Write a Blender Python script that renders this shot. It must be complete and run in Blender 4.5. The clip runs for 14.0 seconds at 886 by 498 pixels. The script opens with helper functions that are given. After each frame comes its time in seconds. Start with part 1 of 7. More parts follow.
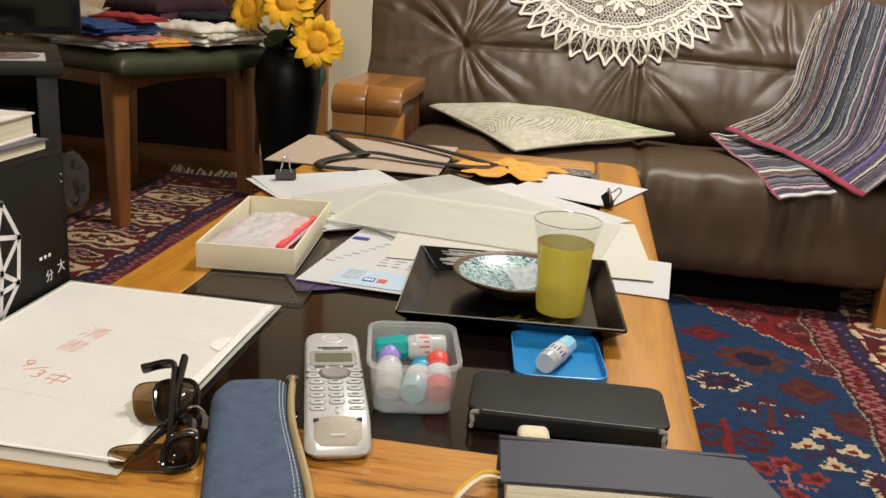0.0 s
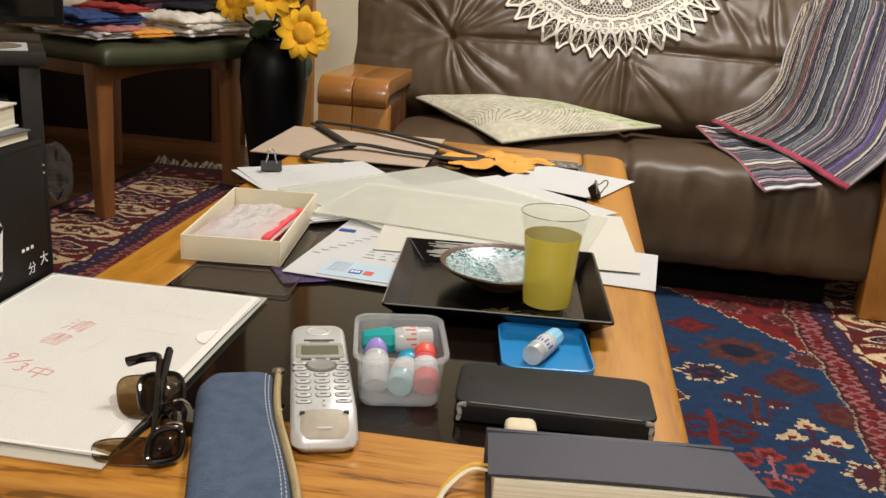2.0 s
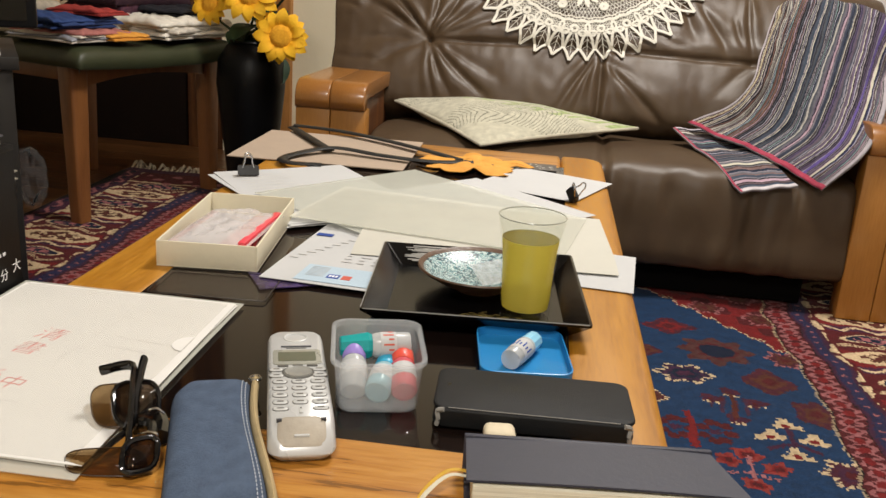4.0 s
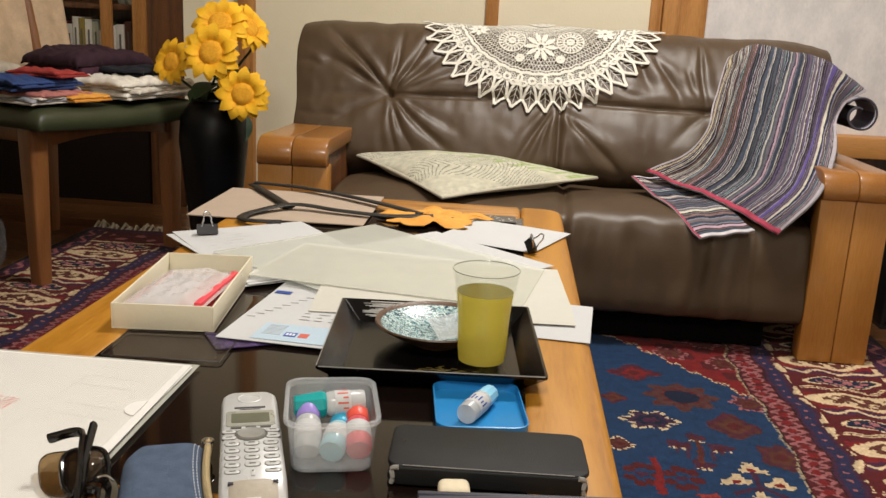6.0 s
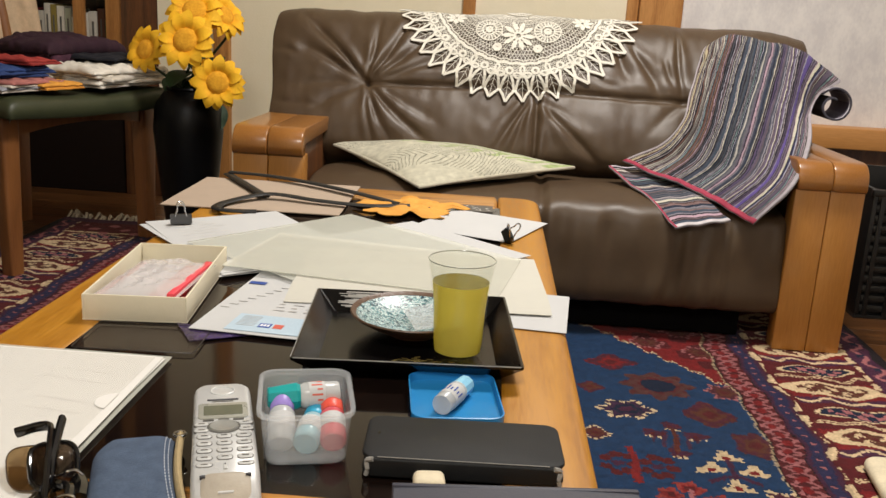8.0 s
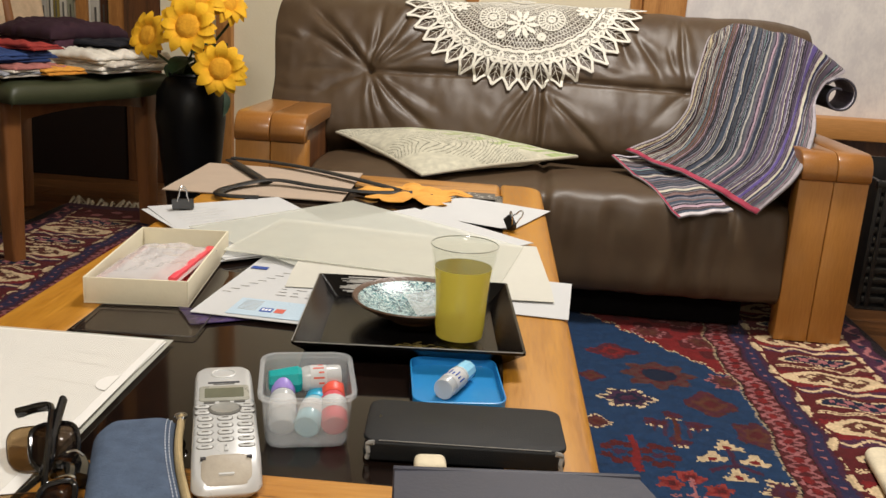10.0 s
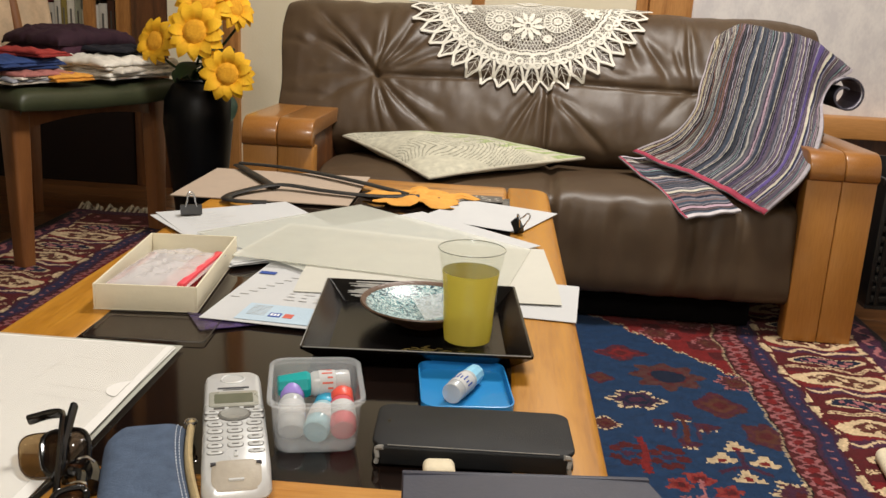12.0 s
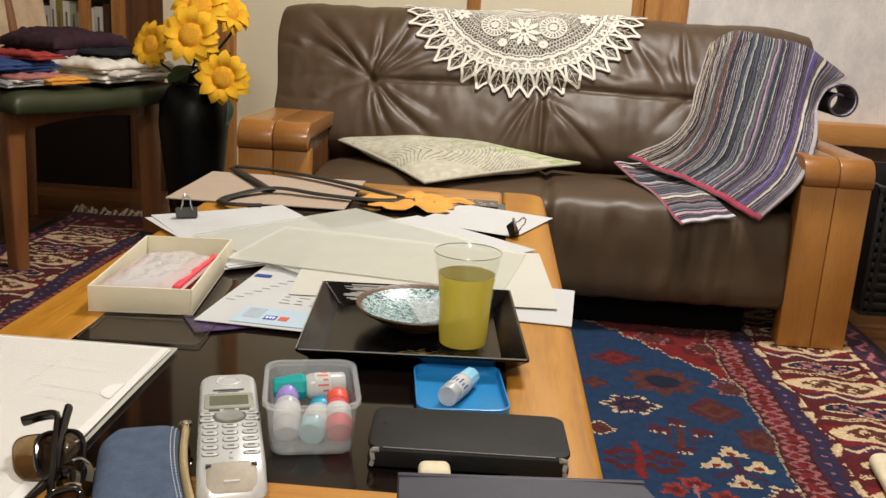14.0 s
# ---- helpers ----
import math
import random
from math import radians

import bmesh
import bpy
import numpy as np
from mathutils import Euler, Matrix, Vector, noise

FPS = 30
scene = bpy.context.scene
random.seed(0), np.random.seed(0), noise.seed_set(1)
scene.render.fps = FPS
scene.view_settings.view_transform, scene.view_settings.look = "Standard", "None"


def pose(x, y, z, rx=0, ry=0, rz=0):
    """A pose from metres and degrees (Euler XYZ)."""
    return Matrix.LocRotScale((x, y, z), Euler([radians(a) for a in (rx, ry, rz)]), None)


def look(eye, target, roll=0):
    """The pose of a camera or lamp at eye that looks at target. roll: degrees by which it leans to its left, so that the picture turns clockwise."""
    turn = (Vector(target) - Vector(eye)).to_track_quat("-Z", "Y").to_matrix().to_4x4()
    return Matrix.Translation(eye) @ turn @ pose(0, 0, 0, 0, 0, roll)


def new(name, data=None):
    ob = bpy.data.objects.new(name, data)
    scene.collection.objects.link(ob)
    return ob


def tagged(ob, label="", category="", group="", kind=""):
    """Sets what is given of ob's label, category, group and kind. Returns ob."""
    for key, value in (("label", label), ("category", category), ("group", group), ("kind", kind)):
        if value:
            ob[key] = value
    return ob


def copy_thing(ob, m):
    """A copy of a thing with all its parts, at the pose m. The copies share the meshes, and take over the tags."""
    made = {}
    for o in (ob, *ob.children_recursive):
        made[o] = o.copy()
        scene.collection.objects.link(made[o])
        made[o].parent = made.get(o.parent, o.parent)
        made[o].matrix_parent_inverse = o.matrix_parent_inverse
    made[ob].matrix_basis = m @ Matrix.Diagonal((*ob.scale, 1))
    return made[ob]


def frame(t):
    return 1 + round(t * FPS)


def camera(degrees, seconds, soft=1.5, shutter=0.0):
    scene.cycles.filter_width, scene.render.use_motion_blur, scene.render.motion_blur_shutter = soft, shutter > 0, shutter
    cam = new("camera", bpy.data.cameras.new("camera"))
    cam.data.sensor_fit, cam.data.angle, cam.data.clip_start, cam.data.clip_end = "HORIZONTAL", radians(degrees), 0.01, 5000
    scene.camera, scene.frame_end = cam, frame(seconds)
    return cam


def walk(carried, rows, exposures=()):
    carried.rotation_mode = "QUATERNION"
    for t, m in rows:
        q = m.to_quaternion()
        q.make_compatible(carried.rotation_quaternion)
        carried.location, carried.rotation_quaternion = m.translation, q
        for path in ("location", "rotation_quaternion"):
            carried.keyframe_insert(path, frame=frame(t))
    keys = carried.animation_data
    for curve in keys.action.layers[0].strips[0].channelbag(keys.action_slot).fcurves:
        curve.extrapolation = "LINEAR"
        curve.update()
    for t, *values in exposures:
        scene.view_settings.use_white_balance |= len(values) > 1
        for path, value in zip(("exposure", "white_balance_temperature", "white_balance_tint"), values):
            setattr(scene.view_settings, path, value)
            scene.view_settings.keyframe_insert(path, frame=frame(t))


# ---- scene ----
cam = camera(52.7, 14.0)
PATH = [
    (0, (0.172, -0.42, 0.741), (-0.125, 1.468, 0.152), 3.6),
    (0.5, (0.172, -0.419, 0.741), (-0.12, 1.469, 0.149), 3.7),
    (1, (0.172, -0.419, 0.741), (-0.113, 1.469, 0.145), 3.7),
    (1.5, (0.172, -0.418, 0.741), (-0.105, 1.47, 0.142), 3.8),
    (2, (0.171, -0.417, 0.74), (-0.094, 1.471, 0.136), 3.9),
    (2.5, (0.171, -0.416, 0.739), (-0.083, 1.472, 0.132), 4.0),
    (5, (0.179, -0.413, 0.744), (-0.017, 1.497, 0.184), 3.3),
    (5.5, (0.185, -0.416, 0.746), (0.003, 1.51, 0.237), 3.0),
    (6, (0.188, -0.417, 0.748), (0.022, 1.516, 0.264), 2.9),
    (6.5, (0.194, -0.413, 0.748), (0.05, 1.523, 0.268), 2.7),
    (7, (0.192, -0.412, 0.748), (0.065, 1.524, 0.259), 2.9),
    (7.5, (0.19, -0.411, 0.748), (0.074, 1.522, 0.249), 3.1),
    (8, (0.19, -0.411, 0.747), (0.074, 1.521, 0.243), 3.2),
    (10.5, (0.189, -0.409, 0.741), (0.071, 1.516, 0.214), 3.6),
    (11, (0.188, -0.409, 0.742), (0.07, 1.517, 0.215), 3.5),
    (11.5, (0.189, -0.41, 0.742), (0.061, 1.516, 0.22), 3.3),
    (12, (0.19, -0.411, 0.744), (0.054, 1.515, 0.222), 3.0),
    (12.5, (0.19, -0.41, 0.744), (0.053, 1.515, 0.221), 2.9),
    (13, (0.19, -0.414, 0.744), (0.059, 1.518, 0.242), 3.0),
    (13.5, (0.19, -0.412, 0.742), (0.062, 1.52, 0.238), 3.2),
    (14, (0.189, -0.412, 0.742), (0.064, 1.518, 0.232), 3.3),
]
walk(cam, [(t, look(e, g, r)) for t, e, g, r in PATH])

# ---- light ----
scene.view_settings.exposure = 0.0
world = bpy.data.worlds.new("night_room")
scene.world = world
world.use_nodes = True
world.node_tree.nodes["Background"].inputs[0].default_value = (0.02, 0.02, 0.025, 1)
world.node_tree.nodes["Background"].inputs[1].default_value = 0.3


def room_lamp(name, x, y, z, size, watts, colour):
    d = bpy.data.lights.new(name, "AREA")
    d.shape, d.size, d.energy, d.color = "DISK", size, watts, colour
    ob = new(name, d)
    ob.matrix_world = pose(x, y, z)
    return ob


room_lamp("ceiling_lamp_light", 0.5, 1.42, 2.27, 0.5, 50, (1.0, 0.945, 0.88))
room_lamp("dining_lamp_light", 0.1, -1.2, 2.27, 0.5, 43, (1.0, 0.945, 0.88))


# ---- materials ----
def lin(h):
    h = h.lstrip("#")
    v = [int(h[i:i + 2], 16) / 255 for i in (0, 2, 4)]
    return tuple(c / 12.92 if c <= 0.04045 else ((c + 0.055) / 1.055) ** 2.4 for c in v)


def nodes_of(name):
    m = bpy.data.materials.new(name)
    m.use_nodes = True
    nt = m.node_tree
    return m, nt, nt.nodes, nt.links, nt.nodes["Principled BSDF"]


def mat(name, a, b=None, rough=0.5, metal=0.0, scale=25, stretch=(1, 1, 1), var=0.18, bump=0.15, bscale=300,
        bstretch=None, coat=0.0, trans=0.0, ior=1.45, sheen=0.0, spec=0.5, rvar=0.12, contrast=0.5, subsurf=0.0, island=0.0):
    """Two colours mixed by noise at two scales, uneven gloss and fine relief."""
    m, nt, ns, ln, p = nodes_of(name)
    if b is None:
        b = tuple(min(1, c * (1 + var)) for c in a)
        a = tuple(c * (1 - var) for c in a)
    tc = ns.new("ShaderNodeTexCoord")
    mp = ns.new("ShaderNodeMapping")
    mp.inputs["Scale"].default_value = stretch
    ln.new(tc.outputs["Object"], mp.inputs[0])
    n1 = ns.new("ShaderNodeTexNoise")
    n1.inputs["Scale"].default_value, n1.inputs["Detail"].default_value = scale, 6
    ln.new(mp.outputs[0], n1.inputs[0])
    n2 = ns.new("ShaderNodeTexNoise")
    n2.inputs["Scale"].default_value, n2.inputs["Detail"].default_value = scale * 7, 3
    ln.new(mp.outputs[0], n2.inputs[0])
    mx = ns.new("ShaderNodeMath")
    mx.operation = "MULTIPLY_ADD"
    mx.inputs[1].default_value = 0.35
    ln.new(n2.outputs[0], mx.inputs[0])
    ln.new(n1.outputs[0], mx.inputs[2])
    mr = ns.new("ShaderNodeMapRange")
    mr.inputs[1].default_value, mr.inputs[2].default_value = 0.675 - contrast * 0.5, 0.675 + contrast * 0.5
    ln.new(mx.outputs[0], mr.inputs[0])
    mix = ns.new("ShaderNodeMix")
    mix.data_type = "RGBA"
    mix.inputs[6].default_value, mix.inputs[7].default_value = (*a, 1), (*b, 1)
    ln.new(mr.outputs[0], mix.inputs[0])
    out = mix.outputs[2]
    if island:
        oi = ns.new("ShaderNodeObjectInfo")
        hs = ns.new("ShaderNodeHueSaturation")
        r2 = ns.new("ShaderNodeMapRange")
        r2.inputs[3].default_value, r2.inputs[4].default_value = 1 - island, 1 + island
        ln.new(oi.outputs["Random"], r2.inputs[0])
        ln.new(r2.outputs[0], hs.inputs["Value"])
        ln.new(out, hs.inputs["Color"])
        out = hs.outputs[0]
    ln.new(out, p.inputs["Base Color"])
    rr = ns.new("ShaderNodeMapRange")
    rr.inputs[3].default_value, rr.inputs[4].default_value = max(0, rough - rvar), min(1, rough + rvar)
    ln.new(n1.outputs[0], rr.inputs[0])
    ln.new(rr.outputs[0], p.inputs["Roughness"])
    p.inputs["Metallic"].default_value = metal
    p.inputs["Coat Weight"].default_value = coat
    p.inputs["Coat Roughness"].default_value = 0.12
    p.inputs["Transmission Weight"].default_value = trans
    p.inputs["IOR"].default_value = ior
    p.inputs["Sheen Weight"].default_value = sheen
    p.inputs["Specular IOR Level"].default_value = spec
    if subsurf:
        p.inputs["Subsurface Weight"].default_value = subsurf
        p.inputs["Subsurface Radius"].default_value = (0.01, 0.008, 0.006)
    if bump:
        mb = ns.new("ShaderNodeMapping")
        mb.inputs["Scale"].default_value = bstretch or stretch
        ln.new(tc.outputs["Object"], mb.inputs[0])
        nb = ns.new("ShaderNodeTexNoise")
        nb.inputs["Scale"].default_value, nb.inputs["Detail"].default_value = bscale, 4
        ln.new(mb.outputs[0], nb.inputs[0])
        bp = ns.new("ShaderNodeBump")
        bp.inputs["Strength"].default_value, bp.inputs["Distance"].default_value = bump, 0.002
        ln.new(nb.outputs[0], bp.inputs["Height"])
        ln.new(bp.outputs[0], p.inputs["Normal"])
    return m


def wood(name, a, b, axis, rough=0.35, coat=0.3, bands=38, dark=0.55, bump=0.12, lines=False):
    """Timber with growth bands and pores along one axis."""
    m, nt, ns, ln, p = nodes_of(name)
    tc = ns.new("ShaderNodeTexCoord")
    mp = ns.new("ShaderNodeMapping")
    s = [1.0, 1.0, 1.0]
    s["xyz".index(axis)] = 0.09
    mp.inputs["Scale"].default_value = s
    ln.new(tc.outputs["Object"], mp.inputs[0])
    big = ns.new("ShaderNodeTexNoise")
    big.inputs["Scale"].default_value, big.inputs["Detail"].default_value = 7, 2
    ln.new(mp.outputs[0], big.inputs[0])
    k = ns.new("ShaderNodeMath")
    k.operation = "MULTIPLY"
    k.inputs[1].default_value = bands
    ln.new(big.outputs[0], k.inputs[0])
    fr = ns.new("ShaderNodeMath")
    fr.operation = "PINGPONG"
    fr.inputs[1].default_value = 1.0
    ln.new(k.outputs[0], fr.inputs[0])
    pore = ns.new("ShaderNodeTexNoise")
    pore.inputs["Scale"].default_value, pore.inputs["Detail"].default_value = 330, 3
    ln.new(mp.outputs[0], pore.inputs[0])
    add = ns.new("ShaderNodeMath")
    add.operation = "MULTIPLY_ADD"
    add.inputs[1].default_value = 0.5
    ln.new(fr.outputs[0], add.inputs[0])
    ln.new(pore.outputs[0], add.inputs[2])
    ramp = ns.new("ShaderNodeValToRGB")
    ramp.color_ramp.elements[0].position, ramp.color_ramp.elements[0].color = 0.35, (*[c * dark for c in a], 1)
    ramp.color_ramp.elements[1].position, ramp.color_ramp.elements[1].color = 1.0, (*b, 1)
    e = ramp.color_ramp.elements.new(0.58)
    e.color = (*a, 1)
    if lines:
        # narrow dark growth lines on an even ground
        ramp.color_ramp.elements[0].position, e.position = 0.50, 0.57
    ln.new(add.outputs[0], ramp.inputs[0])
    ln.new(ramp.outputs[0], p.inputs["Base Color"])
    rr = ns.new("ShaderNodeMapRange")
    rr.inputs[3].default_value, rr.inputs[4].default_value = rough - 0.08, rough + 0.15
    ln.new(pore.outputs[0], rr.inputs[0])
    ln.new(rr.outputs[0], p.inputs["Roughness"])
    p.inputs["Coat Weight"].default_value = coat
    p.inputs["Coat Roughness"].default_value = 0.16
    bp = ns.new("ShaderNodeBump")
    bp.inputs["Strength"].default_value, bp.inputs["Distance"].default_value = bump, 0.001
    ln.new(pore.outputs[0], bp.inputs["Height"])
    ln.new(bp.outputs[0], p.inputs["Normal"])
    return m


def painted(name, rough=0.9, bump=0.5, bscale=900, sheen=0.04, var=0.22, nscale=60):
    """Cloth or pile whose woven colours are stored face by face."""
    m, nt, ns, ln, p = nodes_of(name)
    at = ns.new("ShaderNodeAttribute")
    at.attribute_name = "weave"
    tc = ns.new("ShaderNodeTexCoord")
    n1 = ns.new("ShaderNodeTexNoise")
    n1.inputs["Scale"].default_value, n1.inputs["Detail"].default_value = nscale, 5
    ln.new(tc.outputs["Object"], n1.inputs[0])
    rg = ns.new("ShaderNodeMapRange")
    rg.inputs[1].default_value, rg.inputs[2].default_value = 0.25, 0.75
    rg.inputs[3].default_value, rg.inputs[4].default_value = 1 - var, 1 + var
    ln.new(n1.outputs[0], rg.inputs[0])
    hs = ns.new("ShaderNodeHueSaturation")
    ln.new(rg.outputs[0], hs.inputs["Value"])
    ln.new(at.outputs["Color"], hs.inputs["Color"])
    ln.new(hs.outputs[0], p.inputs["Base Color"])
    p.inputs["Roughness"].default_value = rough
    p.inputs["Sheen Weight"].default_value = sheen
    p.inputs["Specular IOR Level"].default_value = 0.2
    nb = ns.new("ShaderNodeTexNoise")
    nb.inputs["Scale"].default_value = bscale
    ln.new(tc.outputs["Object"], nb.inputs[0])
    bp = ns.new("ShaderNodeBump")
    bp.inputs["Strength"].default_value, bp.inputs["Distance"].default_value = bump, 0.002
    ln.new(nb.outputs[0], bp.inputs["Height"])
    ln.new(bp.outputs[0], p.inputs["Normal"])
    return m


def film(name, colour, opacity, rough=0.4, tint=(1, 1, 1)):
    """Thin sheet plastic: part of the light goes straight through."""
    m, nt, ns, ln, p = nodes_of(name)
    tr = ns.new("ShaderNodeBsdfTransparent")
    tr.inputs[0].default_value = (*tint, 1)
    tc = ns.new("ShaderNodeTexCoord")
    n1 = ns.new("ShaderNodeTexNoise")
    n1.inputs["Scale"].default_value, n1.inputs["Detail"].default_value = 9, 4
    ln.new(tc.outputs["Object"], n1.inputs[0])
    rg = ns.new("ShaderNodeMapRange")
    rg.inputs[1].default_value, rg.inputs[2].default_value = 0.3, 0.7
    rg.inputs[3].default_value, rg.inputs[4].default_value = opacity * 0.93, min(1, opacity * 1.07)
    ln.new(n1.outputs[0], rg.inputs[0])
    p.inputs["Base Color"].default_value = (*colour, 1)
    p.inputs["Roughness"].default_value = rough
    mx = ns.new("ShaderNodeMixShader")
    ln.new(rg.outputs[0], mx.inputs[0])
    ln.new(tr.outputs[0], mx.inputs[1])
    ln.new(p.outputs[0], mx.inputs[2])
    ln.new(mx.outputs[0], ns["Material Output"].inputs[0])
    return m


M = {}
M["plaster"] = mat("cream_plaster", lin("ede2c4"), lin("f2e9d0"), rough=0.85, scale=3, bump=0.25, bscale=120)
M["wallpaper"] = mat("pale_wallpaper", lin("d8d4d4"), lin("eae6e3"), rough=0.8, scale=16, stretch=(1, 1, 0.6), bump=0.6, bscale=60, contrast=0.28)
M["ceiling"] = mat("ceiling_board", lin("e8e4d9"), rough=0.9, scale=4, var=0.05)
M["post"] = wood("post_timber", lin("b0783f"), lin("c58d50"), "z", rough=0.5, coat=0.05, bands=14, dark=0.8)
M["sill"] = wood("sill_timber", lin("c48a4c"), lin("cf9859"), "x", rough=0.45, coat=0.1, bands=4, dark=0.92)
M["dark_wood"] = wood("dark_cabinet_timber", lin("54331d"), lin("6e4526"), "z", rough=0.4, coat=0.2, bands=18, dark=0.7)
M["floor_wood"] = wood("floor_timber", lin("4c2f17"), lin("644021"), "x", rough=0.35, coat=0.25, bands=16, dark=0.7)
M["table_x"] = wood("table_oak_across", lin("a46c26"), lin("b88236"), "x", rough=0.33, coat=0.35, bands=34, dark=0.5, bump=0.25, lines=True)
M["table_y"] = wood("table_oak_along", lin("a06a16"), lin("b27b20"), "y", rough=0.42, coat=0.06, bands=16, dark=0.8)
M["arm_z"] = wood("sofa_arm_timber_upright", lin("ab7330"), lin("b67d39"), "z", rough=0.36, coat=0.35, bands=5, dark=0.9)
M["arm_y"] = wood("sofa_arm_timber_long", lin("8e5c28"), lin("9a672f"), "y", rough=0.3, coat=0.4, bands=5, dark=0.9)
M["chair_wood"] = wood("chair_timber", lin("80502a"), lin("8c5a30"), "z", rough=0.4, coat=0.25, bands=14, dark=0.85)
M["leather"] = mat("brown_leather", lin("46372a"), lin("52422f"), rough=0.42, scale=9, bump=0.22, bscale=420, contrast=0.8, spec=0.45)
M["green_leather"] = mat("green_leather", lin("383c2a"), lin("444831"), rough=0.42, scale=9, bump=0.2, bscale=420)
M["glass_top"] = mat("smoked_table_glass", lin("120c0a"), lin("1d1410"), rough=0.06, scale=5, bump=0.0, spec=0.6, rvar=0.03)
M["weave"] = painted("woven_pile")
M["knit"] = painted("striped_knit", bump=0.9, bscale=500, var=0.18)
M["black"] = mat("black_plastic", lin("141414"), rough=0.35, bump=0.05, var=0.25)


# ---- building helpers ----
def thing(name, m=None, label="", category="", group="", kind=""):
    ob = new(name)
    ob.empty_display_size = 0.05
    ob.matrix_world = m or Matrix()
    return tagged(ob, label, category, group, kind)


def link_mesh(name, bm, material, smooth=None, normals=True):
    me = bpy.data.meshes.new(name)
    if normals:
        bmesh.ops.recalc_face_normals(bm, faces=bm.faces)
    bm.to_mesh(me)
    bm.free()
    for mm in (material if isinstance(material, (list, tuple)) else [material]):
        me.materials.append(mm)
    if smooth is not None:
        me.shade_smooth()
        if smooth < 180:
            me.set_sharp_from_angle(angle=radians(smooth))
    return new(name, me)


def part(name, bm, material, parent, label="", smooth=40, normals=True):
    ob = link_mesh(name, bm, material, smooth, normals)
    ob.parent = parent
    return tagged(ob, label)


def solo(name, bm, material, m=None, label="", category="", group="", kind="", smooth=40, normals=True):
    ob = link_mesh(name, bm, material, smooth, normals)
    ob.matrix_world = m or Matrix()
    return tagged(ob, label, category, group, kind)


def box(x0, x1, y0, y1, z0, z1, r=0.0, seg=2, bm=None, m=None):
    own = bmesh.new()
    g = bmesh.ops.create_cube(own, size=1)
    for v in g["verts"]:
        v.co = Vector(((x0 + x1) / 2 + v.co.x * (x1 - x0), (y0 + y1) / 2 + v.co.y * (y1 - y0), (z0 + z1) / 2 + v.co.z * (z1 - z0)))
    if r:
        bmesh.ops.bevel(own, geom=own.edges[:], offset=r, segments=seg, profile=0.5, affect="EDGES", clamp_overlap=True)
    return merge(bm, own, m)


def merge(bm, own, m=None):
    if m:
        bmesh.ops.transform(own, matrix=m, verts=own.verts)
    if bm is None:
        return own
    me = bpy.data.meshes.new("tmp")
    own.to_mesh(me)
    own.free()
    bm.from_mesh(me)
    bpy.data.meshes.remove(me)
    return bm


def prism(poly, z0, z1, r=0.0, seg=2, bm=None, m=None):
    own = bmesh.new()
    vs = [own.verts.new((x, y, z0)) for x, y in poly]
    f = own.faces.new(vs)
    up = bmesh.ops.extrude_face_region(own, geom=[f])
    for v in up["geom"]:
        if isinstance(v, bmesh.types.BMVert):
            v.co.z = z1
    bmesh.ops.recalc_face_normals(own, faces=own.faces)
    if r:
        es = [e for e in own.edges if abs(e.verts[0].co.z - e.verts[1].co.z) < 1e-6]
        bmesh.ops.bevel(own, geom=es, offset=r, segments=seg, profile=0.5, affect="EDGES", clamp_overlap=True)
    return merge(bm, own, m)


def round_rect(w, d, r, n=5, cx=0.0, cy=0.0):
    pts = []
    for sx, sy, a0 in ((1, 1, 0), (-1, 1, 90), (-1, -1, 180), (1, -1, 270)):
        for i in range(n + 1):
            a = radians(a0 + 90 * i / n)
            pts.append((cx + sx * (w / 2 - r) + r * math.cos(a), cy + sy * (d / 2 - r) + r * math.sin(a)))
    return pts


def lathe(profile, seg=32, bm=None, m=None, wobble=None):
    own = bmesh.new()
    rings = []
    for r, z in profile:
        if r < 1e-6:
            rings.append([own.verts.new((0, 0, z))])
        else:
            rings.append([own.verts.new((r * math.cos(2 * math.pi * i / seg), r * math.sin(2 * math.pi * i / seg), z)) for i in range(seg)])
    for a, b in zip(rings, rings[1:]):
        for i in range(seg):
            j = (i + 1) % seg
            q = [a[i % len(a)], a[j % len(a)], b[j % len(b)], b[i % len(b)]]
            u = []
            for v in q:
                if v not in u:
                    u.append(v)
            if len(u) > 2:
                own.faces.new(u)
    return merge(bm, own, m)


def tube(points, radius, seg=8, bm=None, flat=1.0, closed=False):
    """A bar along points; radius may be a list; flat squeezes it in height."""
    own = bmesh.new()
    pts = [Vector(p) for p in points]
    n = len(pts)
    rings = []
    for i, p in enumerate(pts):
        a = pts[(i - 1) % n] if closed or i else p
        b = pts[(i + 1) % n] if closed or i < n - 1 else p
        d = (b - a).normalized()
        side = d.cross(Vector((0, 0, 1)))
        if side.length < 0.05:
            side = d.cross(Vector((0, 1, 0)))
        side.normalize()
        up = side.cross(d)
        r = radius[i] if isinstance(radius, (list, tuple)) else radius
        rings.append([own.verts.new(p + side * r * math.cos(2 * math.pi * k / seg) + up * r * flat * math.sin(2 * math.pi * k / seg)) for k in range(seg)])
    for i in range(n if closed else n - 1):
        a, b = rings[i], rings[(i + 1) % n]
        for k in range(seg):
            own.faces.new((a[k], a[(k + 1) % seg], b[(k + 1) % seg], b[k]))
    if not closed:
        own.faces.new(rings[0])
        own.faces.new(rings[-1])
    return merge(bm, own)


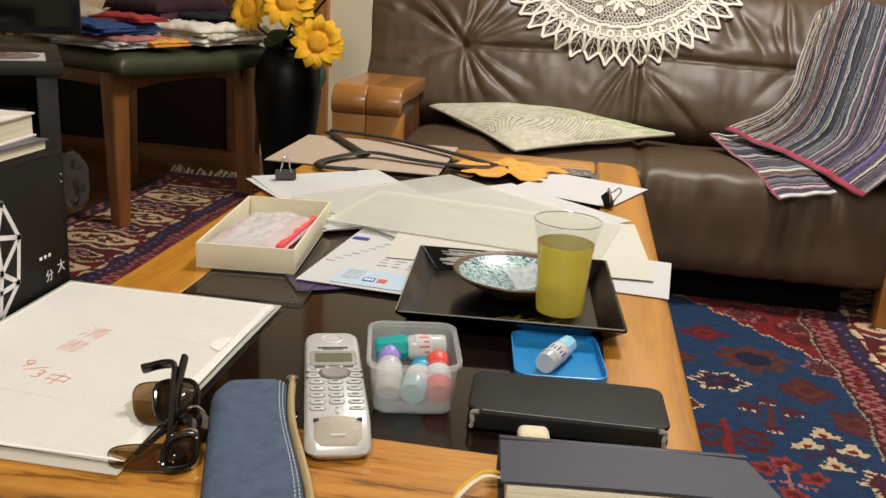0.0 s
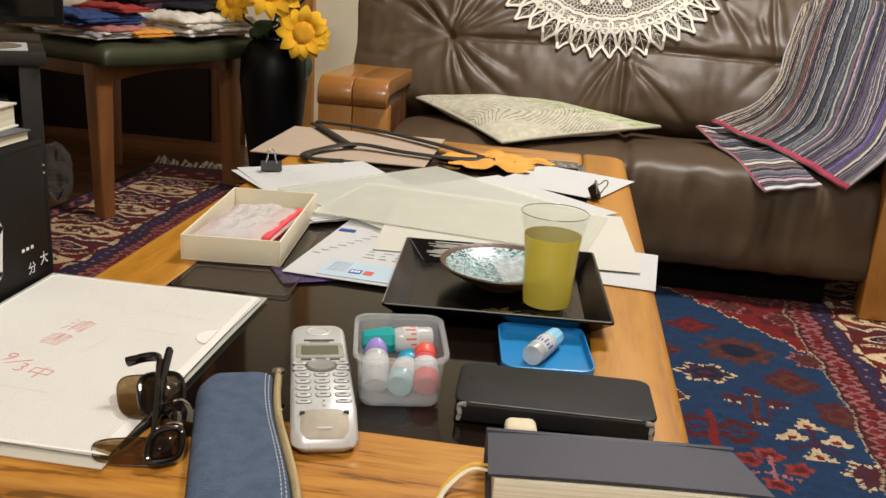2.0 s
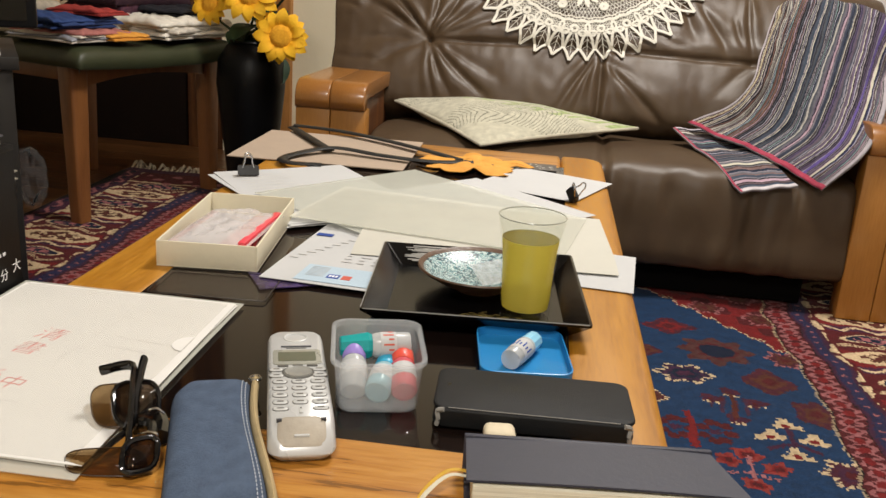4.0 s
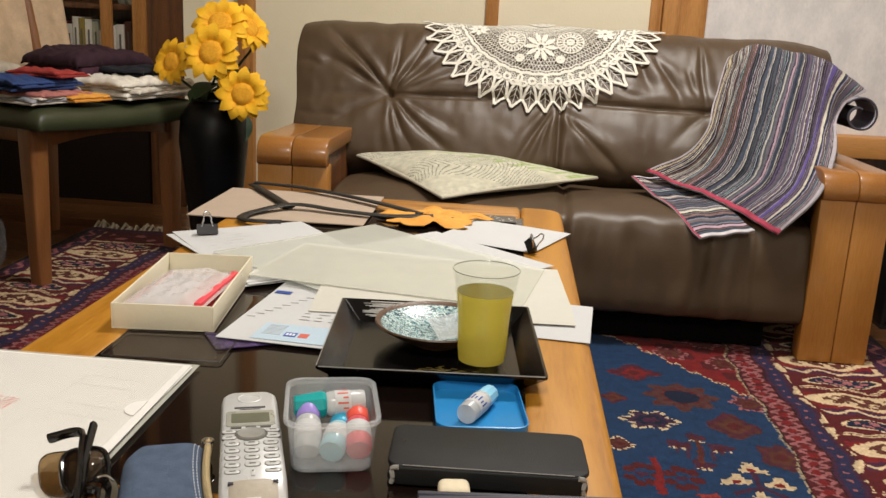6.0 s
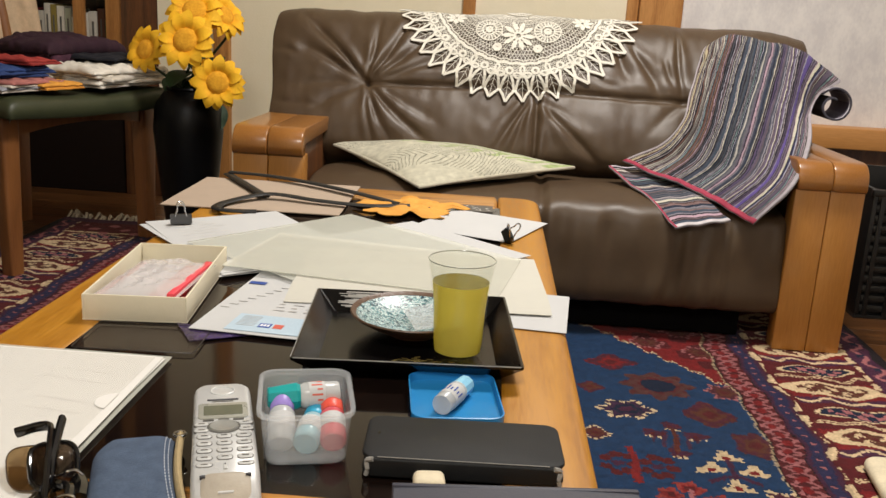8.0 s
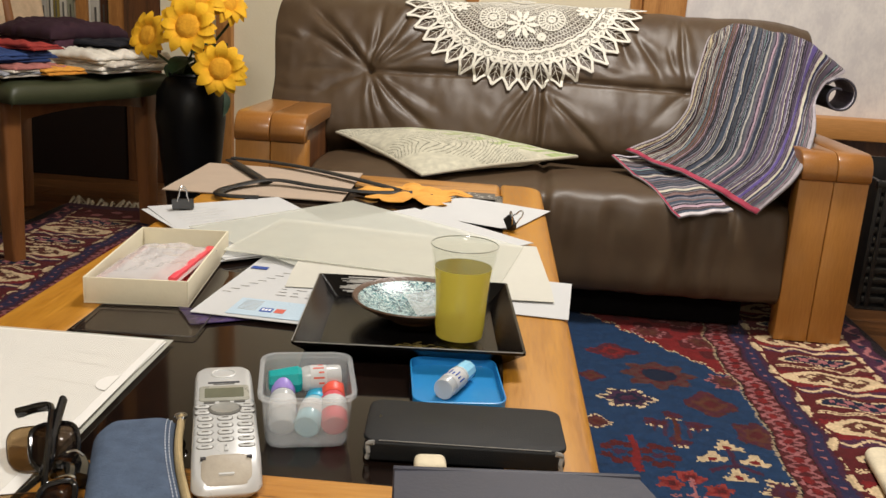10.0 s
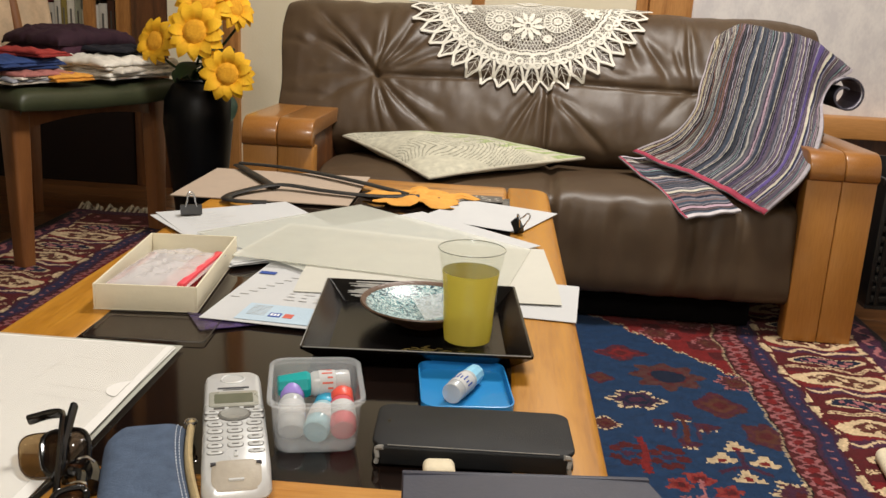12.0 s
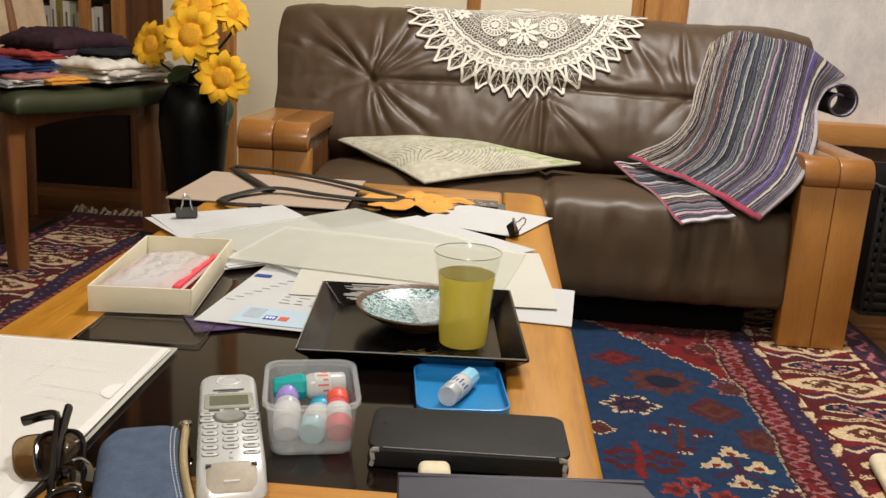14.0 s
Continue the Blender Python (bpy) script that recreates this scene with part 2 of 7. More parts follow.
def spline(points, steps=8, closed=False):
    """Points on a smooth line through the given ones."""
    P = [Vector(p) for p in points]
    n = len(P)
    out = []
    for i in range(n if closed else n - 1):
        p1, p2 = P[i], P[(i + 1) % n]
        p0 = P[(i - 1) % n] if closed or i else p1 * 2 - p2
        p3 = P[(i + 2) % n] if closed or i < n - 2 else p2 * 2 - p1
        for k in range(steps):
            t = k / steps
            out.append(0.5 * ((2 * p1) + (p2 - p0) * t + (2 * p0 - 5 * p1 + 4 * p2 - p3) * t * t + (3 * p1 - p0 - 3 * p2 + p3) * t ** 3))
    if not closed:
        out.append(P[-1])
    return out


def sheet(fn, nu, nv, thick=0.002, bm=None):
    """A surface fn(u, v) with thickness, u and v from 0 to 1."""
    own = bmesh.new()
    g = [[Vector(fn(i / nu, j / nv)) for j in range(nv + 1)] for i in range(nu + 1)]
    top, low = [], []
    for i in range(nu + 1):
        tr, lr = [], []
        for j in range(nv + 1):
            du = g[min(i + 1, nu)][j] - g[max(i - 1, 0)][j]
            dv = g[i][min(j + 1, nv)] - g[i][max(j - 1, 0)]
            nrm = du.cross(dv)
            nrm = nrm.normalized() if nrm.length > 1e-12 else Vector((0, 0, 1))
            tr.append(own.verts.new(g[i][j]))
            lr.append(own.verts.new(g[i][j] - nrm * thick))
        top.append(tr)
        low.append(lr)
    for i in range(nu):
        for j in range(nv):
            own.faces.new((top[i][j], top[i + 1][j], top[i + 1][j + 1], top[i][j + 1]))
    for i in range(nu):
        for j in range(nv):
            own.faces.new((low[i][j], low[i][j + 1], low[i + 1][j + 1], low[i + 1][j]))
    for i in range(nu):
        own.faces.new((top[i][0], low[i][0], low[i + 1][0], top[i + 1][0]))
        own.faces.new((top[i][nv], top[i + 1][nv], low[i + 1][nv], low[i][nv]))
    for j in range(nv):
        own.faces.new((top[0][j], top[0][j + 1], low[0][j + 1], low[0][j]))
        own.faces.new((top[nu][j], low[nu][j], low[nu][j + 1], top[nu][j + 1]))
    return merge(bm, own)


def weave_colours(me, cols):
    """Stores one colour a face."""
    at = me.color_attributes.new("weave", "FLOAT_COLOR", "CORNER")
    n = np.empty(len(me.polygons), dtype=np.int32)
    me.polygons.foreach_get("loop_total", n)
    c = np.ones((len(me.polygons), 4), dtype=np.float32)
    c[:, :3] = cols
    at.data.foreach_set("color", np.repeat(c, n, axis=0).ravel())


# ---- room ----
T = 0.42
WY = 2.95
X0, X1, Y0, Z1 = -2.6, 2.3, -2.4, 2.4
solo("floor", box(X0 - 0.1, X1 + 0.1, Y0 - 0.1, WY + 0.6, -0.12, -0.018), M["floor_wood"], label="dark brown wooden floor", category="floor", kind="structure")
solo("ceiling", box(X0 - 0.1, X1 + 0.1, Y0 - 0.1, WY + 0.6, Z1, Z1 + 0.1), M["ceiling"], label="plain off-white board ceiling", category="ceiling", kind="structure")
solo("wall_west", box(X0 - 0.1, X0, Y0, WY + 0.5, -0.018, Z1), M["plaster"], label="plain cream plaster wall", category="wall", kind="structure")
solo("wall_east", box(X1, X1 + 0.1, Y0, WY + 0.5, -0.018, Z1), M["wallpaper"], label="plain pale papered wall", category="wall", kind="structure")
solo("wall_south", box(X0 - 0.1, X1 + 0.1, Y0 - 0.1, Y0, -0.018, Z1), M["plaster"], label="plain cream plaster wall", category="wall", kind="structure")
solo("wall_north", box(-1.126, 0.70, WY, WY + 0.12, -0.018, Z1), M["plaster"], label="cream plaster wall between timber posts", category="wall", kind="structure")
solo("wall_north_papered", box(0.70, X1, WY - 0.01, WY + 0.12, 0.41, Z1), M["wallpaper"], label="pale mottled wallpaper above a timber sill", category="wall", kind="structure")
solo("wall_north_low", box(0.70, X1, WY + 0.02, WY + 0.12, -0.018, 0.37), M["dark_wood"], label="dark timber panel below the sill", category="wall", kind="structure")
solo("wall_north_alcove", box(X0, -1.126, WY + 0.4, WY + 0.5, -0.018, Z1), M["plaster"], label="plain wall behind the bookcase", category="wall", kind="structure")


def post(x0, x1, proud):
    return solo("trim", box(x0, x1, WY - proud, WY + 0.05, -0.018, Z1, 0.004), M["post"], label="light brown timber wall post", category="post", kind="structure", group="wall posts")


post(-0.906, -0.846, 0.03)
post(0.012, 0.058, 0.02)
post(0.598, 0.638, 0.02)
post(0.640, 0.790, 0.045)
solo("window_sill", box(0.79, X1, WY - 0.10, WY + 0.02, 0.365, 0.44, 0.006), M["sill"], label="light brown timber sill under the papered wall", category="sill", kind="structure")


# ---- rug ----
def rug_colour(X, Y):
    """The knotted pattern at arrays of places."""
    C = np.zeros(X.shape + (3,))
    rs = np.random.RandomState(4)
    # knots stray a little from the drawn line
    X = X + 0.0025 * np.sin(Y * 57 + 1.3) + 0.002 * np.sin(X * 83 + Y * 41) + 0.0012 * rs.randn(*X.shape)
    Y = Y + 0.003 * np.sin(X * 47 + 0.4) + 0.0012 * rs.randn(*X.shape)
    wob = 0.008 * np.sin(Y * 9.0) + 0.004 * np.sin(Y * 31.0)
    navy, blue, red, dred, plum, cream, brown, orange, black, pink = (np.array(lin(h)) for h in (
        "101d36", "193a60", "801b1d", "57161b", "47203a", "d8bf98", "5e3324", "a03a28", "190f15", "a8686a"))

    def put(mask, col, op=1.0):
        C[mask] = C[mask] * (1 - op) + col * op

    def diamond(cx, cy, rx, ry, p=1.0):
        return (np.abs((X - cx) / rx) ** p + np.abs((Y - cy) / ry) ** p)

    # field
    C[:] = blue
    put(np.sin(Y * 160 + 3 * np.sin(X * 20)) > 0.55, navy, 0.14)
    # red corner beyond a stepped cream line
    step = np.round(np.abs(((X * 45) % 2) - 1) * 2) / 2 * 0.022
    edge = Y - (1.69 - (X - 0.483) * 1.2) - step + 0.011
    put((edge > 0) & (X > 0.3), red)
    put((edge > 0.06) & (X > 0.3) & ((np.sin(X * 70) * np.sin(Y * 60)) > 0.1), dred)
    put((np.abs(edge - 0.005) < 0.0036) & (X > 0.3), cream)

    def flower(cx, cy, rx, ry, a, b, outline=None, k=6):
        d = np.hypot((X - cx) / rx, (Y - cy) / ry)
        th = np.arctan2((Y - cy) / ry, (X - cx) / rx)
        lobe = d / (0.86 + 0.14 * np.cos(k * th))
        put(lobe < 1, a, 0.85)
        put((lobe < 1) & (np.sin(X * 210) * np.sin(Y * 190) > 0.35), b, 0.7)
        put(lobe < 0.55, b)
        put(lobe < 0.3, a)
        if outline is not None:
            put((np.abs(lobe - 0.98) < 0.13) & (np.sin(th * 16) > -0.35), outline)

    flower(0.553, 1.39, 0.082, 0.075, brown, dred, k=8)
    put(np.hypot((X - 0.553) / 0.035, (Y - 1.39) / 0.032) < 1, navy)
    flower(0.468, 1.513, 0.058, 0.05, dred, red, k=4)
    flower(0.472, 1.262, 0.058, 0.045, plum, navy, cream, k=6)
    flower(0.636, 1.26, 0.055, 0.06, dred, brown, k=4)
    for cx, cy in ((0.509, 1.159), (0.59, 1.155), (0.55, 1.199), (0.546, 1.085)):
        flower(cx, cy, 0.022, 0.02, dred, plum, k=3)
        put((np.abs(Y - (cy - 0.016)) < 0.004) & (np.abs(X - cx) < 0.017) & (np.sin(X * 500) > -0.2), cream)
    put((np.abs(X - 0.548) < 0.005) & (np.abs(Y - 1.14) < 0.05), brown)
    put((np.hypot((X - 0.55) / 0.045, (Y - 1.14) / 0.04) < 1) & (np.sin(X * 300) > 0.3), dred, 0.6)
    for cx, cy in ((0.431, 1.027), (0.50, 1.022)):
        for a in range(7):
            px, py = cx + 0.024 * math.cos(a * 0.9), cy + 0.034 * math.sin(a * 0.9)
            put(np.hypot((X - px) / 0.012, (Y - py) / 0.011) < 1, dred)
        put(np.hypot((X - cx) / 0.01, (Y - cy) / 0.01) < 1, plum)
    put((np.abs(X - 0.459) < 0.007) & (np.abs(Y - 1.028) < 0.066), red)
    for cx, cy in ((0.591, 1.038), (0.628, 1.079), (0.664, 1.034), (0.625, 0.975)):
        d = (Y - cy + 0.018)
        w = np.where(d < 0.014, 0.024, np.where(d < 0.024, 0.013, 0.008))
        put((d > 0) & (d < 0.038) & (np.abs(X - cx) < w), cream)
        put(np.hypot((X - cx) / 0.007, (Y - cy + 0.008) / 0.007) < 1, red)
    put((np.abs(Y - (1.01 - 0.5 * np.abs(X - 0.628))) < 0.006) & (np.abs(X - 0.628) < 0.045), plum)
    put((np.abs(X - 0.628) < 0.005) & (np.abs(Y - 1.03) < 0.035), plum)
    for cx, cy in ((0.503, 0.933), (0.541, 0.962), (0.581, 0.925), (0.54, 0.868)):
        flower(cx, cy, 0.025, 0.024, orange, red, k=5)
        put(np.hypot((X - cx) / 0.008, (Y - cy) / 0.008) < 1, dred)
    put((np.abs(Y - (0.905 - 0.35 * np.abs(X - 0.541))) < 0.0045) & (np.abs(X - 0.541) < 0.045) & (np.sin(X * 600) > -0.3), pink)
    put((np.abs(X - 0.541) < 0.0035) & (np.abs(Y - 0.92) < 0.04), pink)
    flower(0.695, 1.141, 0.045, 0.06, dred, brown, k=5)
    flower(0.70, 0.93, 0.05, 0.045, dred, plum, cream, k=6)
    flower(0.41, 1.36, 0.03, 0.03, dred, brown, k=4)
    flower(0.40, 1.14, 0.03, 0.03, dred, brown, cream, k=4)
    for cx, cy in ((0.571, 1.66), (0.69, 1.62), (0.693, 1.385), (0.66, 1.75)):
        flower(cx, cy, 0.042, 0.04, dred, brown, pink, k=6)

    # borders, mirrored about the rug's middle line
    D = np.abs(X + 0.075 + wob * np.sign(X))
    g1 = D > 0.79
    put(g1, black)
    put((D > 0.795) & (D < 0.850), dred)
    put((D > 0.799) & (D < 0.848) & ((np.abs(np.abs(((Y * 34) % 2) - 1) - (D - 0.799) / 0.049) < 0.15) | (np.abs(np.abs(((Y * 34 + 1) % 2) - 1) - (D - 0.799) / 0.049) < 0.15)), pink)
    put((D > 0.808) & (D < 0.836) & (np.hypot((D - 0.822) / 0.012, (((Y * 28) % 1) - 0.5) / 0.4) < 0.8), red)
    put((np.abs(D - 0.79) < 0.0026) & (np.sin(Y * 260) > -0.8), cream, 0.6)
    put((D > 0.852) & (D < 0.895), plum)
    put((D > 0.860) & (D < 0.886), np.array(lin("2c2a4e")))
    put((np.abs(D - 0.872) < 0.004) & (((Y * 30) % 1) < 0.24), pink)
    put((D > 0.895), dred)
    put((np.abs(D - 0.9) < 0.0045 + 0.004 * np.sin(Y * 40)) & (np.sin(Y * 90) > -0.7), cream)
    # main border: cartouches with cream vine work
    yb = (Y * 4.2 + 0.28 + 0.02 * np.sin(X * 60)) % 1.0
    w = (D - 1.02) / 0.105
    inm = (D > 0.912) & (D < 1.128)
    put(inm, red, 0.75)
    put(inm & (yb < 0.14), plum)
    put(inm & (yb > 0.5), dred)
    car = (np.abs(yb - 0.34) / 0.17) ** 2 + w ** 2
    put(inm & (car < 1.1), cream)
    put(inm & (car < 0.55) & (np.sin(X * 130 + 2 * np.sin(Y * 60)) * np.sin(Y * 120) > -0.1), brown)
    put(inm & (car < 0.40) & (np.cos(X * 230) * np.cos(Y * 200) > 0.35), dred)
    put(inm & (np.abs(yb - 0.62 - 0.035 * np.sin(X * 75)) < 0.028), cream)
    put(inm & (np.abs(yb - 0.62 - 0.035 * np.sin(X * 75)) < 0.009), brown)
    put(inm & (np.abs(yb - 0.07 - 0.03 * np.sin(X * 85)) < 0.022), cream)
    car2 = (np.abs(yb - 0.82) / 0.1) ** 2 + (w / 0.75) ** 2
    put(inm & (car2 < 1.25), cream)
    put(inm & (car2 < 0.95), navy)
    put(inm & (car2 < 0.6) & (np.sin(X * 160) * np.sin(Y * 150) > 0), pink)
    put((np.abs(D - 1.128) < 0.006) & (np.sin(Y * 120) > -0.6), cream)
    put(D > 1.135, plum)
    put((D > 1.15) & (D < 1.185) & (np.abs(np.abs(((Y * 24) % 2) - 1) - (D - 1.15) / 0.035) < 0.22), pink)
    put((np.abs(D - 1.167) < 0.009) & (((Y * 12) % 1) < 0.25), navy)
    put(D > 1.19, black)
    # far end
    E2 = Y > 2.30
    put(E2 & (D < 1.13), dred)
    put((np.abs(Y - 2.31) < 0.006) & (D < 1.13), cream)
    put(E2 & (D < 1.1) & (Y < 2.43) & (np.sin(X * 60) * np.sin(Y * 70) > 0.55), pink)
    put(Y > 2.44, plum)
    C[D > 0.9] *= 1.3
    C *= 0.62 * (0.85 + 0.3 * rs.rand(*X.shape)[..., None])
    return C


def make_rug():
    xs = np.concatenate([np.arange(-1.285, -0.5, 0.0045), np.linspace(-0.5, 0.3, 10)[1:-1], np.arange(0.3, 1.136, 0.0038)])
    ys = np.concatenate([np.linspace(-0.9, 0.78, 12)[:-1], np.arange(0.78, 1.95, 0.0038), np.arange(1.95, 2.49, 0.0055)])
    X, Y = np.meshgrid(xs, ys, indexing="ij")
    Z = 0.010 + 0.0012 * np.sin(X * 23 + Y * 5) + 0.001 * np.sin(Y * 19)
    co = np.stack([X, Y, Z], -1).reshape(-1, 3)
    nx, ny = len(xs), len(ys)
    idx = np.arange(nx * ny).reshape(nx, ny)
    f = np.stack([idx[:-1, :-1], idx[1:, :-1], idx[1:, 1:], idx[:-1, 1:]], -1).reshape(-1, 4)
    me = bpy.data.meshes.new("knotted_face")
    me.from_pydata(co.tolist(), [], f.tolist())
    xm, ym = (xs[:-1] + xs[1:]) / 2, (ys[:-1] + ys[1:]) / 2
    XM, YM = np.meshgrid(xm, ym, indexing="ij")
    weave_colours(me, rug_colour(XM, YM).reshape(-1, 3))
    me.materials.append(M["weave"])
    rug = thing("rug", label="worn oriental rug, blue field with red and cream motifs", category="rug")
    ob = new("knotted_face", me)
    ob.parent = rug
    part("backing", box(-1.285, 1.134, -0.9, 2.488, 0.0, 0.0075), M["black"], rug)
    rs = random.Random(5)
    bm = bmesh.new()
    for i in range(150):
        x = -1.28 + i * 0.0162
        l = rs.uniform(0.03, 0.065)
        a = rs.uniform(-0.02, 0.02)
        tube([(x, 2.485, 0.006), (x + a * 0.5, 2.485 + l * 0.5, 0.012 + rs.uniform(0, 0.018)), (x + a, 2.485 + l, 0.004)], [0.004, 0.006, 0.003], 5, bm)
    fr = part("fringe", bm, mat("fringe_cotton", lin("b5ab98"), rough=0.95, scale=60, var=0.3), rug, "off-white knotted cotton fringe")
    tagged(fr, kind="stuff")
    return rug


make_rug()


# ---- coffee table ----
TW = Matrix.Translation((-0.0145, 0.6, 0)) @ Matrix.Rotation(radians(0.8), 4, "Z")


def make_table():
    t = thing("coffee_table", TW, "low oak coffee table with a smoked glass inset", "table")
    hx, y0, y1 = 0.284, -0.577, 0.665
    gx0, gx1, gy0, gy1 = -0.2, 0.212, -0.463, 0.55
    h0 = T - 0.045
    def rail(name, xa, xb, ya, yb, mt):
        b = box(xa, xb, ya, yb, h0, T - 0.0005, 0.003)
        return part(name, b, mt, t)
    def long_rail(s, xin, xout):
        xc, w = (xin + xout) / 2, abs(xout - xin)
        poly = []
        for k in range(7):
            g = radians(90 * k / 6)
            poly.append((xout - s * 0.04 * (1 - math.cos(g)), y1 - 0.04 + 0.04 * math.sin(g)))
        poly += [(xin, y1), (xin, y0)]
        for k in range(7):
            g = radians(90 - 90 * k / 6)
            poly.append((xout - s * 0.04 * (1 - math.cos(g)), y0 + 0.04 - 0.04 * math.sin(g)))
        part("side_rail", prism(poly, h0, T, 0.009, 4), M["table_y"], t, smooth=60)
    long_rail(1, gx1, hx + 0.004)
    long_rail(-1, gx0, -hx)
    prof_r = 0.009
    bm = box(gx0 + 0.0006, gx1 - 0.0006, y0, gy0, h0, T)
    es = [e for e in bm.edges if all(abs(v.co.y - y0) < 1e-6 for v in e.verts) and abs(e.verts[0].co.z - e.verts[1].co.z) < 1e-6]
    bmesh.ops.bevel(bm, geom=es, offset=0.019, segments=6, profile=0.5, affect="EDGES")
    part("end_rail", bm, M["table_x"], t, "oak end rail with a rounded nose")
    part("end_rail", box(gx0 + 0.0006, gx1 - 0.0006, gy1, y1, h0, T, prof_r, 4), M["table_x"], t)
    part("glass_inset", box(gx0 - 0.004, gx1 + 0.004, gy0 - 0.01, gy1 + 0.01, h0 + 0.01, T - 0.0015, 0.0), M["glass_top"], t, "dark smoked glass panel")
    part("apron", box(-hx + 0.05, hx - 0.05, y0 + 0.06, y1 - 0.06, h0 - 0.05, h0 + 0.002, 0.004), M["table_y"], t)
    for sx in (-1, 1):
        for yy in (y0 + 0.06, y1 - 0.06):
            part("leg", box(sx * (hx - 0.05) - 0.03, sx * (hx - 0.05) + 0.03, yy - 0.03, yy + 0.03, 0.011, h0, 0.008, 3), M["arm_z"], t)
    return t


make_table()

# ---- sofa ----
SX0, SX1, SXL, SXR = -0.283, 0.874, -0.47, 1.0
PROF = spline([(0, 2.03, 0.33), (0, 1.965, 0.385), (0, 1.972, 0.45), (0, 2.005, 0.51), (0, 2.035, 0.556), (0, 2.062, 0.61), (0, 2.098, 0.67), (0, 2.15, 0.727), (0, 2.215, 0.752), (0, 2.285, 0.735), (0, 2.325, 0.66), (0, 2.33, 0.40)], 6)
ARC = np.concatenate([[0], np.cumsum([(b - a).length for a, b in zip(PROF, PROF[1:])])])
PY, PZ = np.array([p.y for p in PROF]), np.array([p.z for p in PROF])
TOP = float(ARC[int(np.argmax(PZ))])
BUTTON = (-0.191, 0.562)
# creases in the leather: from x, z to x, z, half width, depth
CREASES = (
    ((-0.20, 0.572), (-0.362, 0.722), 0.011, 0.017), ((-0.205, 0.566), (-0.375, 0.655), 0.012, 0.014),
    ((-0.19, 0.575), (-0.166, 0.722), 0.009, 0.011), ((-0.182, 0.572), (-0.080, 0.726), 0.010, 0.016),
    ((-0.175, 0.570), (-0.036, 0.675), 0.012, 0.010), ((-0.165, 0.568), (-0.004, 0.622), 0.012, 0.007),
    ((-0.188, 0.552), (-0.124, 0.420), 0.009, 0.014), ((-0.182, 0.553), (-0.034, 0.428), 0.011, 0.015),
    ((-0.192, 0.552), (-0.168, 0.420), 0.007, 0.009), ((-0.150, 0.545), (0.010, 0.470), 0.014, 0.006),
    ((-0.205, 0.560), (-0.452, 0.548), 0.014, 0.006), ((-0.21, 0.553), (-0.345, 0.490), 0.013, 0.008),
    ((-0.330, 0.500), (-0.47, 0.512), 0.010, 0.010), ((-0.40, 0.630), (-0.47, 0.650), 0.011, 0.007),
    ((0.250, 0.536), (0.158, 0.405), 0.012, 0.010), ((0.258, 0.530), (0.200, 0.395), 0.010, 0.008),
    ((0.285, 0.535), (0.445, 0.385), 0.013, 0.011), ((0.290, 0.540), (0.375, 0.490), 0.012, 0.007),
    ((0.645, 0.720), (0.655, 0.570), 0.010, 0.012), ((0.475, 0.712), (0.520, 0.575), 0.016, 0.007),
    ((0.530, 0.680), (0.600, 0.580), 0.014, 0.009), ((0.610, 0.660), (0.645, 0.580), 0.011, 0.006),
    ((0.430, 0.60), (0.50, 0.585), 0.012, 0.006), ((0.660, 0.555), (0.560, 0.470), 0.016, 0.006))


def crease(x, z):
    """Depth of the creases at a place: a narrow valley with a soft ridge beside it, fading along its run."""
    d = 0.0
    for (ax, az), (bx, bz), w, h in CREASES:
        lx, lz = bx - ax, bz - az
        l = math.hypot(lx, lz)
        t = ((x - ax) * lx + (z - az) * lz) / (l * l)
        if -0.15 < t < 1.25:
            sd = ((x - ax) * -lz + (z - az) * lx) / l + 0.006 * math.sin(4.0 * t + 30 * ax) * t
            g = w * (0.55 + 0.8 * max(t, 0))
            k = min(1, (t + 0.15) / 0.3) * min(1, max(0, (1.25 - t) / 0.7))
            d += h * k * (0.55 * math.exp(-((abs(sd) - 1.9 * g) / (1.3 * g)) ** 2) - math.exp(-(sd / (0.62 * g)) ** 2))
    return d


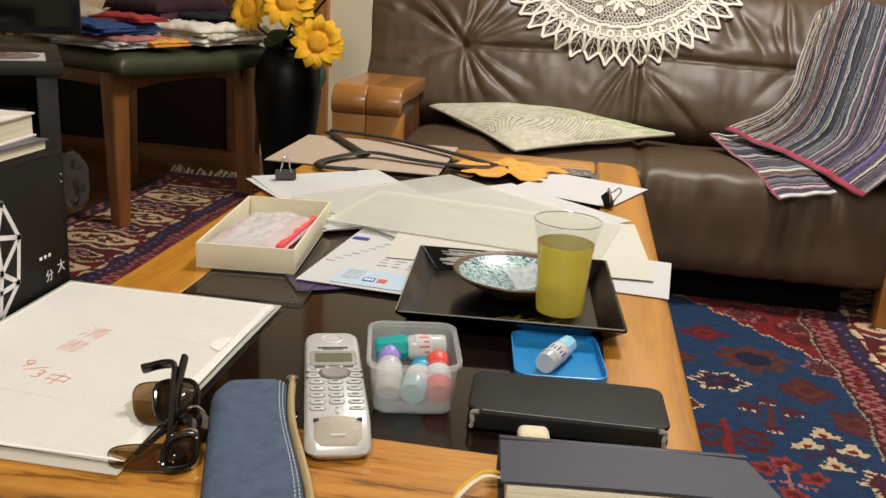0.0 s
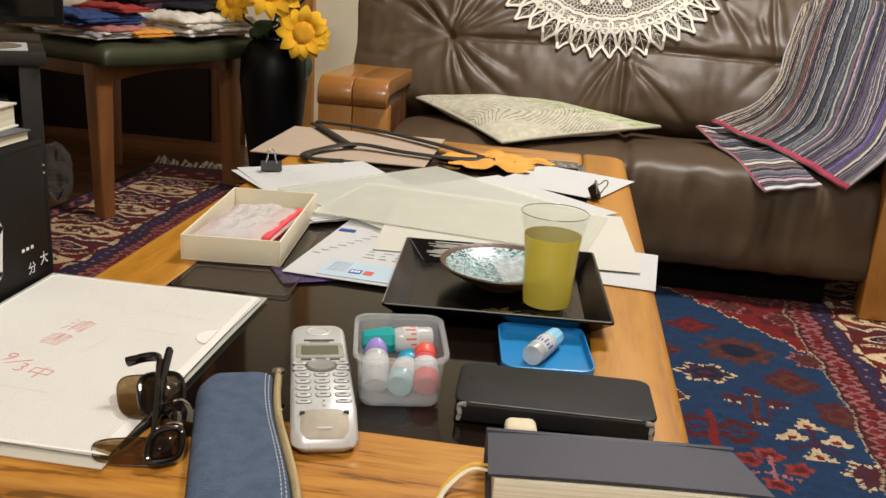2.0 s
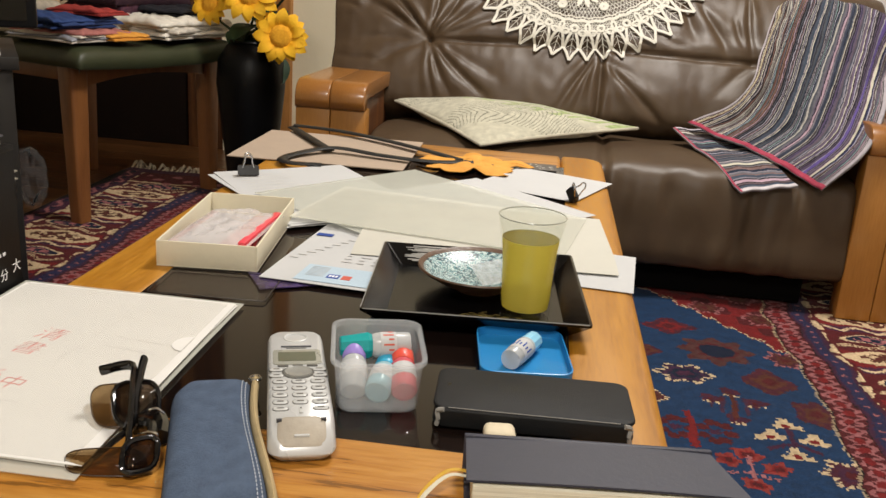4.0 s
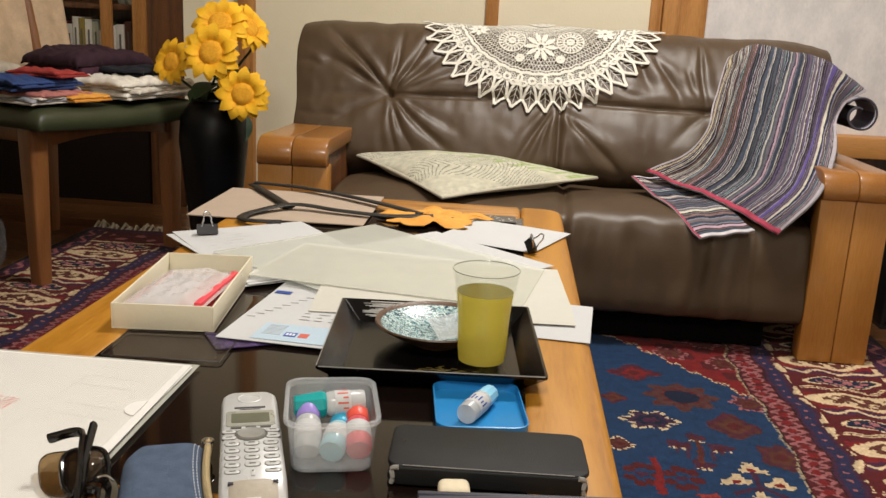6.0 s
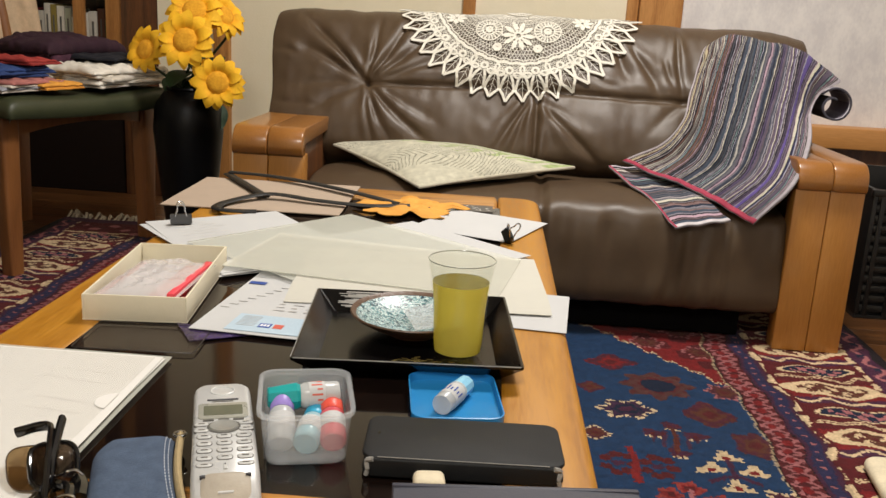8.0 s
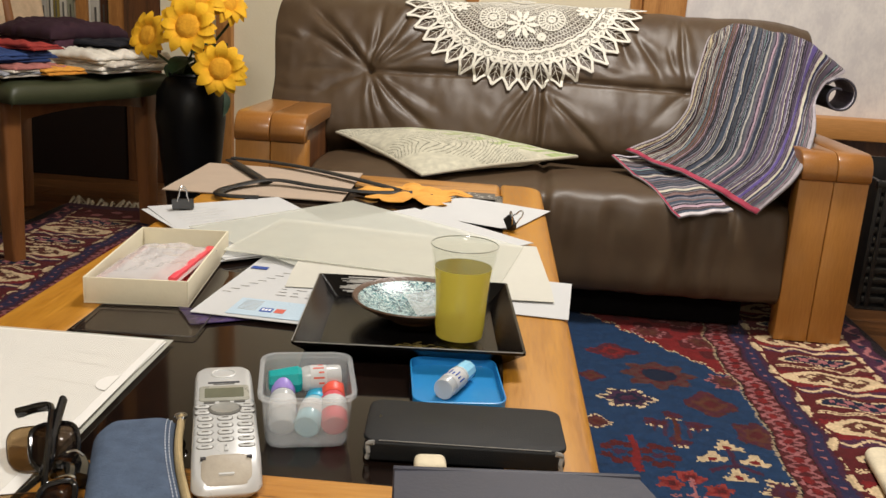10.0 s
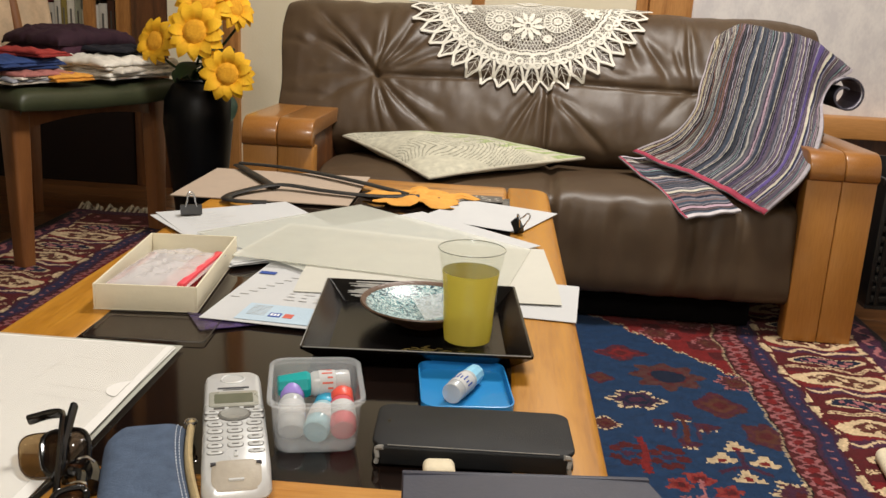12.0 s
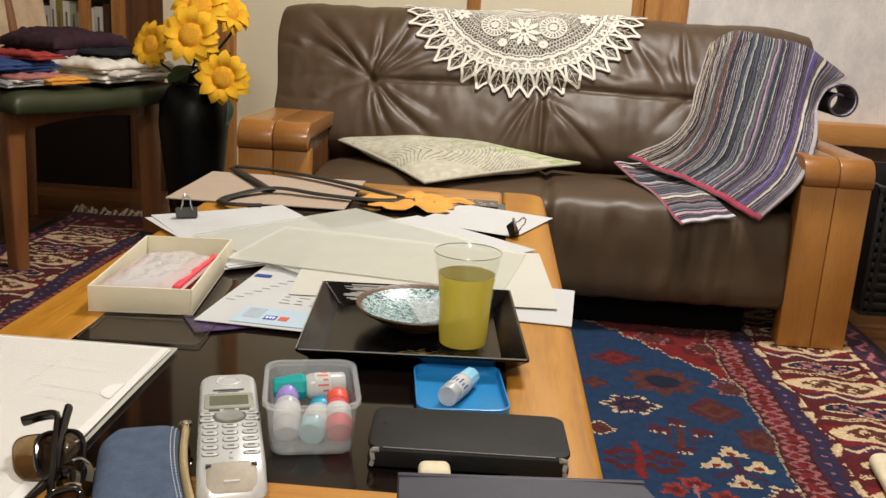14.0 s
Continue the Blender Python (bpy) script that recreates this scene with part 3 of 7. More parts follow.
def back_point(u, s, out=0.0, inset=True):
    """A place on the backrest: u from 0 to 1 across, s metres along its profile from below."""
    y, z = float(np.interp(s, ARC, PY)), float(np.interp(s, ARC, PZ))
    y2, z2 = float(np.interp(s + 0.01, ARC, PY)), float(np.interp(s + 0.01, ARC, PZ))
    n = Vector((0, -(z2 - z), y2 - y)).normalized()
    x = SXL + (SXR - SXL) * u
    d = 0.0
    front = 1.0 if s < TOP + 0.05 else 0.0
    e = abs(2 * u - 1) ** 14
    if front:
        r = math.hypot(x - BUTTON[0], z - BUTTON[1])
        d -= 0.011 * math.exp(-(r / 0.024) ** 2)
        fade = min(1, max(0, (TOP + 0.05 - s) / 0.08))
        d += crease(x, z) * (0.62 + 0.5 * noise.noise((x * 11, z * 11, 2.2))) * fade * (1.0 if out == 0 else 0.5)
        # the seam between the upper and the lower panel, and the upright seam below it
        zs = 0.563 + 0.004 * math.sin(x * 8)
        if x > BUTTON[0]:
            d -= 0.011 * math.exp(-((z - zs) / 0.006) ** 2) * (1 - e)
            d += 0.006 * math.exp(-((z - zs - 0.030) / 0.022) ** 2) * (1 - e)
        if z < 0.56:
            d -= 0.011 * math.exp(-((x - 0.274) / 0.006) ** 2)
            d += 0.004 * math.exp(-((abs(x - 0.274) - 0.018) / 0.012) ** 2)
        d += 0.007 * noise.noise((x * 5, z * 7, 1.7)) + 0.004 * noise.noise((x * 14, z * 10, 4.1)) + 0.0016 * noise.noise((x * 34, z * 26, 8.1))
    p = Vector((x, y, z)) + n * (d + out)
    if inset:
        p -= n * 0.018 * e
        if u < 0.5:
            p.x += 0.02 * max(0, min(1, (0.68 - z) / 0.15)) * (1 - u * 2) ** 6
    return p


def seat_point(u, s):
    prof = [(1.80, 0.085), (1.712, 0.088), (1.678, 0.115), (1.680, 0.19), (1.686, 0.265), (1.708, 0.322), (1.772, 0.345), (1.86, 0.352), (1.98, 0.350), (2.06, 0.335)]
    f = s * (len(prof) - 1)
    i = min(int(f), len(prof) - 2)
    t = f - i
    a, b = prof[max(i - 1, 0)], prof[i]
    c, d = prof[i + 1], prof[min(i + 2, len(prof) - 1)]
    q = [0.5 * (2 * b[k] + (c[k] - a[k]) * t + (2 * a[k] - 5 * b[k] + 4 * c[k] - d[k]) * t * t + (3 * b[k] - a[k] - 3 * c[k] + d[k]) * t ** 3) for k in (0, 1)]
    x = SX0 + (SX1 - SX0) * u
    y, z = q
    dx = abs(x - 0.296)
    cut = 0.010 * math.exp(-(dx / 0.012) ** 2) + 0.006 * math.exp(-((x - 0.735) / 0.007) ** 2)
    e = abs(2 * u - 1) ** 12
    fold = (math.sin(x * 55 + 3 * noise.noise((x * 4, z * 3, 9))) * 0.5 + math.sin(x * 97 + 4 * noise.noise((x * 6, z * 5, 2))) * 0.35) * (0.0065 + 0.004 * noise.noise((x * 7, 5, 1))) * (1 if i < 5 else 0.2)
    puff = 0.010 * noise.noise((x * 4, y * 5, 3.3)) + 0.0015 * noise.noise((x * 19, z * 13 + y * 8, 7.7))
    cut += 0.006 * max(0, math.sin(x * 31 + 2.2 * noise.noise((x * 5, 1, 4)))) ** 6 * math.exp(-((z - 0.27) / 0.045) ** 2)
    wt = min(1, max(0, (s - 0.45) / 0.2))
    wt = wt * wt * (3 - 2 * wt)
    z += wt * (puff - cut - 0.012 * e) + (1 - wt) * puff * 0.5
    y += (1 - wt) * (cut - puff + fold + 0.012 * e)
    return Vector((x, y, z))


def make_sofa():
    sofa = thing("sofa", label="brown leather sofa with wooden arms, creased and tufted", category="sofa")
    smax = float(ARC[-1])
    part("backrest", sheet(lambda u, v: back_point(u, v * smax), 280, 150, 0.03), M["leather"], sofa, "creased brown leather back cushion", 180)
    part("seat", sheet(lambda u, v: seat_point(u, v), 150, 60, 0.03), M["leather"], sofa, "brown leather seat cushion", 180)
    part("base_board", box(SX0 + 0.01, SX1 - 0.01, 1.78, 2.28, 0.078, 0.30, 0.004), M["black"], sofa)
    # added black block that stands in for the shadow under the seat
    part("under_seat_shade", box(SX0 + 0.01, SX1 - 0.07, 1.742, 2.27, 0.018, 0.077, 0.004), mat("under_seat_shade_black", lin("070606"), rough=0.95, spec=0.1), sofa, "black block added for the shade under the seat")
    for xa, xb in ((-0.452, -0.281), (0.872, 1.030)):
        xm = (xa + xb) / 2
        for x0, x1 in ((xa, xm - 0.0008), (xm + 0.0008, xb)):
            # arm top with a rolled front edge
            prof = [(2.32, 0.435), (2.32, 0.466)]
            prof.append((1.74, 0.470))
            for k in range(9):
                a = radians(90 + 90 * k / 8)
                prof.append((1.712 + 0.044 * math.cos(a), 0.426 + 0.044 * math.sin(a)))
            prof += [(1.667, 0.410), (1.674, 0.404), (1.70, 0.404), (1.70, 0.43)]
            bm = bmesh.new()
            n = len(prof)
            A = [bm.verts.new((x0, y, z)) for y, z in prof]
            B = [bm.verts.new((x1, y, z)) for y, z in prof]
            for i in range(n):
                bm.faces.new((A[i], A[(i + 1) % n], B[(i + 1) % n], B[i]))
            bm.faces.new(A)
            bm.faces.new(B)
            bmesh.ops.recalc_face_normals(bm, faces=bm.faces)
            es = [e for e in bm.edges if len(e.link_faces) == 2 and any(len(f.verts) > 4 for f in e.link_faces)]
            bmesh.ops.bevel(bm, geom=es, offset=0.003, segments=2, profile=0.5, affect="EDGES", clamp_overlap=True)
            part("arm_top", bm, M["arm_y"], sofa, "rolled glossy wooden arm top", 50)
            part("arm_front", box(x0, x1, 1.678, 1.73, 0.011, 0.4055, 0.003), M["arm_z"], sofa)
        # darker timber puts the shade of the arm's inner side into its colour
        part("arm_side", box(xa + 0.012, xb - 0.012, 1.732, 2.30, 0.06, 0.433, 0.004), M["dark_wood"], sofa, "arm panel, timber darkened for its shade")
        part("rear_leg", box(xa + 0.01, xb - 0.01, 2.302, 2.36, 0.011, 0.434, 0.003), M["arm_z"], sofa)
    return sofa


make_sofa()


# ---- more materials ----
def thin_glass(name, colour):
    """A thin clear wall: straight through, with a mirror share at grazing angles."""
    m, nt, ns, ln, p = nodes_of(name)
    tr = ns.new("ShaderNodeBsdfTransparent")
    tr.inputs[0].default_value = (*colour, 1)
    gl = ns.new("ShaderNodeBsdfGlossy")
    gl.inputs["Roughness"].default_value = 0.02
    lw = ns.new("ShaderNodeLayerWeight")
    lw.inputs[0].default_value = 0.25
    fr = ns.new("ShaderNodeMath")
    fr.operation = "MULTIPLY_ADD"
    fr.inputs[1].default_value, fr.inputs[2].default_value = 0.07, 0.008
    ln.new(lw.outputs["Facing"], fr.inputs[0])
    mx = ns.new("ShaderNodeMixShader")
    ln.new(fr.outputs[0], mx.inputs[0])
    ln.new(tr.outputs[0], mx.inputs[1])
    ln.new(gl.outputs[0], mx.inputs[2])
    ln.new(mx.outputs[0], ns["Material Output"].inputs[0])
    return m


def liquid(name, colour):
    """Cloudy liquid: scattered and passed light, a little straight through, a smooth face."""
    m, nt, ns, ln, p = nodes_of(name)
    p.inputs["Base Color"].default_value = (*colour, 1)
    p.inputs["Roughness"].default_value = 0.08
    tl = ns.new("ShaderNodeBsdfTranslucent")
    tl.inputs[0].default_value = (*[min(1, c * 1.25) for c in colour], 1)
    tr = ns.new("ShaderNodeBsdfTransparent")
    tr.inputs[0].default_value = (0.88, 0.79, 0.30, 1)
    a, b = ns.new("ShaderNodeMixShader"), ns.new("ShaderNodeMixShader")
    a.inputs[0].default_value, b.inputs[0].default_value = 0.6, 0.22
    ln.new(p.outputs[0], a.inputs[1])
    ln.new(tl.outputs[0], a.inputs[2])
    ln.new(a.outputs[0], b.inputs[1])
    ln.new(tr.outputs[0], b.inputs[2])
    ln.new(b.outputs[0], ns["Material Output"].inputs[0])
    return m


def plain(name, h, rough=0.5, **k):
    return mat(name, lin(h), rough=rough, **k)


M["paper"] = plain("white_paper", "bebfbf", 0.75, var=0.03, scale=12, bump=0.05, bscale=200)
# white paper made lighter for the stronger light on the near folder
M["lit_folder_paper"] = plain("lit_folder_white_paper", "dcdad5", 0.75, var=0.03, scale=12, bump=0.05, bscale=200)
M["paper2"] = plain("cream_paper", "c2c0b5", 0.75, var=0.03, scale=12, bump=0.05, bscale=200)
M["blue_paper"] = plain("pale_blue_paper", "b0c4d2", 0.7, var=0.04)
M["grey_card"] = plain("grey_board", "a89684", 0.85, var=0.05, bump=0.15)
M["cream_card"] = plain("cream_box_card", "dcd3ba", 0.7, var=0.04, bump=0.08)
M["frost"] = film("frosted_file_plastic", lin("d8dacf"), 0.42, 0.4)
M["frost2"] = film("frosted_file_plastic_dense", lin("dcdcd0"), 0.42, 0.4)
M["milky"] = film("milky_tub_plastic", lin("dfe4e8"), 0.23, 0.2)
M["baggie"] = film("thin_bag_plastic", lin("e8e2e0"), 0.34, 0.07)
M["smoke"] = film("smoked_plastic", lin("5a4c42"), 0.1, 0.15)
M["purple"] = mat("purple_print", lin("20182e"), lin("4a3a6c"), rough=0.2, scale=60, contrast=0.3)
M["red_strip"] = plain("red_zip_strip", "e8505c", 0.35)
M["pink"] = film("pink_bag_plastic", lin("eeb4ae"), 0.5, 0.2)
M["lacquer"] = mat("black_lacquer", lin("080707"), rough=0.2, scale=8, bump=0.02, rvar=0.05, spec=0.35)
M["gold"] = plain("gold_leaf", "9d8a4c", 0.4, metal=0.7)
M["glass"] = thin_glass("tumbler_glass", (0.97, 0.975, 0.96))
M["tea"] = liquid("green_tea", lin("f2e080"))
M["denim"] = mat("blue_denim", lin("3e4c62"), lin("5c6d86"), rough=0.9, scale=90, bump=0.9, bscale=520, bstretch=(1, 3, 1), contrast=0.8)
M["thread"] = plain("pale_thread", "b9bfc9", 0.9)
M["tape"] = plain("beige_zip_tape", "b49f76", 0.85, bump=0.4, bscale=500)
M["silver"] = mat("silver_plastic", lin("bcbdbc"), lin("c9cac9"), rough=0.28, metal=0.15, scale=20, bump=0.02)
M["key"] = plain("pale_key_plastic", "bdbebc", 0.3, bump=0.0)
M["key_gap"] = plain("grey_key_surround", "5c5b57", 0.4)
M["lcd"] = plain("grey_lcd", "5f6253", 0.15, bump=0.0)
M["chin"] = plain("champagne_plastic", "a69d8e", 0.55, metal=0.0)
M["dark_ink"] = plain("dark_grey_ink", "3c3c40", 0.6)
M["chrome"] = plain("bright_steel", "c8c8c8", 0.18, metal=1.0, var=0.05, bump=0.0)
M["case"] = mat("black_case_leather", lin("111213"), lin("1a1b1c"), rough=0.55, spec=0.3, scale=14, bump=0.25, bscale=1100)
M["worn"] = plain("worn_edge_and_highlight_grey", "8f8d88", 0.8, bump=0.5)
M["navy_card"] = mat("dark_blue_cover", lin("33343f"), lin("3d3e4a"), rough=0.55, scale=12, bump=0.1)
M["pages"] = mat("cream_page_edges", lin("cfc7ae"), lin("ece6d2"), rough=0.8, scale=20, stretch=(0.3, 0.3, 60), contrast=0.35, bump=0.3)
M["blue_plastic"] = film("blue_lid_plastic", lin("2b8aca"), 0.86, 0.25)
M["lens"] = film("brown_tinted_lens", lin("5c4a34"), 0.15, 0.08, (0.64, 0.53, 0.38))
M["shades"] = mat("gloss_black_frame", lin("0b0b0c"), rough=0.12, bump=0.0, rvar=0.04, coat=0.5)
M["orange_felt"] = mat("orange_leather", lin("c98a33"), lin("dba048"), rough=0.8, scale=30, bump=0.4)
M["rubber"] = plain("cream_rubber", "d8ccb0", 0.8)
M["yellow_ribbon"] = plain("yellow_ribbon", "c2982e", 0.6)
M["white_ribbon"] = plain("white_ribbon", "c9c2ac", 0.6)
M["hanger"] = mat("black_rubber_strap", lin("161616"), rough=0.5, bump=0.3)
M["lace"] = mat("cream_cotton_lace", lin("d6d2c4"), lin("e2ded2"), rough=0.9, scale=80, bump=0.6, bscale=1200, sheen=0.2)
M["red_pen"] = plain("red_pen", "d96a62", 0.6, bump=0.0)
M["pencil"] = plain("faint_pencil", "cac7c0", 0.8, bump=0.0)
M["faint"] = plain("faint_rubbed_pencil", "b9b8b6", 0.8, bump=0.0)
M["pale_pencil"] = plain("pale_pencil", "cdcac5", 0.8, bump=0.0)
M["blue_ink"] = plain("blue_print", "2b4b9a", 0.6, bump=0.0)
M["red_ink"] = plain("red_print", "c9604f", 0.6, bump=0.0)
M["white_ink"] = plain("white_print", "e6e6e6", 0.6, bump=0.0)
M["bag_black"] = mat("matt_black_card", lin("0b0b0c"), lin("111112"), rough=0.5, scale=8, bump=0.05, spec=0.3)
M["petal"] = mat("yellow_silk_petal", lin("e8a20e"), lin("f7c32a"), rough=0.75, scale=40, stretch=(1, 0.3, 1), bump=0.3, contrast=0.4, island=0.12)
M["flower_core"] = mat("amber_flower_core", lin("de981c"), lin("f6b834"), rough=0.9, scale=120, bump=1.0, bscale=500)
M["leaf"] = mat("dark_green_silk_leaf", lin("18301a"), lin("2a4426"), rough=0.6, scale=30)
M["vase"] = mat("black_vase_glaze", lin("060607"), rough=0.42, rvar=0.08, spec=0.3)
M["grey_wood"] = mat("grey_tv_stand_board", lin("211f1d"), lin("292623"), rough=0.5, scale=6, stretch=(0.2, 1, 4), bump=0.1)
M["screen"] = mat("black_screen_glass", lin("050506"), rough=0.08, bump=0.0, rvar=0.02)
M["display"] = plain("blue_display_segments", "2f66c8", 0.3)


def dish_glaze():
    m, nt, ns, ln, p = nodes_of("mottled_blue_glaze")
    tc = ns.new("ShaderNodeTexCoord")
    nz = ns.new("ShaderNodeTexNoise")
    nz.inputs["Scale"].default_value, nz.inputs["Detail"].default_value, nz.inputs["Distortion"].default_value = 210, 2, 1.5
    ln.new(tc.outputs["Object"], nz.inputs[0])
    r = ns.new("ShaderNodeValToRGB")
    r.color_ramp.interpolation = "CONSTANT"
    els = r.color_ramp.elements
    els[0].position, els[0].color = 0.0, (*lin("16303f"), 1)
    els[1].position, els[1].color = 0.44, (*lin("4f8f95"), 1)
    e = els.new(0.50)
    e.color = (*lin("cfdcd8"), 1)
    e = els.new(0.58)
    e.color = (*lin("2f5f74"), 1)
    e = els.new(0.64)
    e.color = (*lin("c2d6d6"), 1)
    ln.new(nz.outputs[0], r.inputs[0])
    ln.new(r.outputs[0], p.inputs["Base Color"])
    p.inputs["Roughness"].default_value = 0.34
    return m


M["glaze"] = dish_glaze()
M["dish_rim"] = plain("brown_stoneware", "5c4534", 0.4, bump=0.3)


def loft(rings, bm=None, cap=True, m=None):
    """A skin over rings of equal length, each a list of (x, y) and a height."""
    own = bmesh.new()
    R = [[own.verts.new((x, y, z)) for x, y in poly] for poly, z in rings]
    n = len(R[0])
    for a, b in zip(R, R[1:]):
        for i in range(n):
            own.faces.new((a[i], a[(i + 1) % n], b[(i + 1) % n], b[i]))
    if cap:
        own.faces.new(R[0])
        own.faces.new(R[-1])
    return merge(bm, own, m)


def words(name, body, size, m, material, parent, label="", thin=0.0):
    """Raised lettering as a mesh under its thing."""
    cu = bpy.data.curves.new(name, "FONT")
    cu.body, cu.size, cu.extrude, cu.offset = body, size, 0.0001, -0.018 * size * thin
    cu.align_x, cu.align_y = "CENTER", "CENTER"
    tmp = new(name, cu)
    bpy.context.view_layer.update()
    me = bpy.data.meshes.new_from_object(tmp.evaluated_get(bpy.context.evaluated_depsgraph_get()))
    bpy.data.objects.remove(tmp)
    me.materials.clear()
    me.materials.append(material)
    ob = new(name, me)
    ob.parent = parent
    ob.matrix_basis = m
    return tagged(ob, label)


def share(name, me, parent, m):
    ob = new(name, me)
    ob.parent = parent
    ob.matrix_basis = m
    return ob


def bar(x0, x1, y0, y1, z, h=0.0004):
    return box(x0, x1, y0, y1, z, z + h)


def flat_sheet(w, d, curl=0.0, seed=0, nu=14, nv=14, z=0.0, thick=0.0006, sag=0.0, droop=0.0):
    """A sheet of paper or film that lies a little uneven."""
    def fn(u, v):
        x, y = (u - 0.5) * w, (v - 0.5) * d
        h = z + curl * (0.5 + 0.5 * noise.noise((x * 9 + seed, y * 9, seed * 1.7))) + sag * (abs(2 * u - 1) ** 3) * (abs(2 * v - 1) ** 3) - droop * max(0, 1 - v * 4) ** 2
        return (x, y, h)
    return sheet(fn, nu, nv, thick)


# ---- sofa dressing ----
def make_doily():
    """A round lace cloth that hangs over the top of the backrest."""
    R, back = 0.342, 0.052
    cx = 0.212
    cloth = thing("lace_doily", label="round cream crocheted lace doily draped over the sofa back", category="doily")
    def at(r, a, lift=0.0):
        x, t = cx + r * math.cos(a), r * math.sin(a)
        s = TOP + back - t - 0.03
        return back_point((x - SXL) / (SXR - SXL), s, 0.007 + lift, False)
    bm = bmesh.new()
    def ribbon(path, w, lift=0.0):
        """A flat band of cotton along polar points (r, a)."""
        prev = None
        n = len(path)
        q = [(r * math.cos(a), r * math.sin(a)) for r, a in path]
        for i in range(n):
            x0, y0 = q[max(i - 1, 0)]
            x1, y1 = q[min(i + 1, n - 1)]
            l = math.hypot(x1 - x0, y1 - y0) or 1
            nx, ny = -(y1 - y0) / l * w / 2, (x1 - x0) / l * w / 2
            x, y = q[i]
            ends = []
            for sx in (1, -1):
                xx, yy = x + nx * sx, y + ny * sx
                ends.append(bm.verts.new(at(math.hypot(xx, yy), math.atan2(yy, xx), lift)))
            if prev:
                bm.faces.new((prev[0], prev[1], ends[1], ends[0]))
            prev = ends
    NP = 46
    def polar(x, y):
        return (math.hypot(x, y), math.atan2(y, x))
    def finish(name, label=""):
        nonlocal bm
        ob = part(name, bm, M["lace"], cloth, label, None, False)
        md = ob.modifiers.new("thickness", "SOLIDIFY")
        md.thickness, md.offset = 0.001, 1
        bm = bmesh.new()
    # pointed outer leaves with fine veins
    for i in range(NP):
        a = 2 * math.pi * i / NP
        da = math.pi / NP
        rt = R + 0.004 * math.sin(i * 2.3)
        for s in (1, -1):
            ribbon([(0.268, a + s * da * 0.30), (0.284, a + s * da * 0.66), (0.306, a + s * da * 0.90), (0.313, a + s * da * 0.80), (0.324, a + s * da * 0.42), (rt, a)], 0.0072, 0.0015)
            for rr in (0.290, 0.304):
                ribbon([(rr - 0.008, a), (rr + 0.004, a + s * da * 0.62)], 0.0009)
        ribbon([(0.268, a), (0.330, a)], 0.0011)
    finish("leaf_border", "pointed lace leaves")
    # leaf pairs and rosettes
    for i in range(23):
        a = 2 * math.pi * i / 23
        da = math.pi / 23
        x0, y0 = 0.256 * math.cos(a), 0.256 * math.sin(a)
        ribbon([polar(x0 + 0.0085 * math.cos(k * math.pi / 6), y0 + 0.0085 * math.sin(k * math.pi / 6)) for k in range(13)], 0.0075, 0.0025)
        for s in (1, -1):
            a0, a1 = a + s * da * 0.30, a + s * da * 0.98
            for sw in (1, -1):
                ribbon([(0.266, a0), (0.267 + sw * 0.0065, a0 + (a1 - a0) * 0.35), (0.268 + sw * 0.0065, a0 + (a1 - a0) * 0.7), (0.270, a1)], 0.0062, 0.002)
            ribbon([(0.266, a0), (0.270, a1)], 0.002, 0.001)
        b = a + da
        for sw in (1, -1):
            ribbon([(0.238, b), (0.246, b + sw * 0.022), (0.256, b + sw * 0.022), (0.268, b)], 0.006, 0.002)
    for r, w in ((0.232, 0.0085), (0.222, 0.003)):
        ribbon([(r + 0.002 * math.sin(k * 1.7), 2 * math.pi * k / 160) for k in range(161)], w, 0.001)
    finish("rosette_band", "lace rosettes between paired leaves")
    # net ground
    rs = random.Random(3)
    for band, r0, r1, step in (("in", 0.02, 0.23, 0.0105), ("out", 0.234, 0.272, 0.0085)):
        n = int(2 * math.pi * r1 / step)
        for d in (1, -1):
            for i in range(0, n):
                a = 2 * math.pi * i / n
                if math.sin(a) < -0.45:
                    continue
                path = [(r0 + (r1 - r0) * k / 10, a + d * 0.9 * (k / 10) * (0.6 if band == "in" else 0.16) + rs.uniform(-0.01, 0.01)) for k in range(11)]
                ribbon([q for q in path if q[0] > 0.045 or band == "out"], 0.0011)
    for r in (0.06, 0.075, 0.09, 0.105, 0.12, 0.135, 0.15, 0.165, 0.18, 0.193, 0.205, 0.244, 0.252, 0.262):
        ribbon([(r + rs.uniform(-0.001, 0.001), 2 * math.pi * k / 120) for k in range(121)], 0.0011)
    finish("net_ground", "fine lace net")
    # wheels and the middle flowers
    def wheel(x0, y0, r):
        for rad, w in ((r, 0.0035), (r * 0.5, 0.004), (r * 0.22, 0.006)):
            ribbon([polar(x0 + rad * math.cos(k * 2 * math.pi / 28), y0 + rad * math.sin(k * 2 * math.pi / 28)) for k in range(29)], w, 0.003)
        for k in range(20):
            c = 2 * math.pi * k / 20
            ribbon([polar(x0 + r * 0.5 * math.cos(c), y0 + r * 0.5 * math.sin(c)), polar(x0 + r * 0.97 * math.cos(c), y0 + r * 0.97 * math.sin(c))], 0.0042, 0.0025)
        for k in range(8):
            c = 2 * math.pi * k / 8
            ribbon([polar(x0, y0), polar(x0 + r * 0.5 * math.cos(c), y0 + r * 0.5 * math.sin(c))], 0.002, 0.002)
        finish("medallion", "spoked lace wheel")
    def daisy(x0, y0, r, n=10):
        for k in range(n):
            c = 2 * math.pi * k / n
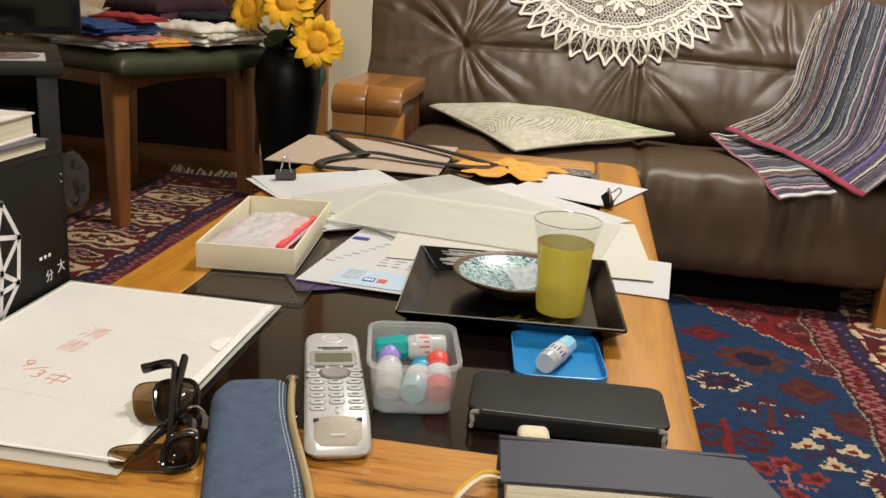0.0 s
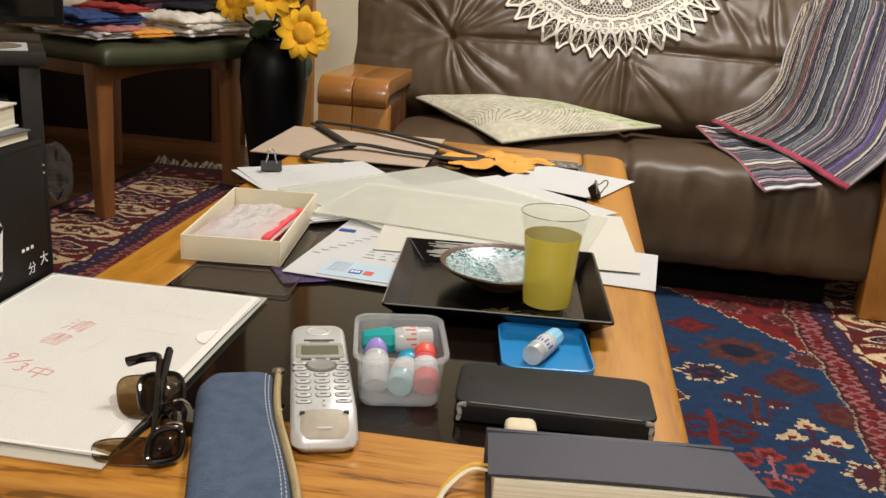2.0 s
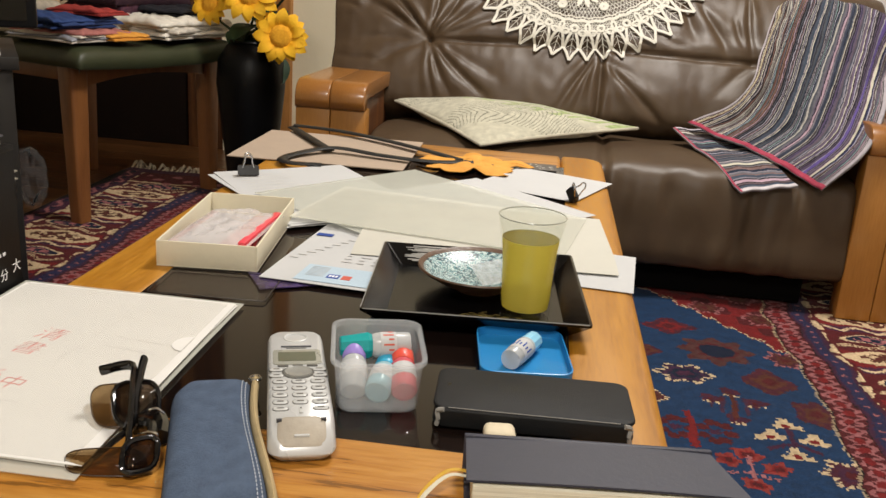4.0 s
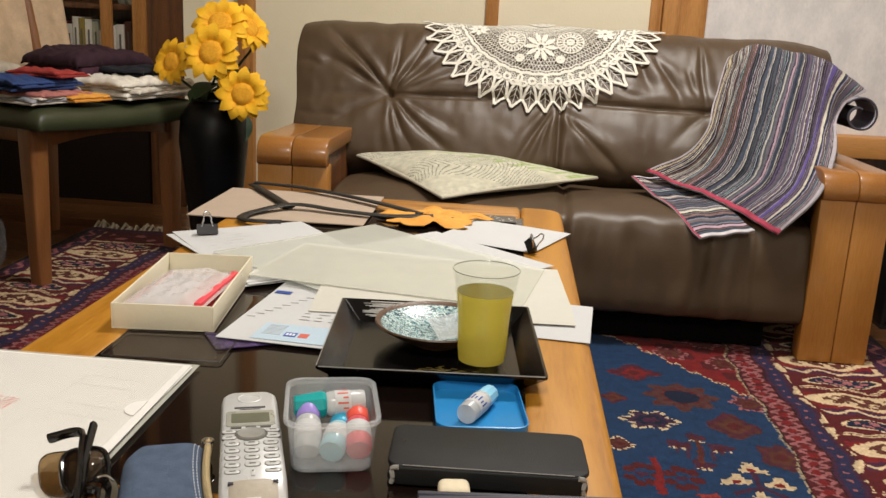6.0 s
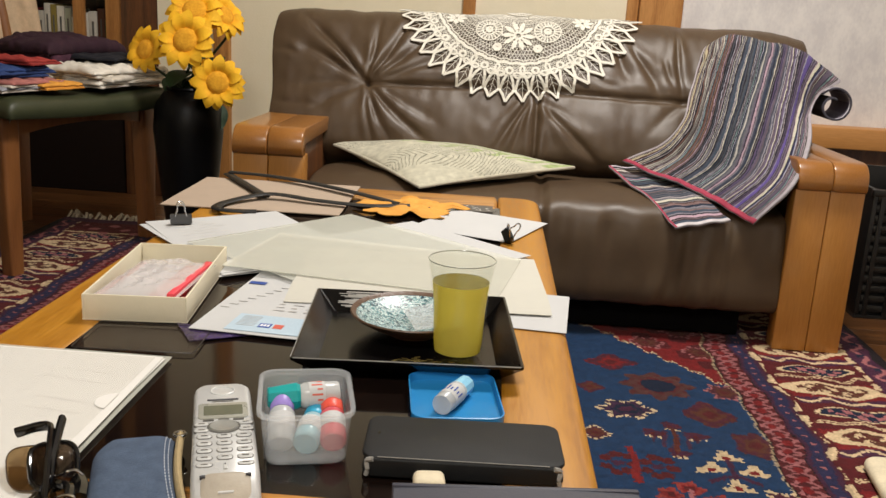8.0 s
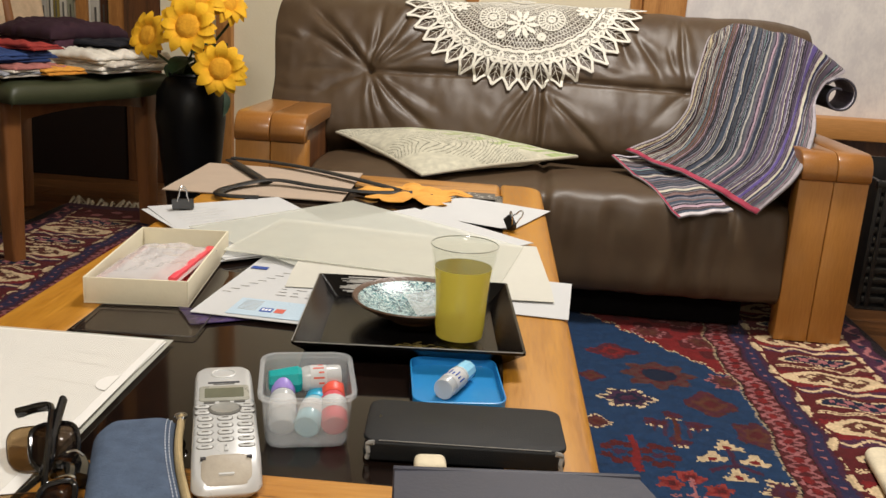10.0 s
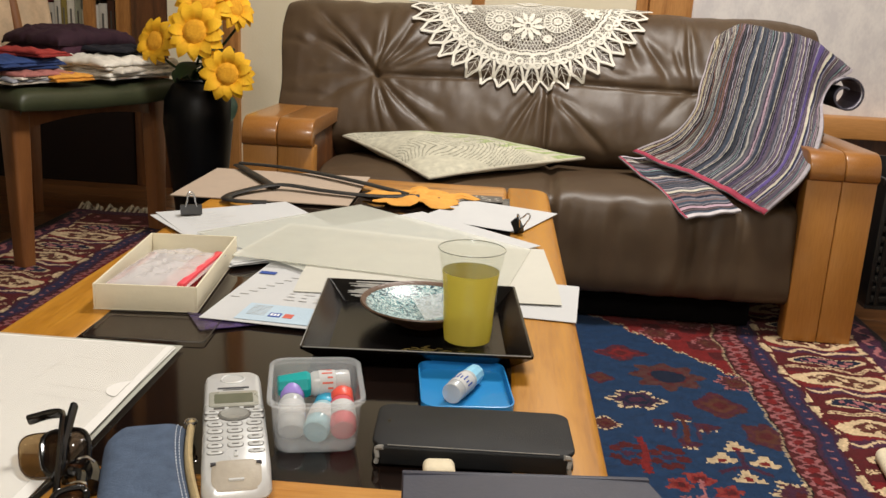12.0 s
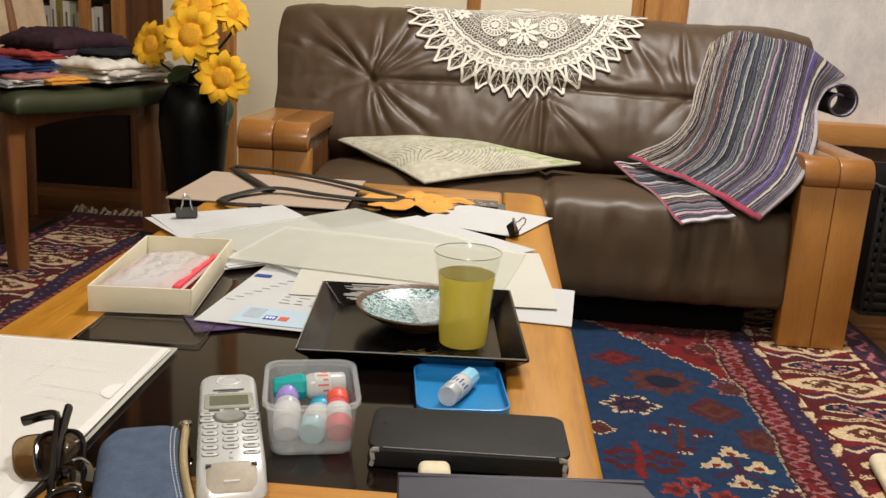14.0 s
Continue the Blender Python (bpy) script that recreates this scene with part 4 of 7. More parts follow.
            for w, q0, q1 in ((0.007, 0.15, 0.45), (0.0125, 0.42, 0.85), (0.007, 0.82, 1.0)):
                ribbon([polar(x0 + r * q0 * math.cos(c), y0 + r * q0 * math.sin(c)), polar(x0 + r * q1 * math.cos(c), y0 + r * q1 * math.sin(c))], w, 0.003)
        finish("medallion", "lace daisy")
    wheel(-0.080, 0.128, 0.036)
    wheel(0.080, 0.128, 0.036)
    daisy(0, 0.147, 0.046)
    wheel(0.0, 0.03, 0.035)
    daisy(0.175, 0.08, 0.030, 8)
    daisy(-0.175, 0.08, 0.030, 8)
    daisy(0.055, 0.185, 0.013, 6)
    daisy(-0.055, 0.185, 0.013, 6)
    bm.free()
    return cloth


make_doily()


def make_cushion():
    L, Nn, Rr, F = Vector((-0.299, 2.0, 0.405)), Vector((0.0, 1.68, 0.353)), Vector((0.378, 1.9, 0.39)), Vector((0.10, 2.0, 0.398))
    c = thing("cushion", label="thin cream cushion with green fern leaf print, lying on the seat", category="cushion")
    leafc = [np.array(lin(h)) for h in ("c4c0ac", "8fac52", "5c5e54", "a2b470")]
    def fn(side):
        def f(u, v):
            p = (L * (1 - u) * v + Nn * (1 - u) * (1 - v) + Rr * u * (1 - v) + F * u * v)
            e = (max(0, 1 - abs(2 * u - 1) ** 2.2) * max(0, 1 - abs(2 * v - 1) ** 2.2)) ** 0.72
            k = (u * (1 - u) + v * (1 - v)) * 0.30
            mid = (L + Nn + Rr + F) / 4
            p = p + (mid - p) * k * (0.9 - e)
            p.z += (0.034 + 0.014 * (1 - v) * (1 - u) if side > 0 else -0.06) * e + 0.009 * noise.noise((p.x * 9, p.y * 9, 2.0)) * e
            if side > 0:
                p.z = max(p.z, seat_z(p) + 0.012)
            else:
                p.z = max(p.z, seat_z(p) + 0.006)
            return p
        return f
    def seat_z(p):
        return 0.352 if p.y > 1.80 else 0.352 - (1.80 - p.y) * 0.18
    n = 190
    top = [[fn(1)(i / n, j / n) for j in range(n + 1)] for i in range(n + 1)]
    low = [[fn(-1)(i / n, j / n) for j in range(n + 1)] for i in range(n + 1)]
    verts = [p for g in (top, low) for r in g for p in r]
    o = (n + 1) ** 2
    k = lambda i, j: i * (n + 1) + j
    faces, cols = [], []
    def colour(u, v):
        x, y = u * 0.46, v * 0.46
        x, y = x + 0.03 * noise.noise((u * 3.5, v * 3.5, 4)), y + 0.03 * noise.noise((u * 3.5, v * 3.5, 9))
        base = leafc[0] * (0.95 + 0.1 * noise.noise((x * 60, y * 60, 0)))
        # fern fronds: a rib with slanted leaflets
        for (ax, ay, bx, by, wd, col, fine) in ((0.47, 0.04, 0.24, 0.17, 0.085, 1, False), (0.42, 0.20, 0.16, 0.30, 0.07, 3, False), (0.0, 0.43, 0.17, 0.32, 0.09, 2, True), (0.30, 0.13, 0.0, 0.15, 0.15, 2, True)):
            dx, dy = bx - ax, by - ay
            l = math.hypot(dx, dy)
            t = ((x - ax) * dx + (y - ay) * dy) / l
            s = ((x - ax) * -dy + (y - ay) * dx) / l
            if -0.02 < t < l + 0.02 and abs(s) < wd * (1 - 0.75 * t / l):
                ph = (t - abs(s) * (0.5 if fine else 1.2) - s * s * 5) * (400 if fine else 95) + 2.0 * noise.noise((x * 25, y * 25, 7))
                if math.sin(ph) > (0.80 if fine else -0.1):
                    base = (leafc[col] * 0.7 + leafc[0] * 0.3 if fine else leafc[col] * 0.62 + leafc[0] * 0.38) * (0.9 + 0.2 * noise.noise((x * 90, y * 90, 3)))
        return base
    for i in range(n):
        for j in range(n):
            faces.append((k(i, j), k(i + 1, j), k(i + 1, j + 1), k(i, j + 1)))
            cols.append(colour((i + 0.5) / n, (j + 0.5) / n))
    for i in range(n):
        for j in range(n):
            faces.append((o + k(i, j), o + k(i, j + 1), o + k(i + 1, j + 1), o + k(i + 1, j)))
            cols.append(leafc[0])
    edge = [(i, 0) for i in range(n)] + [(n, j) for j in range(n)] + [(i, n) for i in range(n, 0, -1)] + [(0, j) for j in range(n, 0, -1)]
    for a, b in zip(edge, edge[1:] + edge[:1]):
        faces.append((k(*a), o + k(*a), o + k(*b), k(*b)))
        cols.append(leafc[0])
    me = bpy.data.meshes.new("cover")
    me.from_pydata([tuple(v) for v in verts], [], faces)
    weave_colours(me, np.array(cols))
    me.materials.append(M["knit"])
    me.shade_smooth()
    ob = new("cover", me)
    ob.parent = c
    rim = [fn(1)(i / n, j / n) - Vector((0, 0, 0.004)) for i, j in edge[::5]]
    part("seam", tube(rim, 0.0042, 8, closed=True), plain("cushion_piping", "b9b3a0", 0.9, bump=0.4), c)
    return c


make_cushion()


def bez_net(net, u, v):
    """A smooth surface through a net of places; u across, v along."""
    def cat(P, t):
        n = len(P) - 1
        f = min(max(t, 0), 1) * n
        i = min(int(f), n - 1)
        t = f - i
        p1, p2 = P[i], P[i + 1]
        p0 = P[i - 1] if i else p1 * 2 - p2
        p3 = P[i + 2] if i + 2 <= n else p2 * 2 - p1
        return 0.5 * ((2 * p1) + (p2 - p0) * t + (2 * p0 - 5 * p1 + 4 * p2 - p3) * t * t + (3 * p1 - p0 - 3 * p2 + p3) * t ** 3)
    return cat([cat(r, u) for r in net], v)


def stripes(seed, n):
    """Widths and colours of knitted stripes, as a table of n steps."""
    rs = random.Random(seed)
    warm = ["4a3430", "5d4238", "6a4a44", "7a5a50", "54403a", "806a60"]
    cool = ["4a4c54", "5f5e64", "3c4654", "4a4e54", "5e5254", "6e5a58", "76727a", "343a4c"]
    mauve = ["544662", "6c6076", "5a5058", "5f5488", "6a5256", "7a7088", "5c5064"]
    deep = ["1c1c22", "24222a", "1f2838", "2c2428", "2a2630"]
    pale = ["a8a49c", "9a98a4", "a48c98", "7d9796", "b8b3a4", "968e90", "8c8894"]
    out, turn = [], 0
    while len(out) < n:
        f = len(out) / n + rs.uniform(-0.12, 0.12)
        turn += 1
        if turn % 2:
            h = rs.choice(deep + (warm if f < 0.3 else cool if f < 0.62 else mauve)[:3])
        else:
            h = rs.choice(pale if rs.random() < 0.42 else (warm if f < 0.25 else cool if f < 0.66 else mauve))
        out += [np.array(lin(h))] * rs.choice([1, 1, 1, 2])
    for f0, wd, h in ((0.035, 3, "b4a98c"), (0.80, 5, "5f4f8c"), (0.865, 3, "c4c0ac"), (0.885, 2, "2a2c4c"), (0.92, 6, "5c5262")):
        i = int(f0 * n)
        out[i:i + wd] = [np.array(lin(h))] * wd
    return out[:n]


def knit_part(name, fn, nu, nv, cols, parent, thick=0.006, label="", edge="9c9a9e"):
    bm = sheet(fn, nu, nv, thick)
    me = bpy.data.meshes.new(name)
    bm.to_mesh(me)
    bm.free()
    c = np.array([cols((i + 0.5) / nu, (j + 0.5) / nv) for i in range(nu) for j in range(nv)])
    rest = len(me.polygons) - 2 * nu * nv
    weave_colours(me, np.concatenate([c, c, np.tile(np.array(lin(edge)), (rest, 1))]))
    me.materials.append(M["knit"])
    me.shade_smooth()
    ob = new(name, me)
    ob.parent = parent
    return tagged(ob, label)


def make_throw():
    t = thing("throw_blanket", label="striped multicoloured knitted throw draped over the sofa corner", category="blanket")
    net = [
        [(0.725, 2.135, 0.700), (0.79, 2.15, 0.735), (0.875, 2.16, 0.722), (0.975, 2.17, 0.705), (1.088, 2.17, 0.634)],
        [(0.708, 2.085, 0.686), (0.773, 2.085, 0.725), (0.855, 2.08, 0.715), (0.956, 2.09, 0.699), (1.078, 2.10, 0.630)],
        [(0.692, 2.06, 0.641), (0.75, 2.04, 0.653), (0.833, 2.02, 0.654), (0.928, 2.02, 0.642), (1.017, 2.05, 0.601)],
        [(0.671, 2.02, 0.576), (0.729, 1.99, 0.578), (0.805, 1.955, 0.575), (0.896, 1.94, 0.560), (0.979, 1.97, 0.555)],
        [(0.647, 1.965, 0.511), (0.703, 1.935, 0.499), (0.773, 1.885, 0.495), (0.858, 1.84, 0.482), (0.923, 1.77, 0.496)],
        [(0.590, 1.915, 0.455), (0.658, 1.88, 0.431), (0.741, 1.835, 0.422), (0.809, 1.75, 0.41), (0.858, 1.652, 0.413)],
        [(0.499, 1.90, 0.410), (0.587, 1.845, 0.384), (0.661, 1.785, 0.366), (0.724, 1.715, 0.342), (0.782, 1.66, 0.317)]]
    net = [[Vector(p) for p in r] for r in net]
    tab = stripes(11, 210)
    pink = np.array(lin("a84458"))
    grey = np.array(lin("a9a2a8"))
    def surf(u, v):
        p = bez_net(net, u, v)
        amp = 0.009 * min(1, v * 1.5) * (1 - 0.75 * max(0, v - 0.8) / 0.2)
        p = p + Vector((0.2, -0.8, 0.55)) * (amp * (math.sin(u * 17 + 2.0 * v) + 0.5 * math.sin(u * 41 + 1 + 3 * v)))
        p += Vector((0, -0.6, 0.5)) * (0.007 * noise.noise((u * 7, v * 6, 5)) + 0.003 * noise.noise((u * 22, v * 12, 9)))
        return p
    def col(u, v):
        if v > 0.978:
            return pink
        if u > 0.985 or u < 0.012:
            return grey
        return tab[min(209, max(0, int((u + 0.007 * noise.noise((u * 9, v * 7, 2)) + 0.003 * noise.noise((u * 30, v * 40, 5))) * 210)))] * (0.9 + 0.2 * noise.noise((u * 200, v * 150, 1)))
    knit_part("blanket_face", surf, 380, 100, col, t)
    # folded end that lies on the seat
    A, B, C2, D = Vector((0.466, 1.90, 0.392)), Vector((0.606, 1.655, 0.296)), Vector((0.733, 1.675, 0.318)), Vector((0.60, 1.95, 0.386))
    tab2 = [c * 1.2 for c in stripes(23, 400)][100:180]
    def flap(u, v):
        p = A * (1 - u) * (1 - v) + B * u * (1 - v) + C2 * u * v + D * (1 - u) * v
        p.z += 0.005 + 0.0015 * math.sin(v * 14 + u * 5)
        if 0.35 < u < 0.9:
            p.z += 0.012 * math.sin((u - 0.35) / 0.55 * math.pi)
        return p
    def col2(u, v):
        if u < 0.02 or v < 0.05:
            return pink if v < 0.05 else np.array(lin("c7bfc4"))
        if u > 0.965:
            return np.array(lin("c9c3c6"))
        f = (u * 1.0 + 0.012 * noise.noise((u * 3, v * 4, 8))) % 1.0
        return tab2[min(79, int(f * 80))]
    knit_part("folded_end", flap, 160, 50, col2, t)
    # rolled side edge; inner turns and cut edges coloured dark as shade inside it
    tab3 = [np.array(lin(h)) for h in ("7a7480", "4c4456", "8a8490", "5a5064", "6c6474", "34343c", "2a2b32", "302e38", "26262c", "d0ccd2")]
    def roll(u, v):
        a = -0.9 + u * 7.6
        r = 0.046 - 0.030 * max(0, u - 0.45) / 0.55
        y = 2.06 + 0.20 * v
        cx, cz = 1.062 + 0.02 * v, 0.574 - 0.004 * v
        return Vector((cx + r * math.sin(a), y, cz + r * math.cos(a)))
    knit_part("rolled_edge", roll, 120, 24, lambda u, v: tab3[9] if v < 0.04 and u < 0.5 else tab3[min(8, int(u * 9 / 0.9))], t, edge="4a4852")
    return t


make_throw()


# ---- things on the table ----
def on_table(name, x, y, rot, label, category, z=0.0, group=""):
    return thing(name, pose(x, y, T + z, 0, 0, rot), label, category, group)


def make_card_box():
    o = on_table("cardboard_box", -0.192, 0.557, 6.5, "open cream cardboard box holding zip bags", "box", 0.0006)
    w, d, h, k = 0.108, 0.215, 0.028, 0.0022
    part("box_base", box(-w / 2, w / 2, -d / 2, d / 2, 0, 0.0015), M["cream_card"], o)
    for sx in (-1, 1):
        part("side_panel", box(sx * (w / 2 - k / 2) - k / 2, sx * (w / 2 - k / 2) + k / 2, -d / 2, d / 2, 0.0015, h, 0.0006), M["cream_card"], o)
        part("end_panel", box(-w / 2 + k, w / 2 - k, sx * (d / 2 - k / 2) - k / 2, sx * (d / 2 - k / 2) + k / 2, 0.0015, h, 0.0006), M["cream_card"], o)
    part("lining", box(-w / 2 + k, w / 2 - k, -d / 2 + k, d / 2 - k, 0.0015, 0.0025), M["paper"], o)
    inv = o.matrix_world
    for i, (x, y, a, z, ln2, seed) in enumerate(((-0.004, -0.025, 4, 0.004, 0.13, 1), (0.004, -0.030, -6, 0.0185, 0.138, 5))):
        b = thing("zip_bag", inv @ pose(x, y, z, 0, 0, a), "pack of clear zip bags with a red strip", "plastic bag", "zip bags")
        def fn(u, v, seed=seed, ln2=ln2):
            xx, yy = (u - 0.5) * 0.088, (v - 0.5) * ln2
            e = (1 - abs(2 * u - 1) ** 4) * (1 - abs(2 * v - 1) ** 6)
            return (xx, yy, 0.005 + 0.0105 * e + (0.0050 * noise.noise((xx * 70, yy * 50, seed)) + 0.0022 * noise.noise((xx * 170, yy * 120, seed))) * e)
        part("bag_film", sheet(fn, 34, 40, 0.0008), M["baggie"], b, "crinkled clear film")
        part("bag_stack", box(-0.036, 0.030, -ln2 / 2 + 0.01, ln2 / 2 - 0.012, 0.0005, 0.0048, 0.0015), M["paper"], b)
        part("zip_strip", box(0.0335, 0.0415, -ln2 / 2 + 0.004, ln2 / 2 - 0.004, 0.001, 0.0105, 0.0012), M["red_strip"], b, "red zip strip")
        part("tinted_band", box(0.012, 0.033, -ln2 / 2 + 0.006, ln2 / 2 - 0.008, 0.0049, 0.0056, 0.0003), M["pink"], b, "pink tinted band beside the zip")
        part("tinted_edge", box(-0.0435, -0.0365, -ln2 / 2 + 0.005, ln2 / 2 - 0.006, 0.001, 0.005, 0.0012), M["pink"], b)
    return o


make_card_box()


def make_tray():
    o = on_table("tray", 0.109, 0.445, 5.2, "square black lacquer tray with sloping rim", "tray", 0.0005)
    W, w = 0.212, 0.168
    rr = lambda a: round_rect(a, a, 0.003, 2)
    part("tray_body", loft([(rr(w), 0.0), (rr(W), 0.020), (rr(W), 0.0225), (rr(W - 0.005), 0.0228), (rr(w + 0.002), 0.0042), (rr(w - 0.01), 0.0036)]), M["lacquer"], o, smooth=30)
    # grey line along the rim: worn lacquer plus a painted edge highlight
    for sx in (-1, 1):
        part("worn_rim", tube([(sx * 0.0 + x, -W / 2 + 0.0004, 0.0226) for x in np.linspace(-W / 2 + 0.003, W / 2 - 0.003, 8)], 0.0007, 5) if sx < 0 else tube([(-W / 2 + 0.0004, y, 0.0226) for y in np.linspace(-W / 2 + 0.003, W / 2 - 0.003, 8)], 0.0005, 5), M["worn"], o, "rubbed rim edge and its highlight, in grey")
    # thin pale bars draw the bright reflection in the far slope
    rs = random.Random(14)
    bm = bmesh.new()
    for k in range(44):
        q = rs.uniform(0.15, 0.9)
        yy, zz = 0.0850 + q * 0.0185, 0.0042 + q * 0.0186
        xa = rs.uniform(-0.082, -0.06)
        tube([(xa, yy, zz + 0.0003), (xa + rs.uniform(0.03, 0.075), yy + rs.uniform(-0.0006, 0.0006), zz + 0.0003)], rs.uniform(0.0003, 0.0007), 4, bm)
    part("rubbed_streak", bm, plain("pale_lacquer_reflection", "a9a7a2", 0.35), o, "pale streaks for the reflection on the sloping rim")
    rs = random.Random(2)
    bm = bmesh.new()
    for i in range(26):
        a = rs.uniform(-0.5, 0.5)
        x, y = 0.012 + rs.gauss(0, 0.012), -0.052 + rs.gauss(0, 0.004)
        box(-0.003, 0.003, -0.0006, 0.0006, 0.0037, 0.0040, bm=bm, m=Matrix.Translation((x, y, 0)) @ Matrix.Rotation(a, 4, "Z"))
    part("gold_motif", bm, M["gold"], o, "small gold leaf sprig")
    return o


make_tray()


def make_dish():
    o = on_table("saucer", 0.110, 0.470, 0, "round stoneware saucer with mottled blue glaze", "dish", 0.0046)
    part("body", lathe([(0, 0), (0.026, 0), (0.028, 0.004), (0.045, 0.010), (0.062, 0.020), (0.0655, 0.0235), (0.0645, 0.025), (0.060, 0.0225), (0.058, 0.0205)], 64), M["dish_rim"], o)
    part("glazed_well", lathe([(0.0602, 0.0224), (0.054, 0.0185), (0.042, 0.0135), (0.028, 0.0098), (0.0, 0.0085)], 64), M["glaze"], o, "mottled blue and white glaze", normals=False)
    b = thing("plastic_sachet", o.matrix_world @ pose(0.026, 0.004, 0.016, 4, -10, 20), "small clear plastic sachet on the saucer", "plastic bag")
    part("film", flat_sheet(0.062, 0.055, 0.004, 3, z=0.004), film("sachet_film", lin("d4d8da"), 0.3, 0.15), b)


make_dish()


def make_glass():
    o = on_table("drinking_glass", 0.160, 0.408, 12, "clear tumbler three quarters full of green tea", "glass", 0.0046)
    H = 0.1
    out = [(0.0, 0.0), (0.0225, 0.0), (0.0248, 0.003), (0.0252, 0.02), (0.0262, 0.05), (0.0288, 0.078), (0.0325, H), (0.0320, H + 0.0006), (0.0312, H), (0.0275, 0.078), (0.0249, 0.05), (0.0238, 0.02), (0.0225, 0.009), (0.0, 0.0075)]
    a = part("tumbler", lathe(out, 48), M["glass"], o, smooth=60)
    ins = [(0.0, 0.0077), (0.0223, 0.0092), (0.0236, 0.02), (0.0247, 0.05), (0.0262, 0.068), (0.0273, 0.0775), (0.0273, 0.0779), (0.0, 0.0776)]
    part("tea", lathe(ins, 48), M["tea"], o, "cloudy yellow-green tea")
    # darker disc paints the dull reflection on top of the tea
    part("tea_surface", lathe([(0, 0.0781), (0.0272, 0.0781), (0.0272, 0.0784), (0, 0.0783)], 48), film("tea_surface_reflection", lin("66653a"), 0.4, 0.1), o, "tea surface, darkened for its reflection")
    # opaque pale ring drawn as the highlight on the rim
    part("glass_rim", tube([(0.0319 * math.cos(a), 0.0319 * math.sin(a), H + 0.0002) for a in np.linspace(0, 2 * math.pi, 49)[:-1]], 0.0006, 6, closed=True), plain("rim_glint", "a8aaa0", 0.1), o, "thin pale ring for the rim highlight")


make_glass()


def vial(name, m, cap, label, body_mat, group, hexa=False):
    o = thing(name, m @ Matrix.Scale(1.06, 4), label, "bottle", group)
    part("vial", lathe([(0, 0), (0.0085, 0), (0.0095, 0.0015), (0.0095, 0.026), (0.008, 0.029), (0, 0.029)], 24), body_mat, o)
    part("paper_label", lathe([(0.0097, 0.011), (0.0098, 0.011), (0.0098, 0.023), (0.0097, 0.023)], 24), M["paper"], o, "small printed white label")
    bm = bmesh.new()
    for k in range(7):
        a = k * 0.42
        box(0.0096, 0.0099, -0.0007, 0.0007, 0.013, 0.017 + 0.004 * (k % 2), bm=bm, m=Matrix.Rotation(a, 4, "Z"))
    part("print", bm, M["blue_ink"] if "red" not in label else M["red_ink"], o)
    if hexa:
        part("cap", lathe([(0, 0.0292), (0.0088, 0.0292), (0.0105, 0.032), (0.0078, 0.052), (0.007, 0.053), (0, 0.053)], 8), cap, o, smooth=20)
    else:
        part("cap", lathe([(0, 0.0292), (0.0082, 0.0292), (0.0088, 0.031), (0.0085, 0.040), (0.007, 0.0425), (0, 0.0428)], 24), cap, o)
    return o


